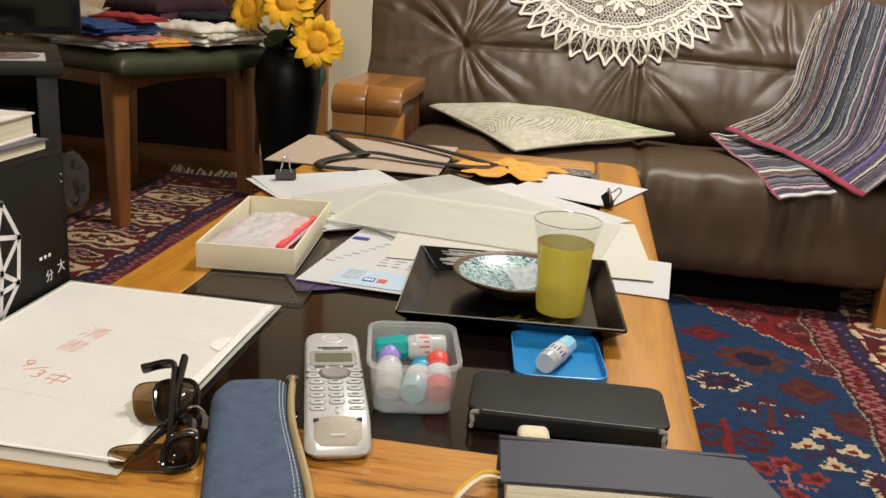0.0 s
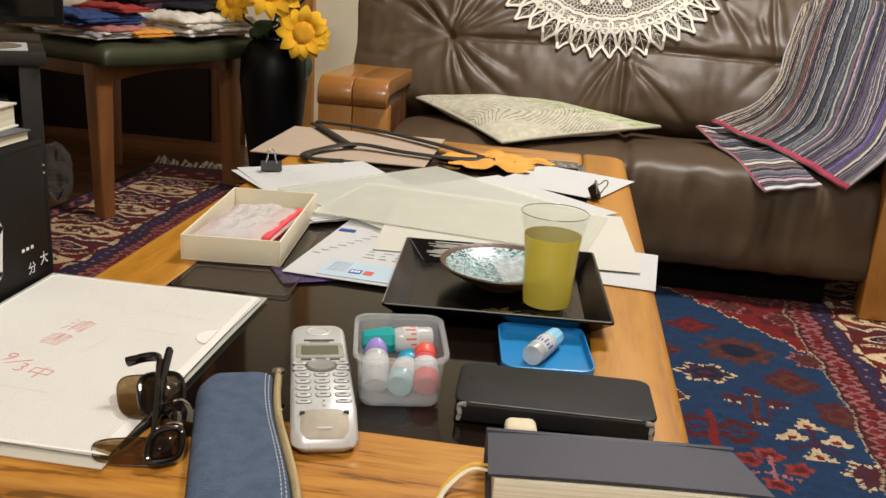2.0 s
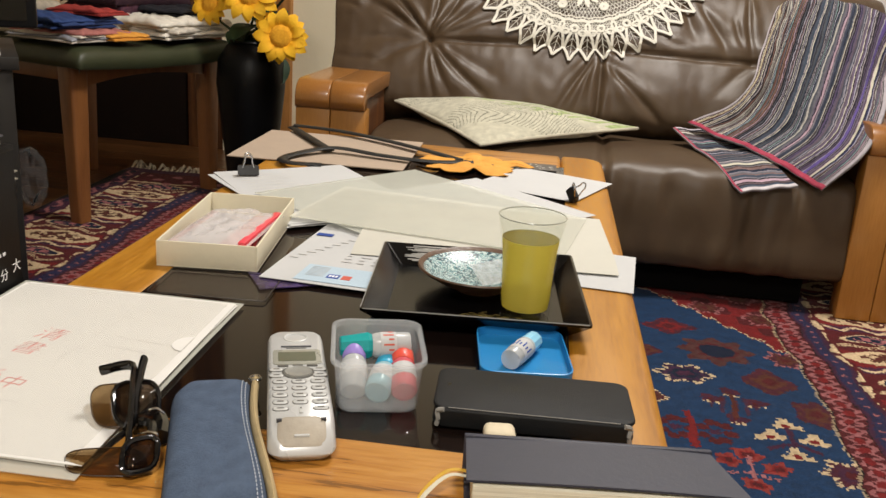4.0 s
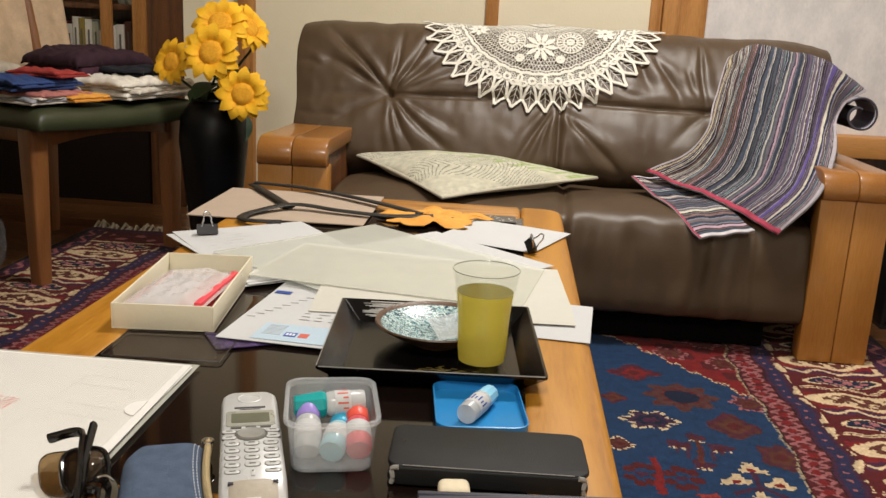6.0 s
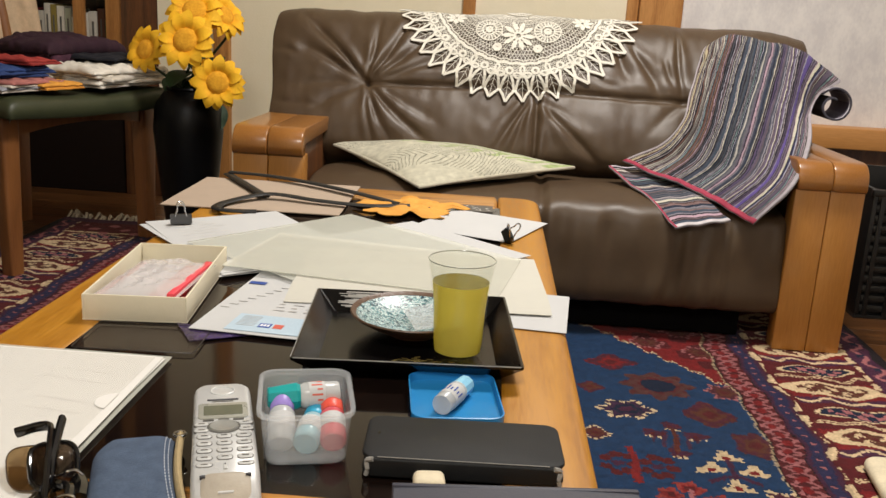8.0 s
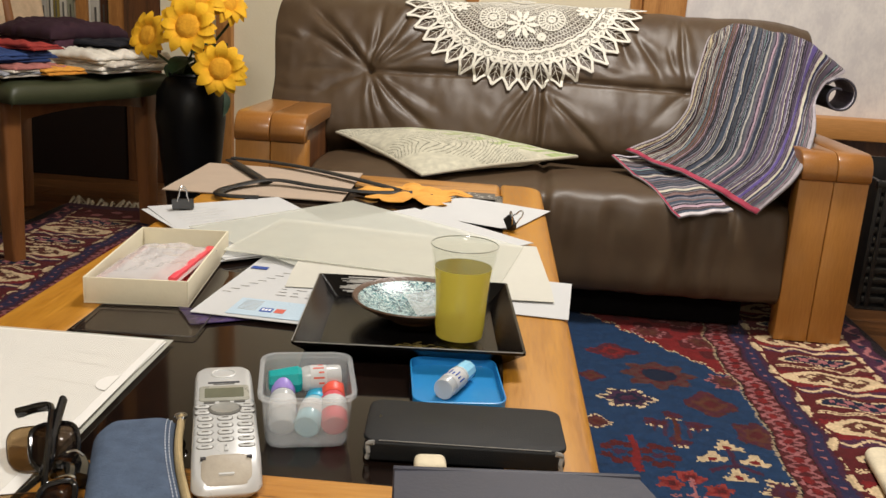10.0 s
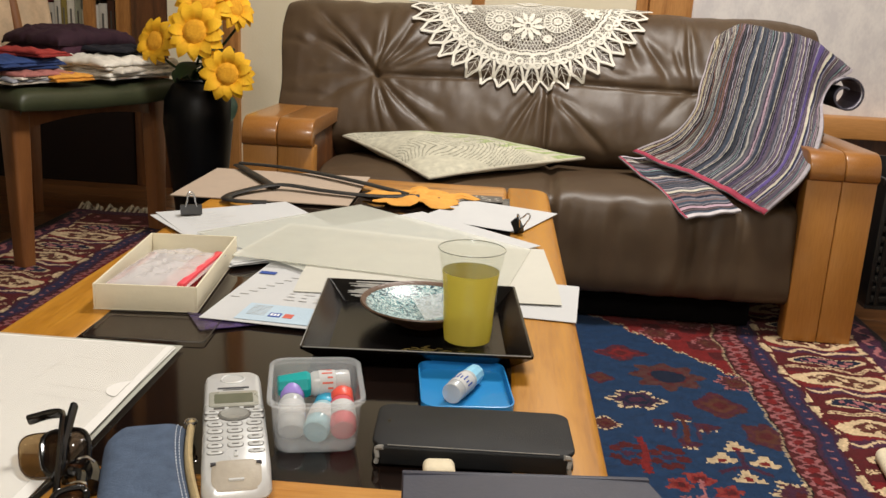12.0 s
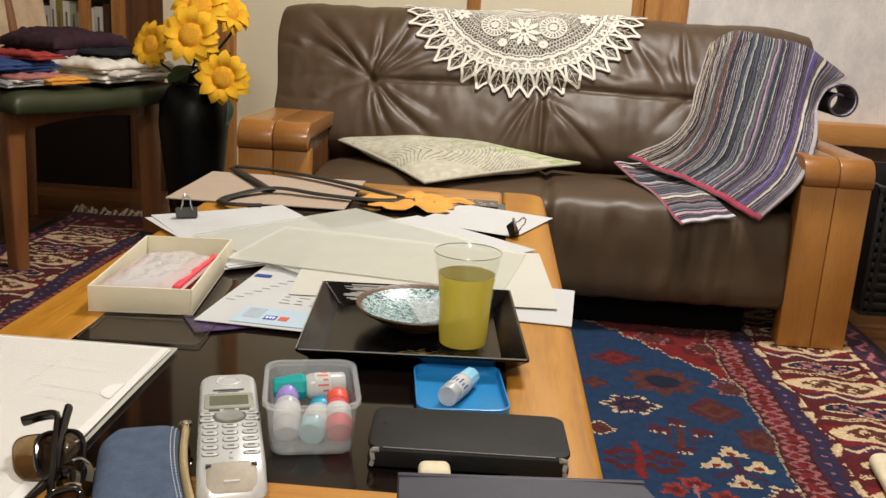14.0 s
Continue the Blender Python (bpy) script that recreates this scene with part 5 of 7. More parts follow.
def make_tub():
    M["vial_clear"] = film("pale_vial_plastic", lin("d9dcdc"), 0.6, 0.25)
    M["vial_blue"] = film("pale_blue_vial_plastic", lin("a9d3dd"), 0.75, 0.25)
    M["vial_red"] = film("pink_vial_plastic", lin("e0606a"), 0.8, 0.25)
    teal, violet, sky, redc = plain("teal_cap", "159a9a", 0.35), plain("violet_cap", "9a86cf", 0.4), plain("sky_blue_cap", "3aa9cf", 0.4), plain("red_cap", "dd5545", 0.4)
    o = on_table("plastic_tub", 0.053, 0.218, 13.5, "square milky plastic tub holding four small bottles", "container", 0.0006)
    def r(w, d, q):
        return round_rect(w, d, q, 4)
    part("tub_wall", loft([(r(0.058, 0.074, 0.010), 0.0), (r(0.062, 0.078, 0.012), 0.003), (r(0.067, 0.084, 0.013), 0.0382), (r(0.0655, 0.0825, 0.012), 0.0382), (r(0.060, 0.076, 0.011), 0.004), (r(0.056, 0.072, 0.009), 0.0018)]), M["milky"], o, smooth=40)
    part("tub_rim", loft([(r(0.0655, 0.0825, 0.012), 0.0384), (r(0.0725, 0.0895, 0.014), 0.0386), (r(0.0725, 0.0895, 0.014), 0.042), (r(0.0705, 0.0875, 0.013), 0.0425), (r(0.0660, 0.0830, 0.012), 0.0416), (r(0.0655, 0.0825, 0.012), 0.0384)], cap=False), M["milky"], o, "thicker milky rim", smooth=40)
    inv = o.matrix_world
    g = "small bottles in the tub"
    vial("bottle", inv @ pose(-0.0185, -0.0215, 0.0085, -62, 2, 0), violet, "small clear bottle with a violet cap", M["vial_clear"], g)
    vial("bottle", inv @ pose(-0.0005, -0.0255, 0.0102, -80, 0, -14), sky, "small pale blue bottle with a sky blue cap", M["vial_blue"], g)
    vial("bottle", inv @ pose(0.0205, -0.0245, 0.0105, -72, 0, 0), redc, "small pink bottle with a red cap", M["vial_red"], g)
    vial("bottle", inv @ pose(0.0265, 0.022, 0.0300, 90, 0, -84), teal, "small bottle with a teal cap, red print", M["vial_clear"], g, True)
    l = on_table("loose_cover", 0.164, 0.307, 8, "blue plastic tub lid lying upside down", "lid", 0.0006)
    part("lid_tray", loft([(r(0.070, 0.088, 0.010), 0.0), (r(0.077, 0.097, 0.012), 0.002), (r(0.078, 0.098, 0.013), 0.0105), (r(0.0755, 0.0955, 0.012), 0.0108), (r(0.074, 0.094, 0.011), 0.003), (r(0.068, 0.086, 0.009), 0.0022)]), M["blue_plastic"], l, smooth=40)
    gl = thing("glue_stick", l.matrix_world @ pose(-0.013, -0.026, 0.0115, 90, 0, 152), "small clear tube with a pale blue cap", "tube")
    part("tube_body", lathe([(0, 0), (0.0085, 0), (0.009, 0.001), (0.009, 0.034), (0, 0.034)], 24), M["vial_clear"], gl)
    part("paper_label", lathe([(0.0091, 0.010), (0.0093, 0.010), (0.0093, 0.030), (0.0091, 0.030)], 24), M["paper"], gl)
    part("cap", lathe([(0, 0.0345), (0.0082, 0.0345), (0.0086, 0.036), (0.0082, 0.052), (0, 0.0525)], 10), plain("light_blue_cap", "8cc9e6", 0.4), gl, smooth=20)
    bm = bmesh.new()
    for k in range(6):
        box(0.0092, 0.0095, -0.0006, 0.0006, 0.015, 0.020 + 0.004 * (k % 2), bm=bm, m=Matrix.Rotation(1.0 + k * 0.35, 4, "Z"))
    part("print", bm, M["blue_ink"], gl)


make_tub()


def make_handset():
    o = on_table("cordless_handset", 0.001, 0.179, 18.5, "silver cordless telephone handset lying on the table", "telephone", 0.0006)
    w, L2 = 0.0465, 0.172
    def ring(k, dy=0.0):
        pts = []
        for x, y in round_rect(w, L2, 0.0105, 5):
            t = (y + L2 / 2) / L2
            pts.append((x * k * (1 - 0.035 * t), y * (1 - (1 - k) * 0.3)))
        return pts
    def top_z(y):
        return 0.025 - 0.004 * ((y + 0.01) / 0.08) ** 2
    bm = loft([(ring(0.82), 0.0), (ring(0.95), 0.004), (ring(1.0), 0.011), (ring(0.99), 0.018), (ring(0.93), 0.0225), (ring(0.84), 0.0245)])
    for cut in (-0.060, -0.072):
        bmesh.ops.bisect_plane(bm, geom=bm.verts[:] + bm.edges[:] + bm.faces[:], plane_co=(0, cut, 0), plane_no=(0, 1, 0))
    for v in bm.verts:
        if v.co.z > 0.0075 and v.co.y < -0.0601:
            v.co.z = max(v.co.z - (-(v.co.y) - 0.060) * 0.55, 0.006 + (v.co.z - 0.0075) * 0.1)
    part("shell", bm, M["silver"], o, smooth=50)
    bm = loft([(round_rect(0.034, 0.021, 0.007, 5, 0, -0.0725), 0.0240), (round_rect(0.031, 0.018, 0.006, 5, 0, -0.0725), 0.0253)])
    for v in bm.verts:
        v.co.z -= max(0, (-(v.co.y) - 0.060)) * 0.55
    part("chin_panel", bm, M["chin"], o, "champagne lower panel")
    part("mark", box(-0.005, 0.005, -0.0775, -0.0750, 0.0130, 0.0168), M["key"], o)
    zt = 0.0246
    part("earpiece", lathe([(0.0095, zt - 0.002), (0.0105, zt), (0.0105, zt + 0.0012), (0.0095, zt + 0.0016), (0.0085, zt + 0.0010), (0.0085, zt - 0.001)], 28, m=Matrix.Translation((0, 0.069, -0.0008)) @ Matrix.Diagonal((0.95, 0.85, 1, 1))), M["key"], o)
    part("earpiece_mesh", lathe([(0, zt + 0.0002), (0.0086, zt + 0.0002), (0.0086, zt - 0.002), (0, zt - 0.002)], 28, m=Matrix.Translation((0, 0.069, -0.0006)) @ Matrix.Diagonal((0.95, 0.85, 1, 1))), M["chin"], o)
    part("brand_bar", bar(-0.012, 0.012, 0.0500, 0.0524, zt), M["dark_ink"], o)
    part("small_print", bar(-0.008, 0.008, 0.0475, 0.0483, zt), M["key_gap"], o)
    part("display_frame", prism(round_rect(0.037, 0.027, 0.003, 3, 0, 0.031), zt - 0.001, zt + 0.0006, 0.0004), plain("grey_display_frame", "96968c", 0.25), o)
    part("display", prism(round_rect(0.029, 0.0165, 0.001, 2, 0, 0.0310), zt, zt + 0.0009), M["lcd"], o, "grey liquid crystal display")
    part("navigation_surround", lathe([(0.0108, zt - 0.001), (0.0108, zt + 0.0004), (0.0128, zt + 0.0004), (0.0128, zt - 0.001)], 28, m=Matrix.Translation((0, 0.0035, 0)) @ Matrix.Diagonal((0.95, 0.85, 1, 1))), M["key_gap"], o)
    part("navigation_key", lathe([(0, zt + 0.0012), (0.0085, zt + 0.001), (0.0105, zt + 0.0016), (0.0112, zt + 0.0005), (0.0112, zt - 0.001)], 28, m=Matrix.Translation((0, 0.0035, 0)) @ Matrix.Diagonal((0.95, 0.85, 1, 1))), plain("grey_navigation_key", "8d8d88", 0.3), o)
    key = loft([(round_rect(0.0115, 0.0062, 0.003, 3), zt - 0.001), (round_rect(0.0115, 0.0062, 0.003, 3), zt + 0.0005), (round_rect(0.0098, 0.0048, 0.0024, 3), zt + 0.0009)])
    gap = prism(round_rect(0.0128, 0.0075, 0.0036, 3), zt - 0.001, zt + 0.0002)
    km, gm = link_mesh("key", key, M["key"], 40), link_mesh("key_surround", gap, M["key_gap"], 40)
    print_me = link_mesh("key_print", bar(-0.0026, 0.0026, -0.0007, 0.0007, zt + 0.0009, 0.0002), M["key_gap"], None)
    rows = [(x, -0.0115 - 0.0108 * r) for r in range(4) for x in (-0.0138, 0, 0.0138)]
    rows += [(-0.0160, 0.0085), (0.0160, 0.0085), (-0.0160, -0.0015), (0.0160, -0.0015), (-0.0138, -0.0540), (0.0138, -0.0540)]
    for i, (x, y) in enumerate(rows):
        sc = Matrix.Diagonal((0.88, 0.8 if i >= 12 else 1, 1, 1))
        share("key_surround", gm.data, o, Matrix.Translation((x, y, 0)) @ sc)
        kk = share("key", km.data, o, Matrix.Translation((x, y, 0)) @ sc)
        share("key_print", print_me.data, kk, Matrix())
    for x in (-0.011, 0.0, 0.011):
        part("soft_key", bar(x - 0.004, x + 0.004, 0.0138, 0.0156, zt, 0.0008), M["key_gap"], o)
    for ob in (km, gm, print_me):
        bpy.data.objects.remove(ob)
    part("microphone_ridge", box(-0.0014, 0.0014, -0.0605, -0.0525, zt - 0.001, zt + 0.0007, 0.0005), M["key"], o, "pale microphone ridge")
    part("microphone_slot", box(-0.0005, 0.0005, -0.0550, -0.0535, zt + 0.0006, zt + 0.0009), M["dark_ink"], o)
    for sx in (-1, 1):
        part("side_grip", box(sx * 0.0222 - 0.0008, sx * 0.0222 + 0.0008, 0.004, 0.022, 0.014, 0.019, 0.0004), M["key_gap"], o, "ribbed side grip")
        part("charging_slot", box(sx * 0.0150 - 0.0018, sx * 0.0150 + 0.0018, -0.0665, -0.0640, 0.0190, 0.0229), M["dark_ink"], o)


make_handset()


def make_pouch():
    o = on_table("pencil_pouch", -0.030, 0.088, 21, "blue denim zip pouch with beige zip tape", "pouch", 0.0008)
    w, L2 = 0.060, 0.195
    def fn(u, v):
        x, y = (u - 0.5) * w, (v - 0.5) * L2
        if v > 0.86 and u < 0.3:
            x += (v - 0.86) / 0.14 * 0.014 * (1 - u / 0.3)
        x += 0.004 * math.sin(v * 5 + 1) * u
        e = (1 - abs(2 * u - 1) ** 5) * (1 - abs(2 * v - 1) ** 9)
        return (x, y, 0.004 + 0.016 * max(e, 0) ** 0.6 + 0.0022 * noise.noise((x * 40, y * 28, 4.4)) * e)
    part("denim_body", sheet(fn, 36, 60, 0.0006), M["denim"], o, smooth=180)
    part("underside", prism(round_rect(w - 0.004, L2 - 0.004, 0.006), 0.0, 0.0038), M["denim"], o)
    path = [Vector(fn(1.0, k / 24)) + Vector((0.0022, 0, 0.004)) for k in range(25)]
    part("zip_tape", tube(path, 0.0030, 8, flat=2.0), M["tape"], o, "beige zip tape")
    for uu in (0.93, 0.885):
        bm = bmesh.new()
        for k in range(46):
            a, b = fn(uu, k / 46 + 0.004), fn(uu, k / 46 + 0.016)
            tube([Vector(a) + Vector((0, 0, 0.0004)), Vector(b) + Vector((0, 0, 0.0004))], 0.0004, 4, bm)
        part("stitching", bm, M["thread"], o)
    top = Vector(fn(1.0, 0.985)) + Vector((0.002, 0, 0.009))
    ring = [top + Vector((0.004 * math.cos(a), 0.004 * math.sin(a), 0)) for a in np.linspace(0, 2 * math.pi, 14)[:-1]]
    part("zip_pull", tube(ring, 0.0012, 6, closed=True), M["chrome"], o, "small steel zip pull")


make_pouch()


def make_folder():
    o = on_table("document_folder", -0.215, 0.200, 0.8, "clear document folder with white sheets, red handwriting", "folder", 0.0006)
    part("cover", flat_sheet(0.222, 0.318, 0.0015, 1, z=0.0012), M["frost2"], o, "clear frosted plastic back")
    for k in range(3):
        s = part("paper_sheet", flat_sheet(0.210, 0.296, 0.0001, 2 + k, z=0.0026 + 0.0011 * k), M["lit_folder_paper"], o)
        s.matrix_basis = pose(0.002 * k - 0.001, 0.004 - 0.002 * k, 0, 0, 0, (0.0, -0.9, 0.6)[k])
    c = part("front_film", flat_sheet(0.2, 0.29, 0.0002, 8, z=0.0053, thick=0.0002), film("clear_folder_front", lin("dcd9cf"), 0.12, 0.25), o, "clear front film")
    zz = 0.00495
    def note(body, x, y, size, rot):
        words("handwriting", body, size, pose(x, y, zz, 0, 0, rot), M["red_pen"], o, thin=1.0)
    note("清", -0.0155, 0.0372, 0.026, -8)
    note("書", -0.0189, 0.0073, 0.026, -8)
    note("9", -0.0325, -0.0325, 0.020, -8)
    note("/", -0.0225, -0.0387, 0.030, -45)
    note("3", -0.0147, -0.0468, 0.020, -8)
    note("中", 0.0033, -0.0521, 0.022, -8)
    bm = bmesh.new()
    for x, y, l, a in ((0.020, 0.045, 0.12, 85), (0.055, 0.105, 0.05, -8), (0.052, 0.085, 0.06, -8), (0.06, 0.045, 0.05, -8), (0.06, 0.025, 0.05, -8), (-0.004, -0.077, 0.06, -4)):
        box(-l / 2, l / 2, -0.0003, 0.0003, zz, zz + 0.00006, bm=bm, m=Matrix.Translation((x, y, 0)) @ Matrix.Rotation(radians(a), 4, "Z"))
    part("pencil_line", bm, M["pale_pencil"], o)
    part("thumb_notch", prism([(0.1005 + 0.013 * math.cos(a), 0.0476 + 0.015 * math.sin(a)) for a in np.linspace(radians(90), radians(270), 14)], 0.00555, 0.00575), M["lit_folder_paper"], o, "half-round thumb notch")
    return o


make_folder()


def make_sunglasses():
    o = on_table("sunglasses", -0.085, 0.075, 0, "folded black glasses with brown tinted clip-on lenses", "glasses", 0.008)
    def lens(name, pts, material, label=""):
        bm = bmesh.new()
        mid = sum(pts, Vector()) / len(pts)
        nrm = (pts[0] - mid).cross(pts[5] - mid).normalized()
        c0 = bm.verts.new(mid + nrm * 0.003)
        vs = [bm.verts.new(p) for p in pts]
        for k in range(len(vs)):
            bm.faces.new((c0, vs[k], vs[(k + 1) % len(vs)]))
        ob = part(name, bm, material, o, label, 180)
        md = ob.modifiers.new("thickness", "SOLIDIFY")
        md.thickness = 0.0012
    dark = film("smoked_lens", lin("1b1512"), 0.5, 0.05, (0.6, 0.5, 0.4))
    def quad_ring(tl, tr, br, bl, n=28):
        """A rounded lens outline inside four corners."""
        tl, tr, br, bl = (Vector(p) for p in (tl, tr, br, bl))
        pts = []
        for k in range(n):
            c, s = math.cos(2 * math.pi * k / n), math.sin(2 * math.pi * k / n)
            u = 0.5 + 0.5 * abs(c) ** 0.62 * (1 if c > 0 else -1)
            v = 0.5 + 0.5 * abs(s) ** 0.62 * (1 if s > 0 else -1)
            pts.append(bl * (1 - u) * (1 - v) + br * u * (1 - v) + tr * u * v + tl * (1 - u) * v)
        return pts
    far_rim = quad_ring((-0.035, 0.053, 0.018), (-0.007, 0.067, 0.018), (0.006, 0.038, -0.001), (-0.017, 0.022, 0.002))
    near_rim = quad_ring((0.005, -0.009, 0.012), (0.021, 0.007, 0.01), (0.026, -0.011, -0.004), (0.01, -0.026, -0.002))
    far_clip = quad_ring((-0.059, 0.065, 0.008), (-0.024, 0.071, 0.012), (-0.003, 0.03, 0.0), (-0.034, 0.023, 0.0))
    near_clip = quad_ring((-0.037, -0.009, 0.0), (0.013, 0.001, 0.004), (0.025, -0.017, -0.006), (-0.025, -0.028, -0.006))
    for pts in (far_clip, near_clip):
        lens("clip_on_lens", pts, M["lens"], "brown tinted clip-on lens")
        part("lens_edge", tube(pts, 0.0005, 5, closed=True), plain("dark_lens_edge", "3a2a1c", 0.3), o)
    for pts in (far_rim, near_rim):
        part("rim", tube(pts, 0.0020, 8, closed=True), M["shades"], o)
        lens("dark_lens", pts, dark)
    part("bridge", tube(spline([(-0.003, 0.031, 0.004), (0.008, 0.024, 0.006), (0.014, 0.011, 0.006)], 6), 0.0036, 8), M["shades"], o)
    part("hinge_block", tube(spline([(0.004, 0.044, 0.0), (0.011, 0.034, 0.0), (0.016, 0.021, 0.0)], 5), 0.0058, 8), M["shades"], o)
    part("nose_pad", tube(spline([(-0.011, 0.039, 0.002), (-0.009, 0.032, 0.0), (-0.004, 0.025, -0.001)], 5), 0.0024, 8), M["shades"], o)
    for line in ([(-0.005, 0.035, 0.008), (0.001, 0.034, 0.012), (0.006, 0.037, 0.012), (0.01, 0.039, 0.008)], [(0.006, 0.008, 0.008), (0.014, 0.008, 0.011), (0.019, 0.008, 0.01), (0.018, 0.009, 0.006)]):
        part("clip_wire", tube(spline(line, 6), 0.0009, 6), M["chrome"], o)
    part("temple", tube(spline([(0.005, -0.006, 0.002), (0.001, 0.006, 0.01), (-0.006, 0.024, 0.019), (-0.016, 0.047, 0.026), (-0.021, 0.059, 0.029), (-0.026, 0.063, 0.029), (-0.033, 0.062, 0.028), (-0.039, 0.058, 0.027), (-0.045, 0.057, 0.025)], 6), 0.0024, 8, flat=1.6), M["shades"], o)
    part("temple", tube(spline([(-0.02, 0.073, 0.03), (-0.015, 0.055, 0.025), (-0.009, 0.036, 0.019), (-0.004, 0.021, 0.012), (-0.004, 0.012, 0.007)], 6), 0.0030, 8, flat=1.5), M["shades"], o)
    part("temple_tip", tube(spline([(-0.004, 0.012, 0.007), (-0.01, 0.003, 0.002), (-0.017, -0.009, -0.004)], 6), [0.0030, 0.0030, 0.0030, 0.0030, 0.0030, 0.0028, 0.0026, 0.0026, 0.0026, 0.0026, 0.0026, 0.0022, 0.0018], 8, flat=0.6), M["shades"], o)


make_sunglasses()


def make_phone_case():
    o = on_table("phone_case", 0.1765, 0.211, 3, "worn black leather flip phone case, closed", "phone case", 0.0006)
    w, d = 0.149, 0.070
    part("back_cover", prism(round_rect(w, d, 0.011), 0, 0.003, 0.001), M["case"], o)
    part("phone_body", prism(round_rect(w - 0.006, d - 0.006, 0.009), 0.003, 0.0125, 0.002), M["black"], o)
    part("front_cover", prism(round_rect(w, d, 0.011), 0.0125, 0.0158, 0.0012), M["case"], o, smooth=50)
    part("spine", box(-w / 2 + 0.006, w / 2 - 0.006, -d / 2 - 0.0015, -d / 2 + 0.004, 0.0, 0.0150, 0.002, 3), M["case"], o)
    for sx in (-1, 1):
        part("worn_corner", tube(spline([(sx * (w / 2 - 0.009), -d / 2 - 0.0012, 0.0145), (sx * (w / 2 - 0.004), -d / 2 + 0.001, 0.0120), (sx * (w / 2 - 0.005), -d / 2 - 0.0002, 0.006), (sx * (w / 2 - 0.004), -d / 2, 0.001)], 4), 0.0019, 6), M["worn"], o, "frayed grey corner")
    part("worn_edge", tube([(-w / 2 + 0.002, y, 0.0152) for y in np.linspace(-d / 2 + 0.012, d / 2 - 0.012, 6)], 0.0005, 5), M["worn"], o)
    part("worn_edge", tube([(x, -d / 2 + 0.0005, 0.0156) for x in np.linspace(-w / 2 + 0.012, w / 2 - 0.012, 10)], 0.0004, 5), M["worn"], o)
    part("camera_hole", prism(round_rect(0.0022, 0.0045, 0.0008, 2, -w / 2 + 0.010, 0.004), 0.0155, 0.0160), M["screen"], o)
    part("closing_tab", box(-0.012, 0.018, d / 2 - 0.001, d / 2 + 0.004, 0.008, 0.0120, 0.001), M["case"], o)
    e = on_table("eraser", 0.155, 0.160, 8, "worn round-edged cream eraser", "eraser", 0.0006)
    part("rubber_block", box(-0.0115, 0.0115, -0.010, 0.010, 0, 0.012, 0.005, 4), M["rubber"], e, smooth=80)


make_phone_case()


def make_planner():
    o = on_table("pocket_planner", 0.218, 0.100, 6.5, "slim pocket planner with dark blue cover and ribbons", "book", 0.0006)
    w, d, h = 0.158, 0.058, 0.026
    part("back_cover", box(-w / 2 - 0.002, w / 2 + 0.006, -d / 2 - 0.004, d / 2, 0, 0.0018, 0.0006), M["navy_card"], o)
    part("page_block", box(-w / 2 + 0.002, w / 2, -d / 2 - 0.002, d / 2 - 0.003, 0.0018, h - 0.002, 0.0006), M["pages"], o, "cream page edges")
    def fn(u, v):
        x = -w / 2 - 0.002 + u * (w + 0.010)
        y = -d / 2 + v * d
        x += 0.012 * u * (0.5 - v)
        return (x, y, h + 0.002 * (1 - v) - 0.0015 * (u - 0.5) ** 2 * 4)
    part("front_cover", sheet(fn, 16, 8, 0.0016), M["navy_card"], o, "dark blue-grey cover")
    part("spine", box(-w / 2 - 0.003, w / 2 + 0.004, d / 2 - 0.003, d / 2 + 0.001, 0.0, h + 0.0002, 0.0008), M["navy_card"], o)
    bm = bmesh.new()
    for k in range(3):
        box(0.045 + k * 0.002, 0.0462 + k * 0.002, -d / 2 - 0.0026, -d / 2 - 0.0018, 0.014, 0.021, bm=bm)
    part("edge_print", bm, M["dark_ink"], o)
    for mt, dy in ((M["yellow_ribbon"], 0.0), (M["white_ribbon"], -0.006)):
        part("ribbon", tube(spline([(-w / 2 + 0.004, 0.004 + dy, 0.012), (-w / 2 - 0.012, 0.003 + dy, 0.013), (-w / 2 - 0.026, -0.010 + dy, 0.007), (-w / 2 - 0.033, -0.026 + dy, 0.0016)], 7), 0.0017, 6, flat=0.45), mt, o)


make_planner()


def paper(name, x, y, rot, w, d, z, material, label, category="paper", curl=0.002, seed=0, copies=1, group=""):
    o = on_table(name, x, y, rot, label, category, z, group)
    for k in range(copies):
        s = part("sheet" if copies > 1 else "paper_sheet", flat_sheet(w, d, curl, seed + k, z=0.001 + 0.0011 * k), material, o)
        s.matrix_basis = pose(0.003 * (k % 2), 0.002 * k, 0, 0, 0, (k % 3 - 1) * 1.6)
    return o


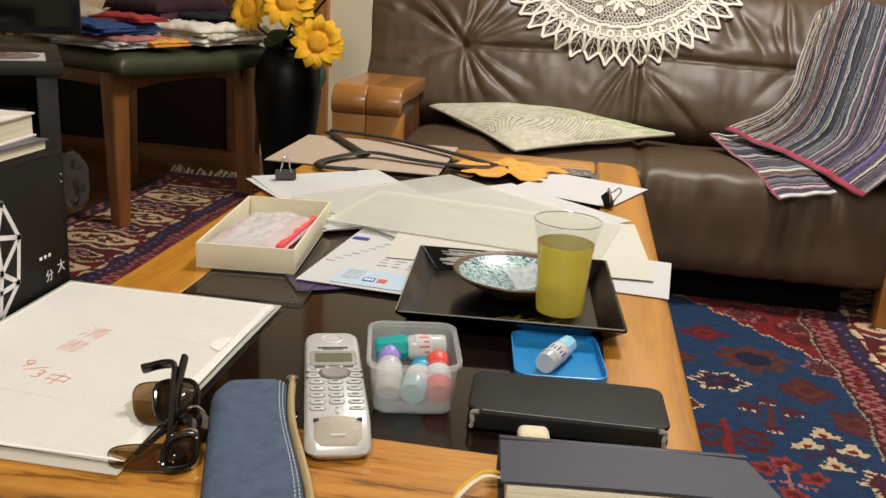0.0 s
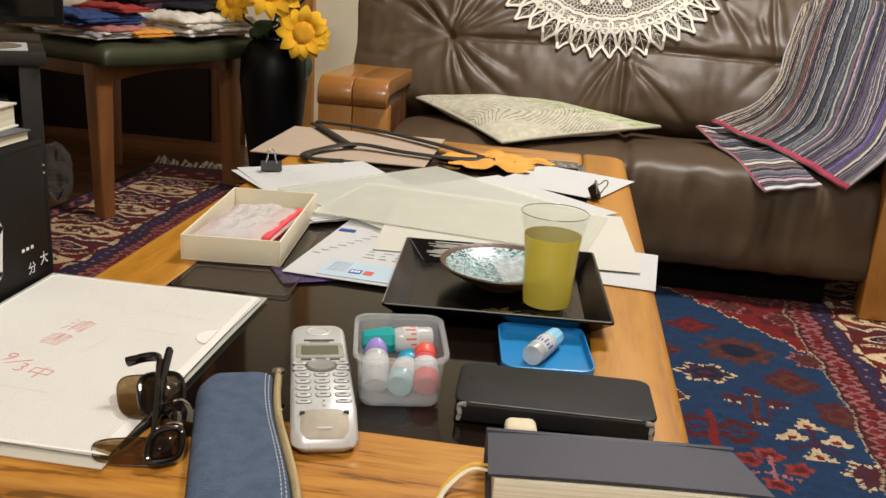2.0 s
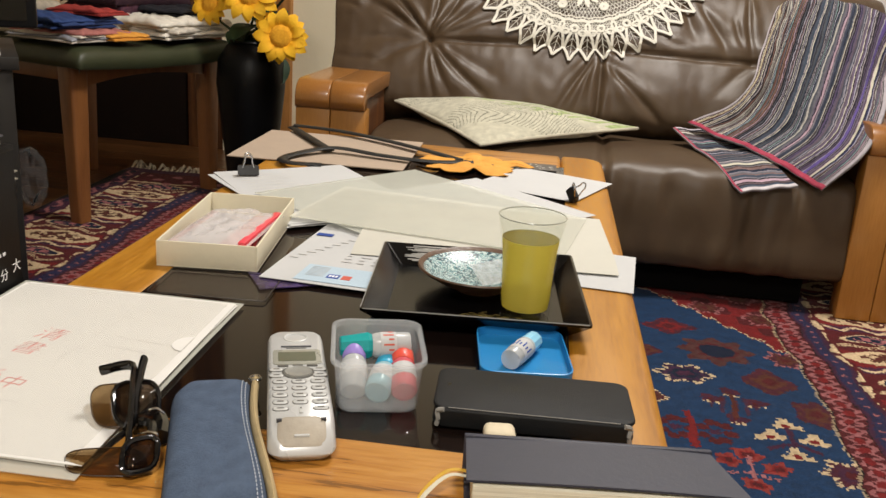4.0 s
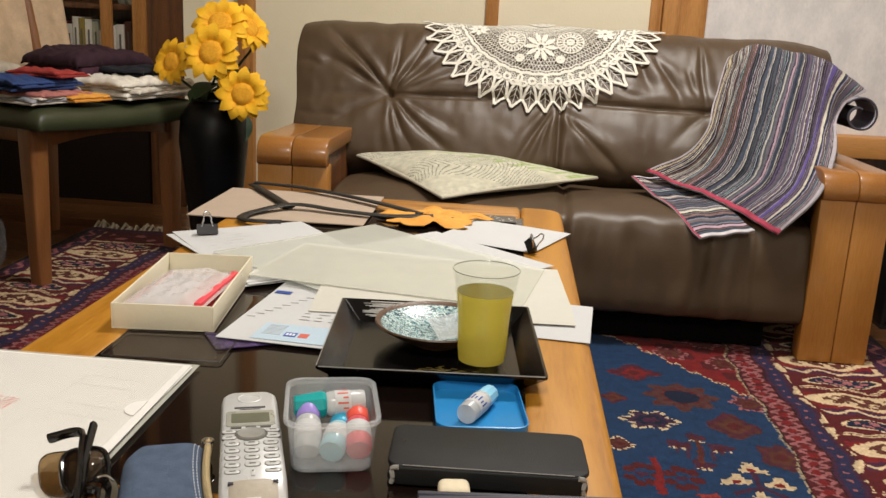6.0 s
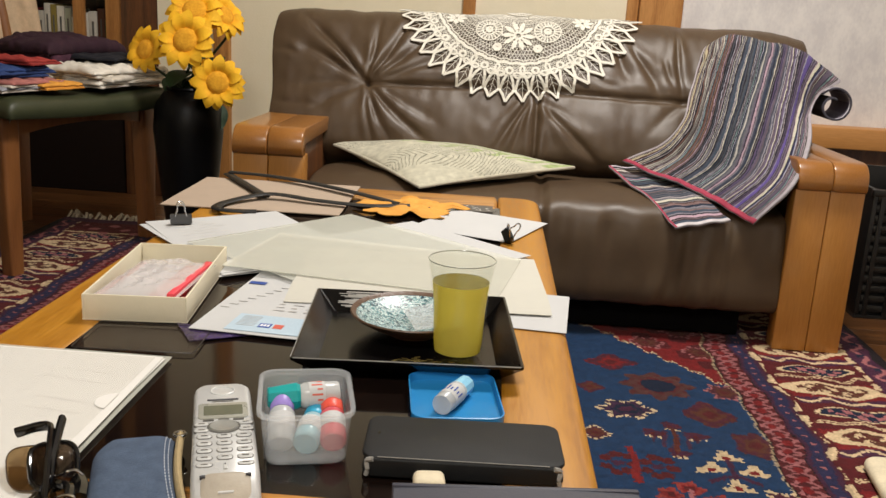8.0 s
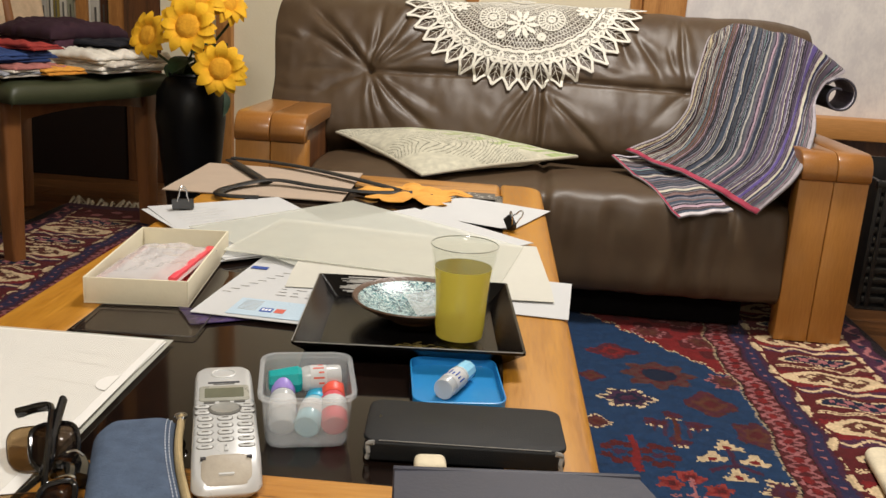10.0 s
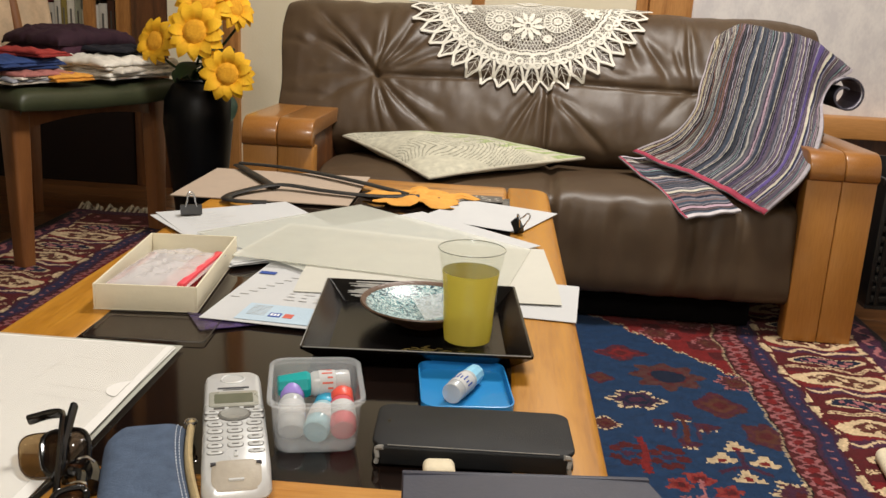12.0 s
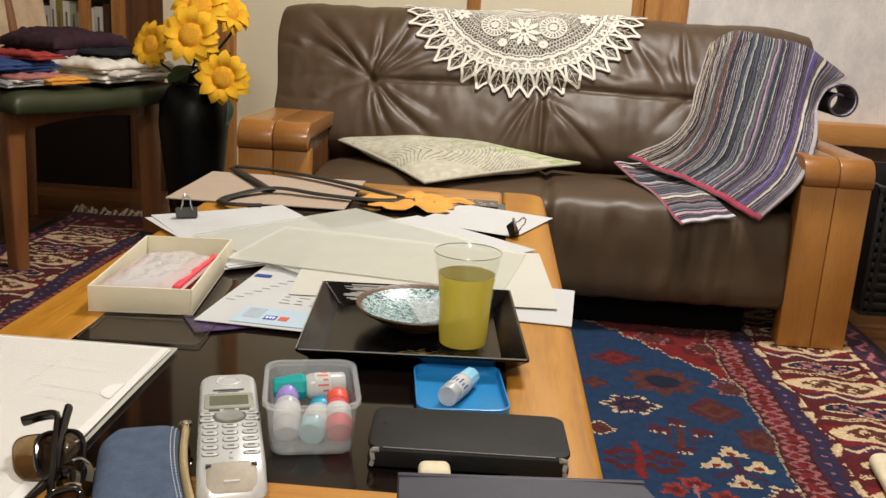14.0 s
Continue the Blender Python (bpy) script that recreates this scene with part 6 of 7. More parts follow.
def binder_clip(x, y, z, rot, w=0.031, lean=0):
    o = thing("binder_clip", pose(x, y, T + z, 0, lean, rot), "black steel binder clip with bright wire handles", "binder clip", "binder clips")
    prof = [(-0.008, 0.0), (0.008, 0.0), (0.002, 0.014), (-0.002, 0.014)]
    bm = bmesh.new()
    A = [bm.verts.new((-w / 2, a, b)) for a, b in prof]
    B = [bm.verts.new((w / 2, a, b)) for a, b in prof]
    for i in range(4):
        bm.faces.new((A[i], A[(i + 1) % 4], B[(i + 1) % 4], B[i]))
    bm.faces.new(A)
    bm.faces.new(B)
    bmesh.ops.recalc_face_normals(bm, faces=bm.faces)
    bmesh.ops.bevel(bm, geom=bm.edges[:], offset=0.0008, segments=2, affect="EDGES")
    part("clip_body", bm, M["black"], o)
    for s in (1, -1):
        pts = spline([(-0.008, s * 0.003, 0.011), (-0.0055, s * 0.006, 0.020), (-0.005, s * 0.008, 0.027), (0.0, s * 0.0095, 0.031), (0.005, s * 0.008, 0.027), (0.0055, s * 0.006, 0.020), (0.008, s * 0.003, 0.011)], 5)
        part("wire_handle", tube(pts, 0.0011, 6), M["chrome"], o)
    return o


def make_papers():
    gp = "loose papers on the table"
    # stack under the left clip
    c40, s40 = math.cos(radians(40)), math.sin(radians(40))
    cx = -0.332 + c40 * 0.105 + math.cos(radians(-50)) * 0.148
    cy = 0.843 + s40 * 0.105 + math.sin(radians(-50)) * 0.148
    st = paper("paper_stack", cx, cy, 40, 0.21, 0.297, 0.001, M["paper"], "stack of white papers held by a binder clip", "papers", 0.002, 3, 4)
    bm = bmesh.new()
    for k in range(9):
        box(-0.08, -0.02 + 0.01 * (k % 3), 0.118 - k * 0.016, 0.119 - k * 0.016, 0.0071, 0.0072, bm=bm)
    tagged(part("print_line", bm, M["pencil"], st), kind="stuff")
    binder_clip(-0.277, 0.853, 0.0085, 22)
    paper("paper_sheet", 0.197, 0.586, -3.4, 0.165, 0.134, 0.0006, M["paper"], "white sheet of paper over the table edge", curl=0.001, seed=12, group=gp)
    paper("paper_sheet", 0.165, 1.005, -21, 0.168, 0.165, 0.0012, M["paper"], "white sheet of paper with a binder clip", seed=15, group=gp)
    paper("paper_sheet", 0.085, 0.835, -40, 0.25, 0.19, 0.0024, M["paper"], "white sheet of paper under frosted film", seed=17, group=gp)
    binder_clip(0.207, 0.905, 0.009, -62, 0.022, 40)
    # envelope
    e = on_table("envelope", -0.0496, 0.545, -4.5, "white window envelope with pale blue corner print", "envelope", 0.0014)
    part("envelope_paper", flat_sheet(0.12, 0.225, 0.0009, 21, z=0.0012), M["paper"], e)
    part("blue_corner", box(-0.025, 0.0595, -0.106, -0.055, 0.0022, 0.0025), M["blue_paper"], e, "pale blue printed corner")
    part("blue_badge", box(0.006, 0.019, -0.092, -0.080, 0.0026, 0.0029), M["blue_ink"], e)
    part("red_badge", box(0.022, 0.032, -0.092, -0.080, 0.0026, 0.0029), M["red_ink"], e)
    bm = bmesh.new()
    for k in range(8):
        box(-0.055 + 0.006 * k, -0.045 + 0.006 * k, -0.04 + 0.012 * k, -0.0385 + 0.012 * k, 0.0024, 0.0027, bm=bm)
        box(-0.018, 0.002, -0.09 + 0.004 * k, -0.0892 + 0.004 * k, 0.0026, 0.0028, bm=bm)
    tagged(part("print_line", bm, M["faint"], e), kind="stuff")
    bm = bmesh.new()
    for k in range(7):
        for q in range(3):
            box(0.004 + 0.017 * q, 0.016 + 0.017 * q - 0.003 * ((k + q) % 3), -0.035 + 0.011 * k, -0.032 + 0.011 * k, 0.0024, 0.0026, bm=bm)
    tagged(part("table_print", bm, M["faint"], e), kind="stuff")
    for q in range(3):
        part("badge_mark", box(0.0078 + 0.0036 * q, 0.0102 + 0.0036 * q, -0.089, -0.083, 0.0029, 0.0031), M["white_ink"], e)
    part("logo_bar", box(-0.056, -0.036, 0.050, 0.060, 0.0026, 0.0029), M["blue_ink"], e)
    # frosted sheets
    f1 = on_table("frosted_file", 0.0045, 0.760, -37.5, "frosted plastic file lying askew over papers", "plastic file", 0.0068, gp)
    part("file_film", flat_sheet(0.36, 0.305, 0.0018, 31, z=0.001, thick=0.0003), M["frost"], f1)
    part("file_seam", box(-0.179, -0.1778, -0.152, 0.152, 0.0014, 0.0028), M["frost2"], f1, "welded film edge")
    f3 = on_table("cream_sheet", 0.100, 0.662, 4, "large cream paper sheet over the files", "paper", 0.0082, gp)
    part("paper_sheet", flat_sheet(0.305, 0.225, 0.0012, 41, z=0.001, droop=0.005), M["paper2"], f3)
    f2 = on_table("frosted_file", 0.038, 0.707, -9, "frosted plastic file over a cream sheet", "plastic file", 0.0096, gp)
    part("file_film", flat_sheet(0.352, 0.19, 0.0015, 37, z=0.001, thick=0.0003), M["frost2"], f2)
    part("file_seam", box(-0.175, 0.175, -0.0945, -0.0935, 0.0016, 0.0026), M["frost"], f2, "welded film edge")
    # odd flat things
    pf = on_table("printed_film", -0.100, 0.432, -14, "purple printed film lying under the box", "film", 0.0004)
    part("print", prism([(-0.042, 0.014), (0.045, 0.016), (0.0, -0.026)], 0.0, 0.0008), M["purple"], pf)
    sm = on_table("smoked_sheet", -0.152, 0.408, 3.5, "thin smoked plastic sheet on the glass", "plastic sheet", 0.0002)
    part("plate", prism(round_rect(0.118, 0.075, 0.004, 3), 0, 0.0012), M["smoke"], sm)
    rim = [(x, y, 0.0012) for x, y in round_rect(0.118, 0.075, 0.004, 3)]
    part("plate_edge", tube(rim, 0.0006, 5, closed=True), plain("pale_cut_edge", "2f2a26", 0.4), sm)
    cd = on_table("grey_board", -0.219, 1.125, 1.5, "plain grey cardboard sheet", "cardboard", 0.0008)
    part("board", flat_sheet(0.296, 0.258, 0.001, 51, z=0.002, thick=0.0016), M["grey_card"], cd)
    g = on_table("printed_card", 0.150, 1.135, 2, "small grey printed card", "card", 0.0008)
    part("card", prism(round_rect(0.062, 0.05, 0.003, 2), 0, 0.0012), plain("grey_print_card", "5a5650", 0.6), g)
    bm = bmesh.new()
    rs = random.Random(8)
    for k in range(14):
        x, y = rs.uniform(-0.026, 0.02), rs.uniform(-0.02, 0.02)
        box(x, x + rs.uniform(0.003, 0.008), y, y + 0.002, 0.0012, 0.0014, bm=bm)
    part("print", bm, M["pencil"], g)
    # black strap frame
    h = on_table("black_strap", 0, 0, 0, "black flexible strap with crossing bars", "strap", 0.004)
    part("bar", tube(spline([(-0.337, 1.272, 0.0036), (-0.275, 1.18, 0.0040), (-0.212, 1.082, 0.0046)], 6), 0.0100, 8, flat=0.28), M["hanger"], h)
    part("bar", tube(spline([(-0.333, 1.275, 0.0075), (-0.25, 1.262, 0.0070), (-0.165, 1.222, 0.007), (-0.066, 1.155, 0.007), (0.02, 1.085, 0.007)], 8), 0.0090, 8, flat=0.28), M["hanger"], h)
    part("bar", tube(spline([(-0.195, 0.966, 0.004), (-0.24, 0.958, 0.004), (-0.264, 0.978, 0.004), (-0.256, 1.025, 0.005), (-0.205, 1.085, 0.009), (-0.119, 1.072, 0.006), (-0.03, 1.058, 0.006), (0.04, 1.072, 0.009)], 8), 0.0090, 8, flat=0.28), M["hanger"], h)
    # crumpled orange leather
    oc = on_table("leather_scrap", 0.040, 1.090, 10, "crumpled scrap of orange leather", "scrap", 0.001)
    def fn(u, v):
        a = 2 * math.pi * u
        r = v * (0.070 + 0.015 * math.sin(5 * a + 0.6) + 0.009 * math.sin(9 * a) + 0.005 * math.sin(17 * a + 1))
        x, y = r * math.cos(a) * 1.15, r * math.sin(a)
        return (x, y, 0.0045 + 0.008 * noise.noise((x * 34, y * 34, 6)) * (0.25 + 0.6 * v) + 0.012 * (1 - v) * (0.6 + 0.8 * noise.noise((x * 50, y * 50, 2))))
    part("scrap", sheet(fn, 72, 18, 0.0012), M["orange_felt"], oc, smooth=50)
    for x, y in ((0.026, -0.022), (0.034, 0.010)):
        part("slot", box(x - 0.006, x + 0.006, y - 0.0012, y + 0.0012, 0.004, 0.0105), M["dark_ink"], oc)


make_papers()

# ---- left side of the room ----
CH = pose(-1.1, 1.82, 0.0115, 0, 0, 70.9)


def make_chair():
    o = thing("chair", CH, "wooden chair with a dark green leather seat, piled with clothes", "chair")
    W, D = 0.52, 0.50
    def leg(x, y, z0):
        bm = loft([(round_rect(0.042, 0.042, 0.008, 3, x, y), z0), (round_rect(0.056, 0.05, 0.009, 3, x, y), 0.30), (round_rect(0.062, 0.052, 0.009, 3, x, y), 0.44)])
        part("leg", bm, M["chair_wood"], o)
    leg(0, 0, 0)
    leg(W, 0, 0)
    leg(0.03, D, -0.0105)
    leg(W - 0.03, D, -0.0105)
    for x0, x1, y0, y1, cur in ((0.03, W - 0.03, -0.014, 0.014, 1), (0.05, W - 0.05, D - 0.014, D + 0.014, 0)):
        def fn(u, v, x0=x0, x1=x1, y0=y0, cur=cur):
            return (x0 + (x1 - x0) * u, y0, 0.445 - v * (0.055 + 0.02 * cur * abs(2 * u - 1) ** 2))
        part("seat_rail", sheet(fn, 16, 3, -0.026), M["chair_wood"], o)
    for x in (0.0, W):
        part("seat_rail", box(x - 0.013, x + 0.013, 0.03, D - 0.03, 0.385, 0.445, 0.003), M["chair_wood"], o)
    def seat(u, v):
        x, y = -0.045 + u * (W + 0.09), -0.075 - 0.032 * u + v * (D + 0.10 + 0.032 * u)
        e = (1 - abs(2 * u - 1) ** 18) * (1 - abs(2 * v - 1) ** 18)
        return (x, y, 0.426 + 0.056 * max(e, 0) ** 0.4 - 0.010 * math.sin(math.pi * u) * (1 - v) + 0.002 * noise.noise((x * 9, y * 9, 1)))
    part("seat", sheet(seat, 70, 70, 0.012), M["green_leather"], o, "dark green leather seat pad", 180)
    for x in (0.03, W - 0.03):
        part("back_post", tube(spline([(x, D, 0.44), (x, D + 0.03, 0.62), (x, D + 0.08, 0.86)], 6), 0.02, 10), M["chair_wood"], o)
    part("top_rail", tube(spline([(0.02, D + 0.075, 0.83), (W / 2, D + 0.10, 0.835), (W - 0.02, D + 0.075, 0.83)], 8), 0.024, 10, flat=1.6), M["chair_wood"], o)
    # coat over the back
    j = thing("jacket", CH, "beige jacket hung over the chair back", "jacket")
    def coat(u, v):
        x = -0.02 + u * 0.66
        t = v * 2 - 1
        yy = D + 0.085 - math.cos(t * 1.45) * 0.0 + (0.05 * t if abs(t) < 0.5 else 0.05 * t)
        z = 0.875 - 0.34 * max(0, abs(t) - 0.12) - 0.04 * t * t
        return (x, yy - 0.03 * abs(t) + 0.014 * math.sin(u * 22 + t), z + 0.008 * noise.noise((u * 6, v * 7, 3)))
    part("cloth", sheet(coat, 60, 40, 0.004), plain("beige_cloth", "cdb394", 0.9, bump=0.4, bscale=300), j, smooth=180)


make_chair()


def folded(name, x0, x1, y0, y1, z0, z1, rot, hexes, label, layers=4, seed=0, rough=0.9):
    """A folded garment: soft layers with a rounded fold at the front."""
    o = thing(name, CH @ pose((x0 + x1) / 2, (y0 + y1) / 2, z0 - 0.012, 0, 0, rot), label, "clothes", "clothes on the chair")
    w, d = x1 - x0, y1 - y0
    lh = (z1 - z0) / layers
    for k in range(layers):
        mt = plain(name + "_cloth_" + hexes[k % len(hexes)], hexes[k % len(hexes)], rough, bump=0.5, bscale=400, var=0.12)
        rs = random.Random(seed * 31 + k)
        ox, oy = rs.uniform(-0.008, 0.008), rs.uniform(-0.008, 0.008)
        tw = rs.uniform(-0.13, 0.13)
        def f(u, v, k=k, ox=ox, oy=oy, tw=tw):
            x, y = (u - 0.5) * w + ox, (v - 0.5) * d + oy
            e = (1 - abs(2 * u - 1) ** 7) * (1 - abs(2 * v - 1) ** 7)
            wob = noise.noise((x * 11 + seed, y * 11, k * 0.5 + seed))
            wob2 = noise.noise((x * 34 + seed, y * 34, k * 0.7))
            wob3 = noise.noise((x * 5 + seed * 3, y * 5, k * 0.3))
            s2 = max(e, 0) ** 0.3
            ed = (1 - abs(2 * u - 1) ** 3) * (1 - abs(2 * v - 1) ** 3)
            ca, sa = math.cos(tw), math.sin(tw)
            x, y = x * ca - y * sa, x * sa + y * ca
            return (x + 0.018 * wob + 0.008 * wob2, y + 0.018 * wob3 + 0.007 * wob2, (lh * k) * (0.82 + 0.18 * max(ed, 0) ** 0.3) + lh * 0.1 + lh * 0.9 * s2 + (0.008 * wob3 + 0.007 * wob + 0.008 * wob2 + 0.009 * noise.noise((x * 60 + seed, y * 30, k))) * s2 * (0.2 + k / layers))
        part("fold", sheet(f, 60, 60, lh * 0.25), mt, o, smooth=180)
        part("fold_underside", box(-w / 2 + ox + 0.03, w / 2 + ox - 0.03, -d / 2 + oy + 0.03, d / 2 + oy - 0.03, lh * k, lh * k + lh * 0.5, lh * 0.2, 3), mt, o)
    return o


folded("folded_shirt", -0.03, 0.17, -0.045, 0.20, 0.499, 0.530, 3, ["d0c8bc", "9a9ca6", "d8d0c4", "b0706a"], "stack of folded checked shirts", 4, 1)
folded("folded_shirt", 0.08, 0.215, -0.050, 0.10, 0.5005, 0.522, -4, ["dc9438", "e6a244"], "folded orange cotton shirt", 2, 2)
folded("folded_towel", 0.25, 0.555, -0.085, 0.14, 0.499, 0.556, 2, ["e0dacd", "ebe6da", "d8d1c4"], "folded white cotton clothes", 5, 3)
folded("folded_trousers", -0.04, 0.16, 0.0, 0.24, 0.531, 0.562, -3, ["263a68", "2c4274", "324a80"], "folded dark blue jeans", 3, 4)
folded("folded_shirt", 0.06, 0.185, -0.02, 0.14, 0.5625, 0.580, 8, ["96322f", "a33a35"], "folded red cotton shirt", 2, 5)
folded("folded_sweater", 0.27, 0.575, 0.10, 0.35, 0.499, 0.628, 4, ["351d2a", "402334", "482838"], "folded dark purple sweater", 4, 6)
folded("folded_trousers", 0.36, 0.555, 0.0, 0.14, 0.557, 0.583, 10, ["16171f", "1c1d26"], "folded black cotton trousers", 2, 7)
folded("folded_towel", 0.02, 0.215, 0.245, 0.40, 0.499, 0.585, -8, ["c2b8a6", "b5ab9c"], "folded cream cotton towel", 3, 8)


def make_vase():
    v = thing("floor_vase", pose(-0.757, 2.23, 0.0115), "tall black floor vase holding artificial sunflowers", "vase")
    part("vase_body", lathe([(0, 0), (0.062, 0), (0.066, 0.01), (0.075, 0.1), (0.092, 0.25), (0.103, 0.36), (0.098, 0.43), (0.070, 0.475), (0.060, 0.480), (0.052, 0.478), (0.06, 0.44), (0.06, 0.3), (0, 0.28)], 40), M["vase"], v)

    part("vase_rim", lathe([(0.052, 0.4805), (0.062, 0.4805), (0.064, 0.485), (0.061, 0.490), (0.054, 0.489), (0.052, 0.4805)], 40), M["vase"], v, "rounded black lip")

    def petal_mesh(l, w):
        bm = bmesh.new()
        prev = None
        for i in range(8):
            t = i / 7
            hw = w * (math.sin(math.pi * min(1, t * 0.92 + 0.08)) ** 0.75) * (1 - 0.15 * t) + 0.0008
            z = 0.010 * math.sin(t * 2.6) - 0.012 * t * t
            row = [bm.verts.new((t * l, s * hw, z + (0.004 * abs(s) - 0.002) * (1 - t))) for s in (-1, -0.5, 0, 0.5, 1)]
            if prev:
                for k in range(4):
                    bm.faces.new((prev[k], row[k], row[k + 1], prev[k + 1]))
            prev = row
        ob = link_mesh("petal", bm, M["petal"], 180, False)
        me = ob.data
        bpy.data.objects.remove(ob)
        return me

    pm = petal_mesh(0.047, 0.0165)
    lm_bm = bmesh.new()
    prev = None
    for i in range(9):
        t = i / 8
        hw = 0.042 * math.sin(math.pi * t) ** 0.7 + 0.001
        row = [lm_bm.verts.new((t * 0.11, s * hw, 0.02 * math.sin(2.5 * t) - 0.03 * t * t + 0.008 * abs(s))) for s in (-1, -0.5, 0, 0.5, 1)]
        if prev:
            for k in range(4):
                lm_bm.faces.new((prev[k], row[k], row[k + 1], prev[k + 1]))
        prev = row
    lo = link_mesh("leaf", lm_bm, M["leaf"], 180, False)
    lm = lo.data
    bpy.data.objects.remove(lo)
    rs = random.Random(7)
    mouth = Vector((-0.757, 2.23, 0.45))
    for (p, s, face) in (((-0.868, 2.20, 0.605), 1.05, (-0.35, -0.9, 0.25)), ((-0.722, 2.12, 0.640), 1.25, (0.05, -1, 0.30)), ((-0.722, 2.20, 0.722), 1.25, (0.1, -0.8, 0.55)), ((-0.630, 2.12, 0.528), 1.15, (0.2, -1, 0.15)), ((-0.655, 2.26, 0.712), 1.1, (0.7, -0.5, 0.5))):
        p = Vector(p)
        q = Vector(face).to_track_quat("Z", "Y").to_matrix().to_4x4()
        f = thing("artificial_sunflower", Matrix.Translation(p) @ q, "artificial yellow sunflower standing in the vase", "flower", "sunflowers in the vase")
        core = lathe([(0, 0.012 * s), (0.012 * s, 0.0135 * s), (0.022 * s, 0.011 * s), (0.029 * s, 0.004 * s), (0.026 * s, -0.006), (0, -0.012)], 28)
        part("flower_head", core, M["flower_core"], f, "amber seed head")
        for layer, n in ((0, 12), (1, 11)):
            for k in range(n):
                a = 2 * math.pi * (k + 0.5 * layer) / n + rs.uniform(-0.08, 0.08)
                sc = s * rs.uniform(0.88, 1.08) * (1.0 if layer == 0 else 0.92)
                m = Matrix.Rotation(a, 4, "Z") @ Matrix.Translation((0.023 * s, 0, 0.002 * layer)) @ Matrix.Rotation(radians(rs.uniform(-6, 10) - 14 * layer), 4, "Y") @ Matrix.Diagonal((sc, sc, sc, 1))
                share("petal", pm, f, m)
        inv = (Matrix.Translation(p) @ q).inverted()
        stem = [inv @ w for w in spline([p - Vector(face).normalized() * 0.012, p + Vector((0, 0.05, -0.05)), mouth + Vector((rs.uniform(-0.02, 0.02), rs.uniform(-0.02, 0.02), 0.02)), mouth + Vector((0, 0, -0.15))], 6)]
        part("stem", tube(stem, 0.004, 6), M["leaf"], f)
        for k in range(3):
            lp = p.lerp(mouth, 0.45 + 0.2 * k) + Vector((0, 0.06, -0.015))
            m = inv @ Matrix.Translation(lp) @ Matrix.Rotation(rs.uniform(-2.8, -0.3), 4, "Z") @ Matrix.Rotation(radians(rs.uniform(0, 50)), 4, "Y")
            share("leaf", lm, f, m)


make_vase()


def make_bookcase():
    y = 2.98
    o = thing("bookcase", pose(0, 0, 0), "dark wooden bookcase with framed doors full of books", "bookcase")
    part("side_panel", box(-1.272, -1.128, y - 0.02, y + 0.36, 0, 2.1, 0.003), M["dark_wood"], o)
    part("side_panel", box(-2.2, -2.15, y, y + 0.36, 0, 2.1, 0.003), M["dark_wood"], o)
    part("back_panel", box(-2.15, -1.272, y + 0.34, y + 0.36, 0.0, 2.1), M["dark_wood"], o)
    for z in (0.02, 0.42, 0.745, 1.10, 1.45, 1.8, 2.08):
        part("shelf", box(-2.149, -1.273, y + 0.03, y + 0.339, z, z + 0.022, 0.002), M["dark_wood"], o)
    for x0, x1 in ((-1.335, -1.274), (-1.462, -1.42), (-1.9, -1.84), (-2.148, -2.1)):
        part("door_stile", box(x0, x1, y - 0.012, y + 0.012, 0.402, 2.09, 0.003), M["post"], o)
    # added near-black panel that stands in for the darkness behind the chair
    part("lower_door", box(-2.145, -1.276, y - 0.008, y + 0.008, 0.0, 0.40, 0.003), plain("near_black_infill", "170d08", 0.85, spec=0.2), o, "near-black panel added for the darkness behind the chair")
    rs = random.Random(12)
    x = -1.30
    cols = ["7b2f24", "3f5a3a", "5c3b2a", "c9c6bb", "d8d4c8", "cfcabb", "b9c0b0", "d6d1c4", "8a7a3a", "cfcbc0", "c2bfb6", "6a2c2a", "37424f", "d5d0c2"]
    i = 0
    while x > -2.08:
        w = rs.uniform(0.022, 0.042)
        h = rs.uniform(0.22, 0.27)
        d = rs.uniform(0.15, 0.2)
        c = cols[i % len(cols)]
        b = thing("book", pose(x - w / 2, y + 0.034, 0.443), "upright book on the shelf", "book", "books in the bookcase")
        mt = plain("book_cover_" + c, c, 0.6)
        part("cover", box(-w / 2, w / 2, 0, d, 0, h, 0.002), mt, b)
        part("title_bar", box(-w * 0.12, w * 0.12, -0.0008, 0.0002, h * 0.6, h * 0.85), M["key_gap"], b)
        x -= w + 0.0015
        i += 1
    # leaning magazines on the upper shelf
    for k in range(6):
        c = ["b9b7a6", "8fa0a8", "c5bfa4", "7d8a72", "b5b2ac", "94977f"][k]
        b = thing("magazine", pose(-1.345 - k * 0.013, y + 0.06, 0.768, 0, -24, 0), "thin magazine leaning on the shelf", "magazine", "leaning magazines")
        part("cover", box(-0.006, 0.006, 0, 0.2, 0, 0.28, 0.001), plain("magazine_" + c, c, 0.5), b)


make_bookcase()


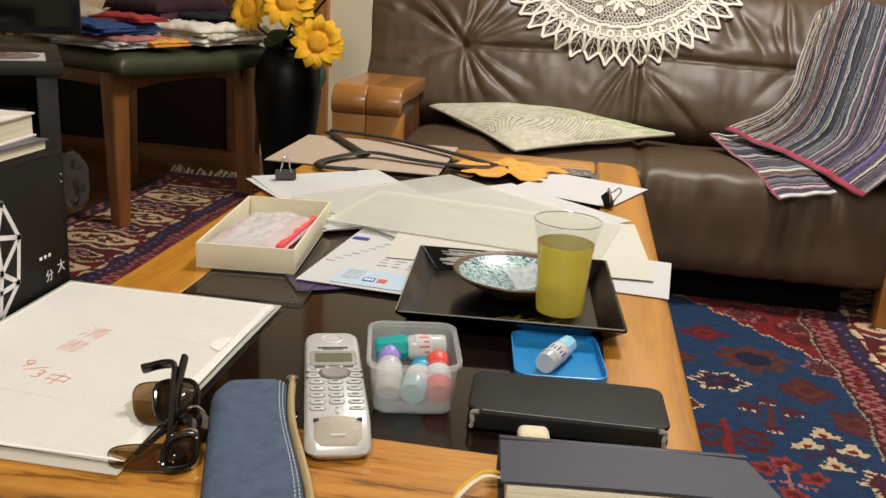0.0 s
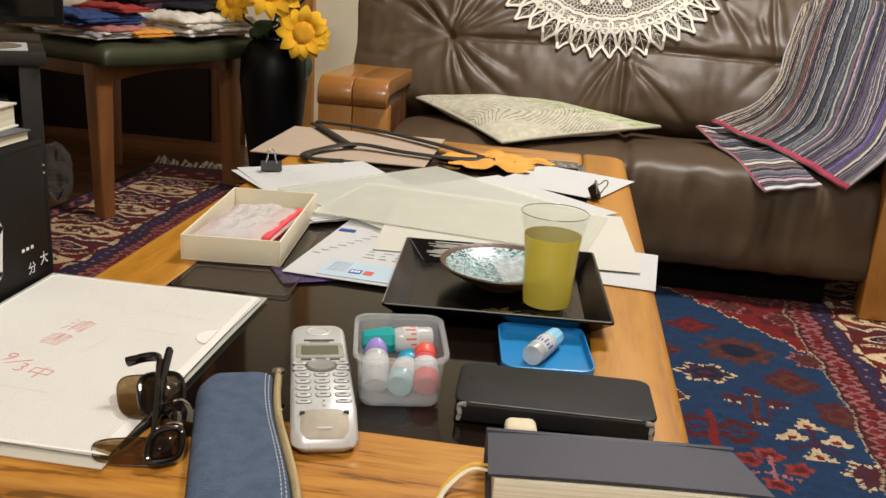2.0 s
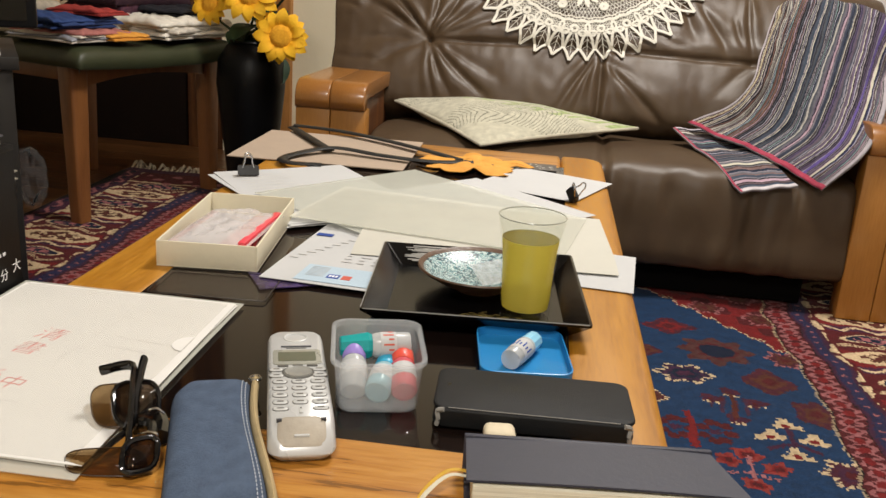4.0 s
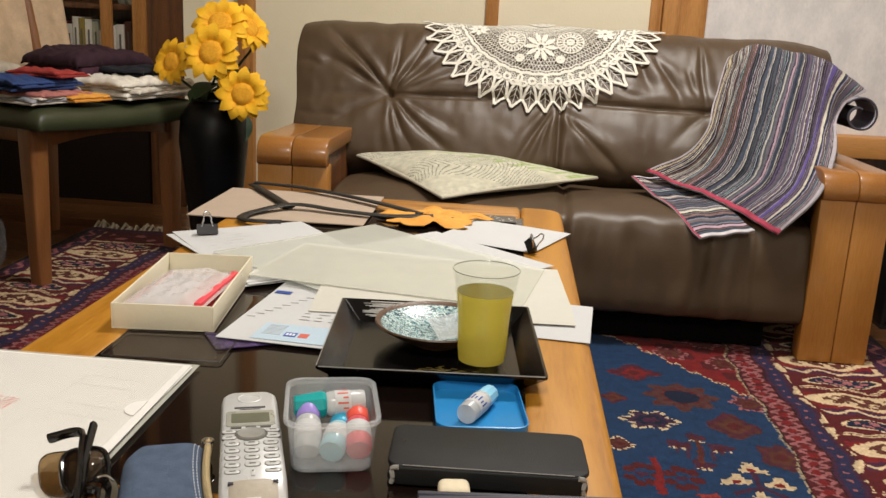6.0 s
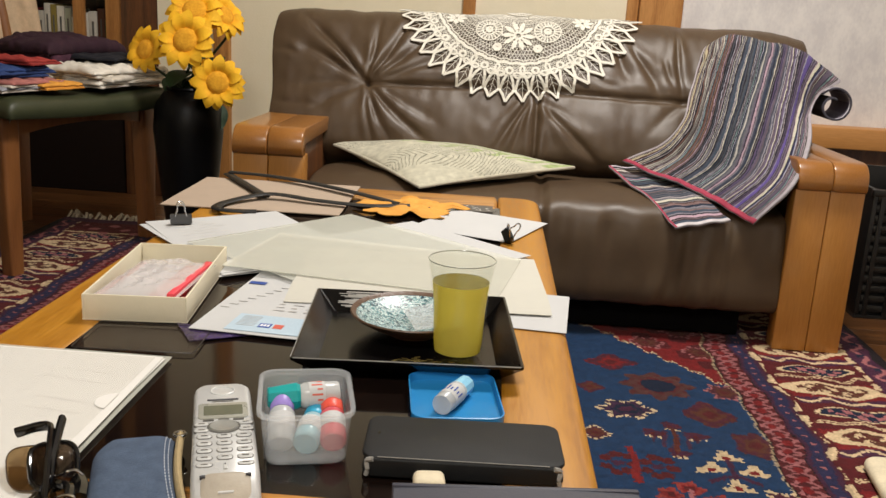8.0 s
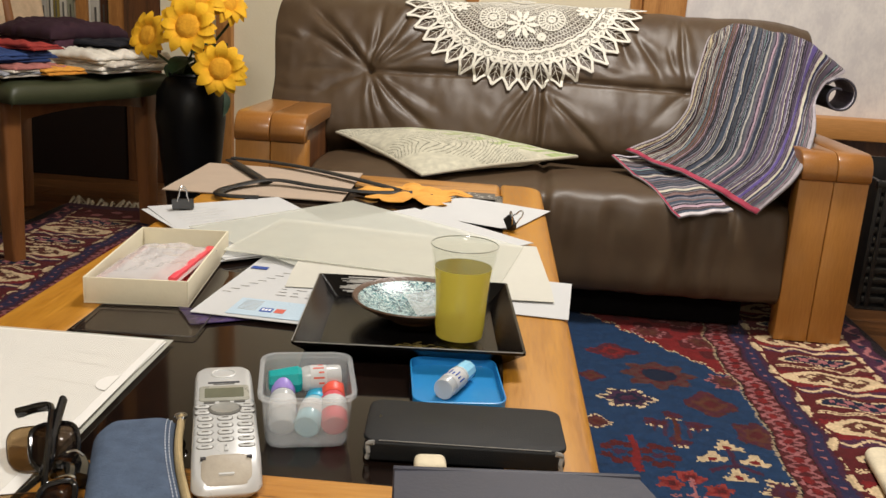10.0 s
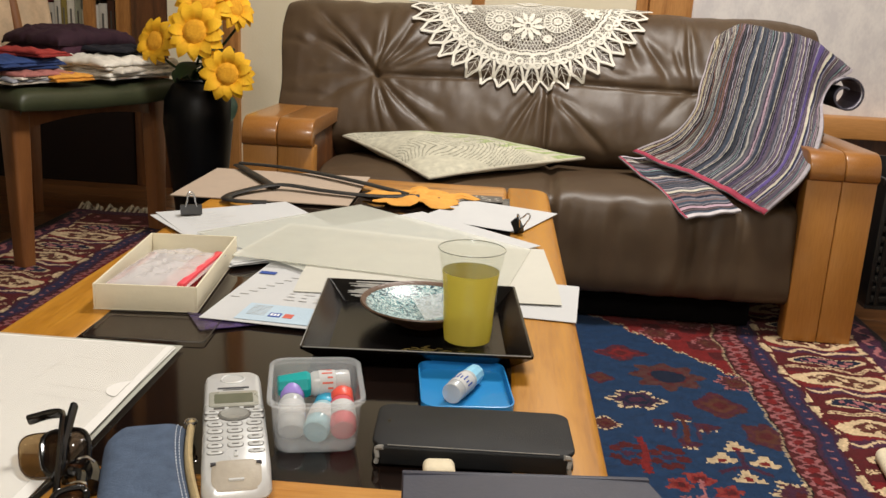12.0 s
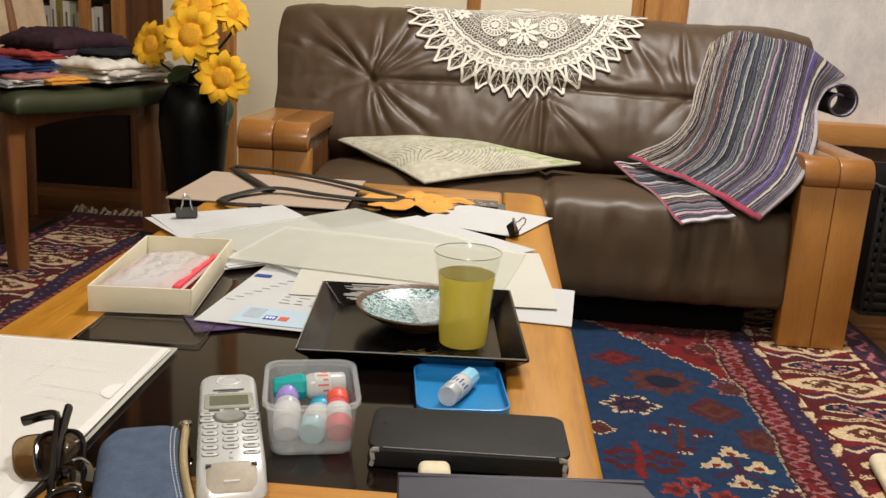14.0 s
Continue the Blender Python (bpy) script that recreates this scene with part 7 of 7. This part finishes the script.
def make_tv_corner():
    S = pose(-0.855, 1.2, 0.0, 0, 0, 34)
    o = thing("tv_stand", S, "grey board television stand with open shelves", "tv stand")
    part("top_board", box(-0.85, 0.0, -0.012, 0.38, 0.505, 0.53, 0.002), M["grey_wood"], o)
    part("side_panel", box(-0.05, -0.012, 0, 0.37, 0.0115, 0.505, 0.002), M["grey_wood"], o)
    part("side_panel", box(-0.84, -0.81, 0, 0.37, 0.0115, 0.505, 0.002), M["grey_wood"], o)
    for z in (0.05, 0.36):
        part("shelf", box(-0.81, -0.05, 0.01, 0.37, z, z + 0.018, 0.002), M["grey_wood"], o)
    part("back_panel", box(-0.81, -0.05, 0.36, 0.369, 0.068, 0.505), M["black"], o)
    d = thing("disc_player", S @ pose(-0.28, 0.0, 0.3785), "black disc player with blue clock digits", "player")
    part("player_case", box(-0.215, 0.21, 0, 0.25, 0.004, 0.062, 0.004), M["black"], d)
    part("front_strip", box(-0.21, 0.205, -0.004, 0.0, 0.012, 0.056, 0.001), M["screen"], d)
    for k in range(4):
        part("clock_bar", box(0.085 + 0.012 * k, 0.093 + 0.012 * k, -0.0055, -0.0042, 0.028, 0.040), M["display"], d)
    t = thing("television", S @ pose(-0.40, 0.17, 0.5305), "black flat television on the stand", "television")
    part("screen_body", box(-0.45, 0.445, -0.02, 0.02, 0.040, 0.56, 0.006), M["black"], t)
    part("screen", box(-0.435, 0.425, -0.0225, -0.0202, 0.055, 0.545), M["screen"], t)
    part("foot", box(-0.15, 0.15, -0.09, 0.09, 0.0, 0.012, 0.004), M["black"], t)
    part("neck", box(-0.05, 0.05, -0.015, 0.015, 0.012, 0.045, 0.003), M["black"], t)
    c = thing("disc", S @ pose(-0.10, 0.08, 0.5305), "compact disc on a white paper sleeve", "disc")
    part("sleeve", box(-0.07, 0.07, -0.07, 0.07, 0, 0.002), M["paper"], c)
    part("disc_plate", lathe([(0.008, 0.002), (0.06, 0.002), (0.06, 0.0034), (0.008, 0.0034)], 40), plain("disc_face", "6a6870", 0.15, metal=0.6), c)
    # books in a pile beside the stand
    z = 0.0115
    b0 = thing("storage_box", pose(-0.585, 0.56, z), "plain dark storage box under a pile of books", "box")
    part("carcass", box(-0.12, 0.085, -0.055, 0.055, 0, 0.42, 0.004), M["black"], b0)
    part("box_cover", box(-0.122, 0.087, -0.057, 0.057, 0.42, 0.44, 0.004), M["black"], b0)
    z += 0.4405
    for k, (w, d2, h, c2, a) in enumerate(((0.19, 0.115, 0.012, "8a8578", -1), (0.19, 0.115, 0.024, "d4cfc2", 1), (0.185, 0.112, 0.020, "5a5a60", -3), (0.165, 0.11, 0.030, "ddd8cc", 4))):
        b = thing("book", pose(-0.592 - 0.006 * k, 0.56, z, 0, 0, a), "thick book lying in a pile", "book", "pile of books")
        mt = plain("pile_cover_" + c2, c2, 0.5)
        part("cover", box(-w / 2, w / 2, -d2 / 2, d2 / 2, 0, 0.002), mt, b)
        part("page_block", box(-w / 2 + 0.003, w / 2 - 0.003, -d2 / 2 + 0.003, d2 / 2 - 0.003, 0.002, h - 0.002), M["pages"], b)
        part("cover", box(-w / 2, w / 2, -d2 / 2, d2 / 2, h - 0.002, h), mt, b)
        z += h + 0.0004
    # crumpled clear bag on the floor
    pb = thing("plastic_bag", pose(-0.985, 1.42, 0.235), "crumpled clear plastic bag hanging at the stand", "plastic bag")
    def bagf(u, v):
        a = 2 * math.pi * u
        b = math.pi * v
        r = 0.042 * (1 + 0.35 * noise.noise((math.cos(a) * 1.6, math.sin(a) * 1.6, v * 2.5)) + 0.16 * noise.noise((math.cos(a) * 5, math.sin(a) * 5, v * 9)))
        return (r * 0.75 * math.sin(b) * math.cos(a), r * 0.75 * math.sin(b) * math.sin(a), -r * 1.35 * math.cos(b) * -1)
    part("bag_film", sheet(bagf, 48, 30, 0.0008), film("clear_bag_film", lin("dfe2e2"), 0.025, 0.05), pb, smooth=35)


make_tv_corner()


def make_black_bag():
    X = -0.332
    o = thing("paper_carrier_bag", pose(0, 0, 0), "matt black card carrier bag with white geometric print", "bag")
    bm = box(X - 0.10, X, 0.02, 0.358, 0.0115, 0.556)
    for v in bm.verts:
        if v.co.z > 0.3 and v.co.x < X - 0.05:
            v.co.x = X - 0.007
    part("bag_side", bm, M["bag_black"], o)
    part("rim", box(X - 0.008, X + 0.0006, 0.019, 0.359, 0.552, 0.558, 0.001), M["bag_black"], o)
    # faceted white outline print
    rs = random.Random(9)
    cy, cz, R = 0.232, 0.475, 0.062
    outer = [(cy + R * 0.92 * math.cos(a + 0.2), cz + R * math.sin(a + 0.2)) for a in np.linspace(0, 2 * math.pi, 10)[:-1]]
    inner = [(cy + R * 0.5 * math.cos(a + 0.6), cz + R * 0.55 * math.sin(a + 0.6)) for a in np.linspace(0, 2 * math.pi, 7)[:-1]]
    segs = list(zip(outer, outer[1:] + outer[:1])) + list(zip(inner, inner[1:] + inner[:1]))
    for p in outer:
        near = sorted(inner, key=lambda q: (q[0] - p[0]) ** 2 + (q[1] - p[1]) ** 2)[:2]
        segs += [(p, n) for n in near]
    segs += [(inner[0], inner[3]), (inner[1], inner[4]), (inner[2], inner[5])]
    bm = bmesh.new()
    for (y0, z0), (y1, z1) in segs:
        l = math.hypot(y1 - y0, z1 - z0)
        a = math.atan2(z1 - z0, y1 - y0)
        box(X - 0.0004, X + 0.0005, -0.002, l + 0.002, -0.0022, 0.0022, bm=bm, m=Matrix.Translation((0, y0, z0)) @ Matrix.Rotation(a, 4, "X"))
    part("line_print", bm, M["white_ink"], o, "white faceted line print")
    face = Matrix.Translation((X + 0.0006, 0, 0)) @ Matrix(((0, 0, 1, 0), (1, 0, 0, 0), (0, 1, 0, 0), (0, 0, 0, 1)))
    words("brush_letter", "大", 0.0135, face @ Matrix.Translation((0.349, 0.440, 0)), M["white_ink"], o)
    words("brush_letter", "分", 0.0125, face @ Matrix.Translation((0.329, 0.436, 0)), M["white_ink"], o)
    bm = bmesh.new()
    for k in range(3):
        box(X - 0.0002, X + 0.0006, 0.316 + 0.007 * k, 0.3195 + 0.007 * k, 0.4555, 0.4585, bm=bm)
    part("small_print", bm, M["white_ink"], o)


make_black_bag()


# ---- right side of the room ----
def make_crate():
    o = thing("plastic_crate", pose(1.19, 2.02, 0.0005), "black slotted plastic crate on the floor", "crate")
    W, D, H = 0.38, 0.5, 0.36
    part("crate_floor", box(0, W, 0, D, 0, 0.01), M["black"], o)
    part("side_wall", box(0, 0.012, 0, D, 0.01, H, 0.002), M["black"], o)
    part("side_wall", box(W - 0.012, W, 0, D, 0.01, H, 0.002), M["black"], o)
    part("end_wall", box(0.012, W - 0.012, D - 0.012, D, 0.01, H, 0.002), M["black"], o)
    part("end_wall", box(0.012, W - 0.012, 0.012, 0.018, 0.01, H - 0.02), M["bag_black"], o)
    for k in range(12):
        part("slat", box(0.012, W - 0.012, 0.0, 0.010, 0.02 + 0.028 * k, 0.038 + 0.028 * k, 0.002), M["black"], o)
    for k in range(7):
        x = 0.02 + k * (W - 0.052) / 6
        part("rib", box(x, x + 0.012, -0.004, 0.002, 0.01, H, 0.001), M["black"], o)
    part("rim", box(-0.004, W + 0.004, -0.006, 0.014, H - 0.018, H, 0.003), M["black"], o)


make_crate()
z = thing("floor_pad", pose(1.04, 0.84, 0.0122, 0, 0, -6), "cream cloth floor pad lying on the rug", "floor cushion")
part("pad", prism(round_rect(0.40, 0.47, 0.03), 0, 0.022, 0.009, 4), plain("cream_pad_cloth", "d8ccb0", 0.9, bump=0.4), z)

# ceiling lamp body
cl = thing("ceiling_lamp", pose(0.5, 1.42, 2.285), "round white ceiling lamp", "lamp")
part("housing", lathe([(0, 0.115), (0.27, 0.115), (0.28, 0.08), (0.28, 0.0), (0.265, 0.0), (0.262, 0.07), (0, 0.075)], 48), M["key"], cl)

dl = copy_thing(cl, pose(0.1, -1.2, 2.285))
tagged(cl, group="ceiling lamps")
tagged(dl, group="ceiling lamps")

# floor boards
fl = bpy.data.objects["floor"]
pl = link_mesh("plank", box(-0.6, 0.6, -0.0595, 0.0595, -0.0178, 0.0, 0.0012, 1), M["floor_wood"], None)
k = 0
for r in range(52):
    y = Y0 + 0.06 + r * 0.12
    if y > WY + 0.42:
        break
    off = (r * 0.37) % 1.2
    for c in range(6):
        x = X0 - 0.6 + off + c * 1.2
        a, b = max(x - 0.6, X0 + 0.001), min(x + 0.599, X1 - 0.001)
        if b - a < 0.05:
            continue
        p = new("plank", pl.data)
        p.parent = fl
        p.matrix_basis = pose((a + b) / 2, y, 0) @ Matrix.Diagonal(((b - a) / 1.2, 1, 1, 1))
bpy.data.objects.remove(pl)
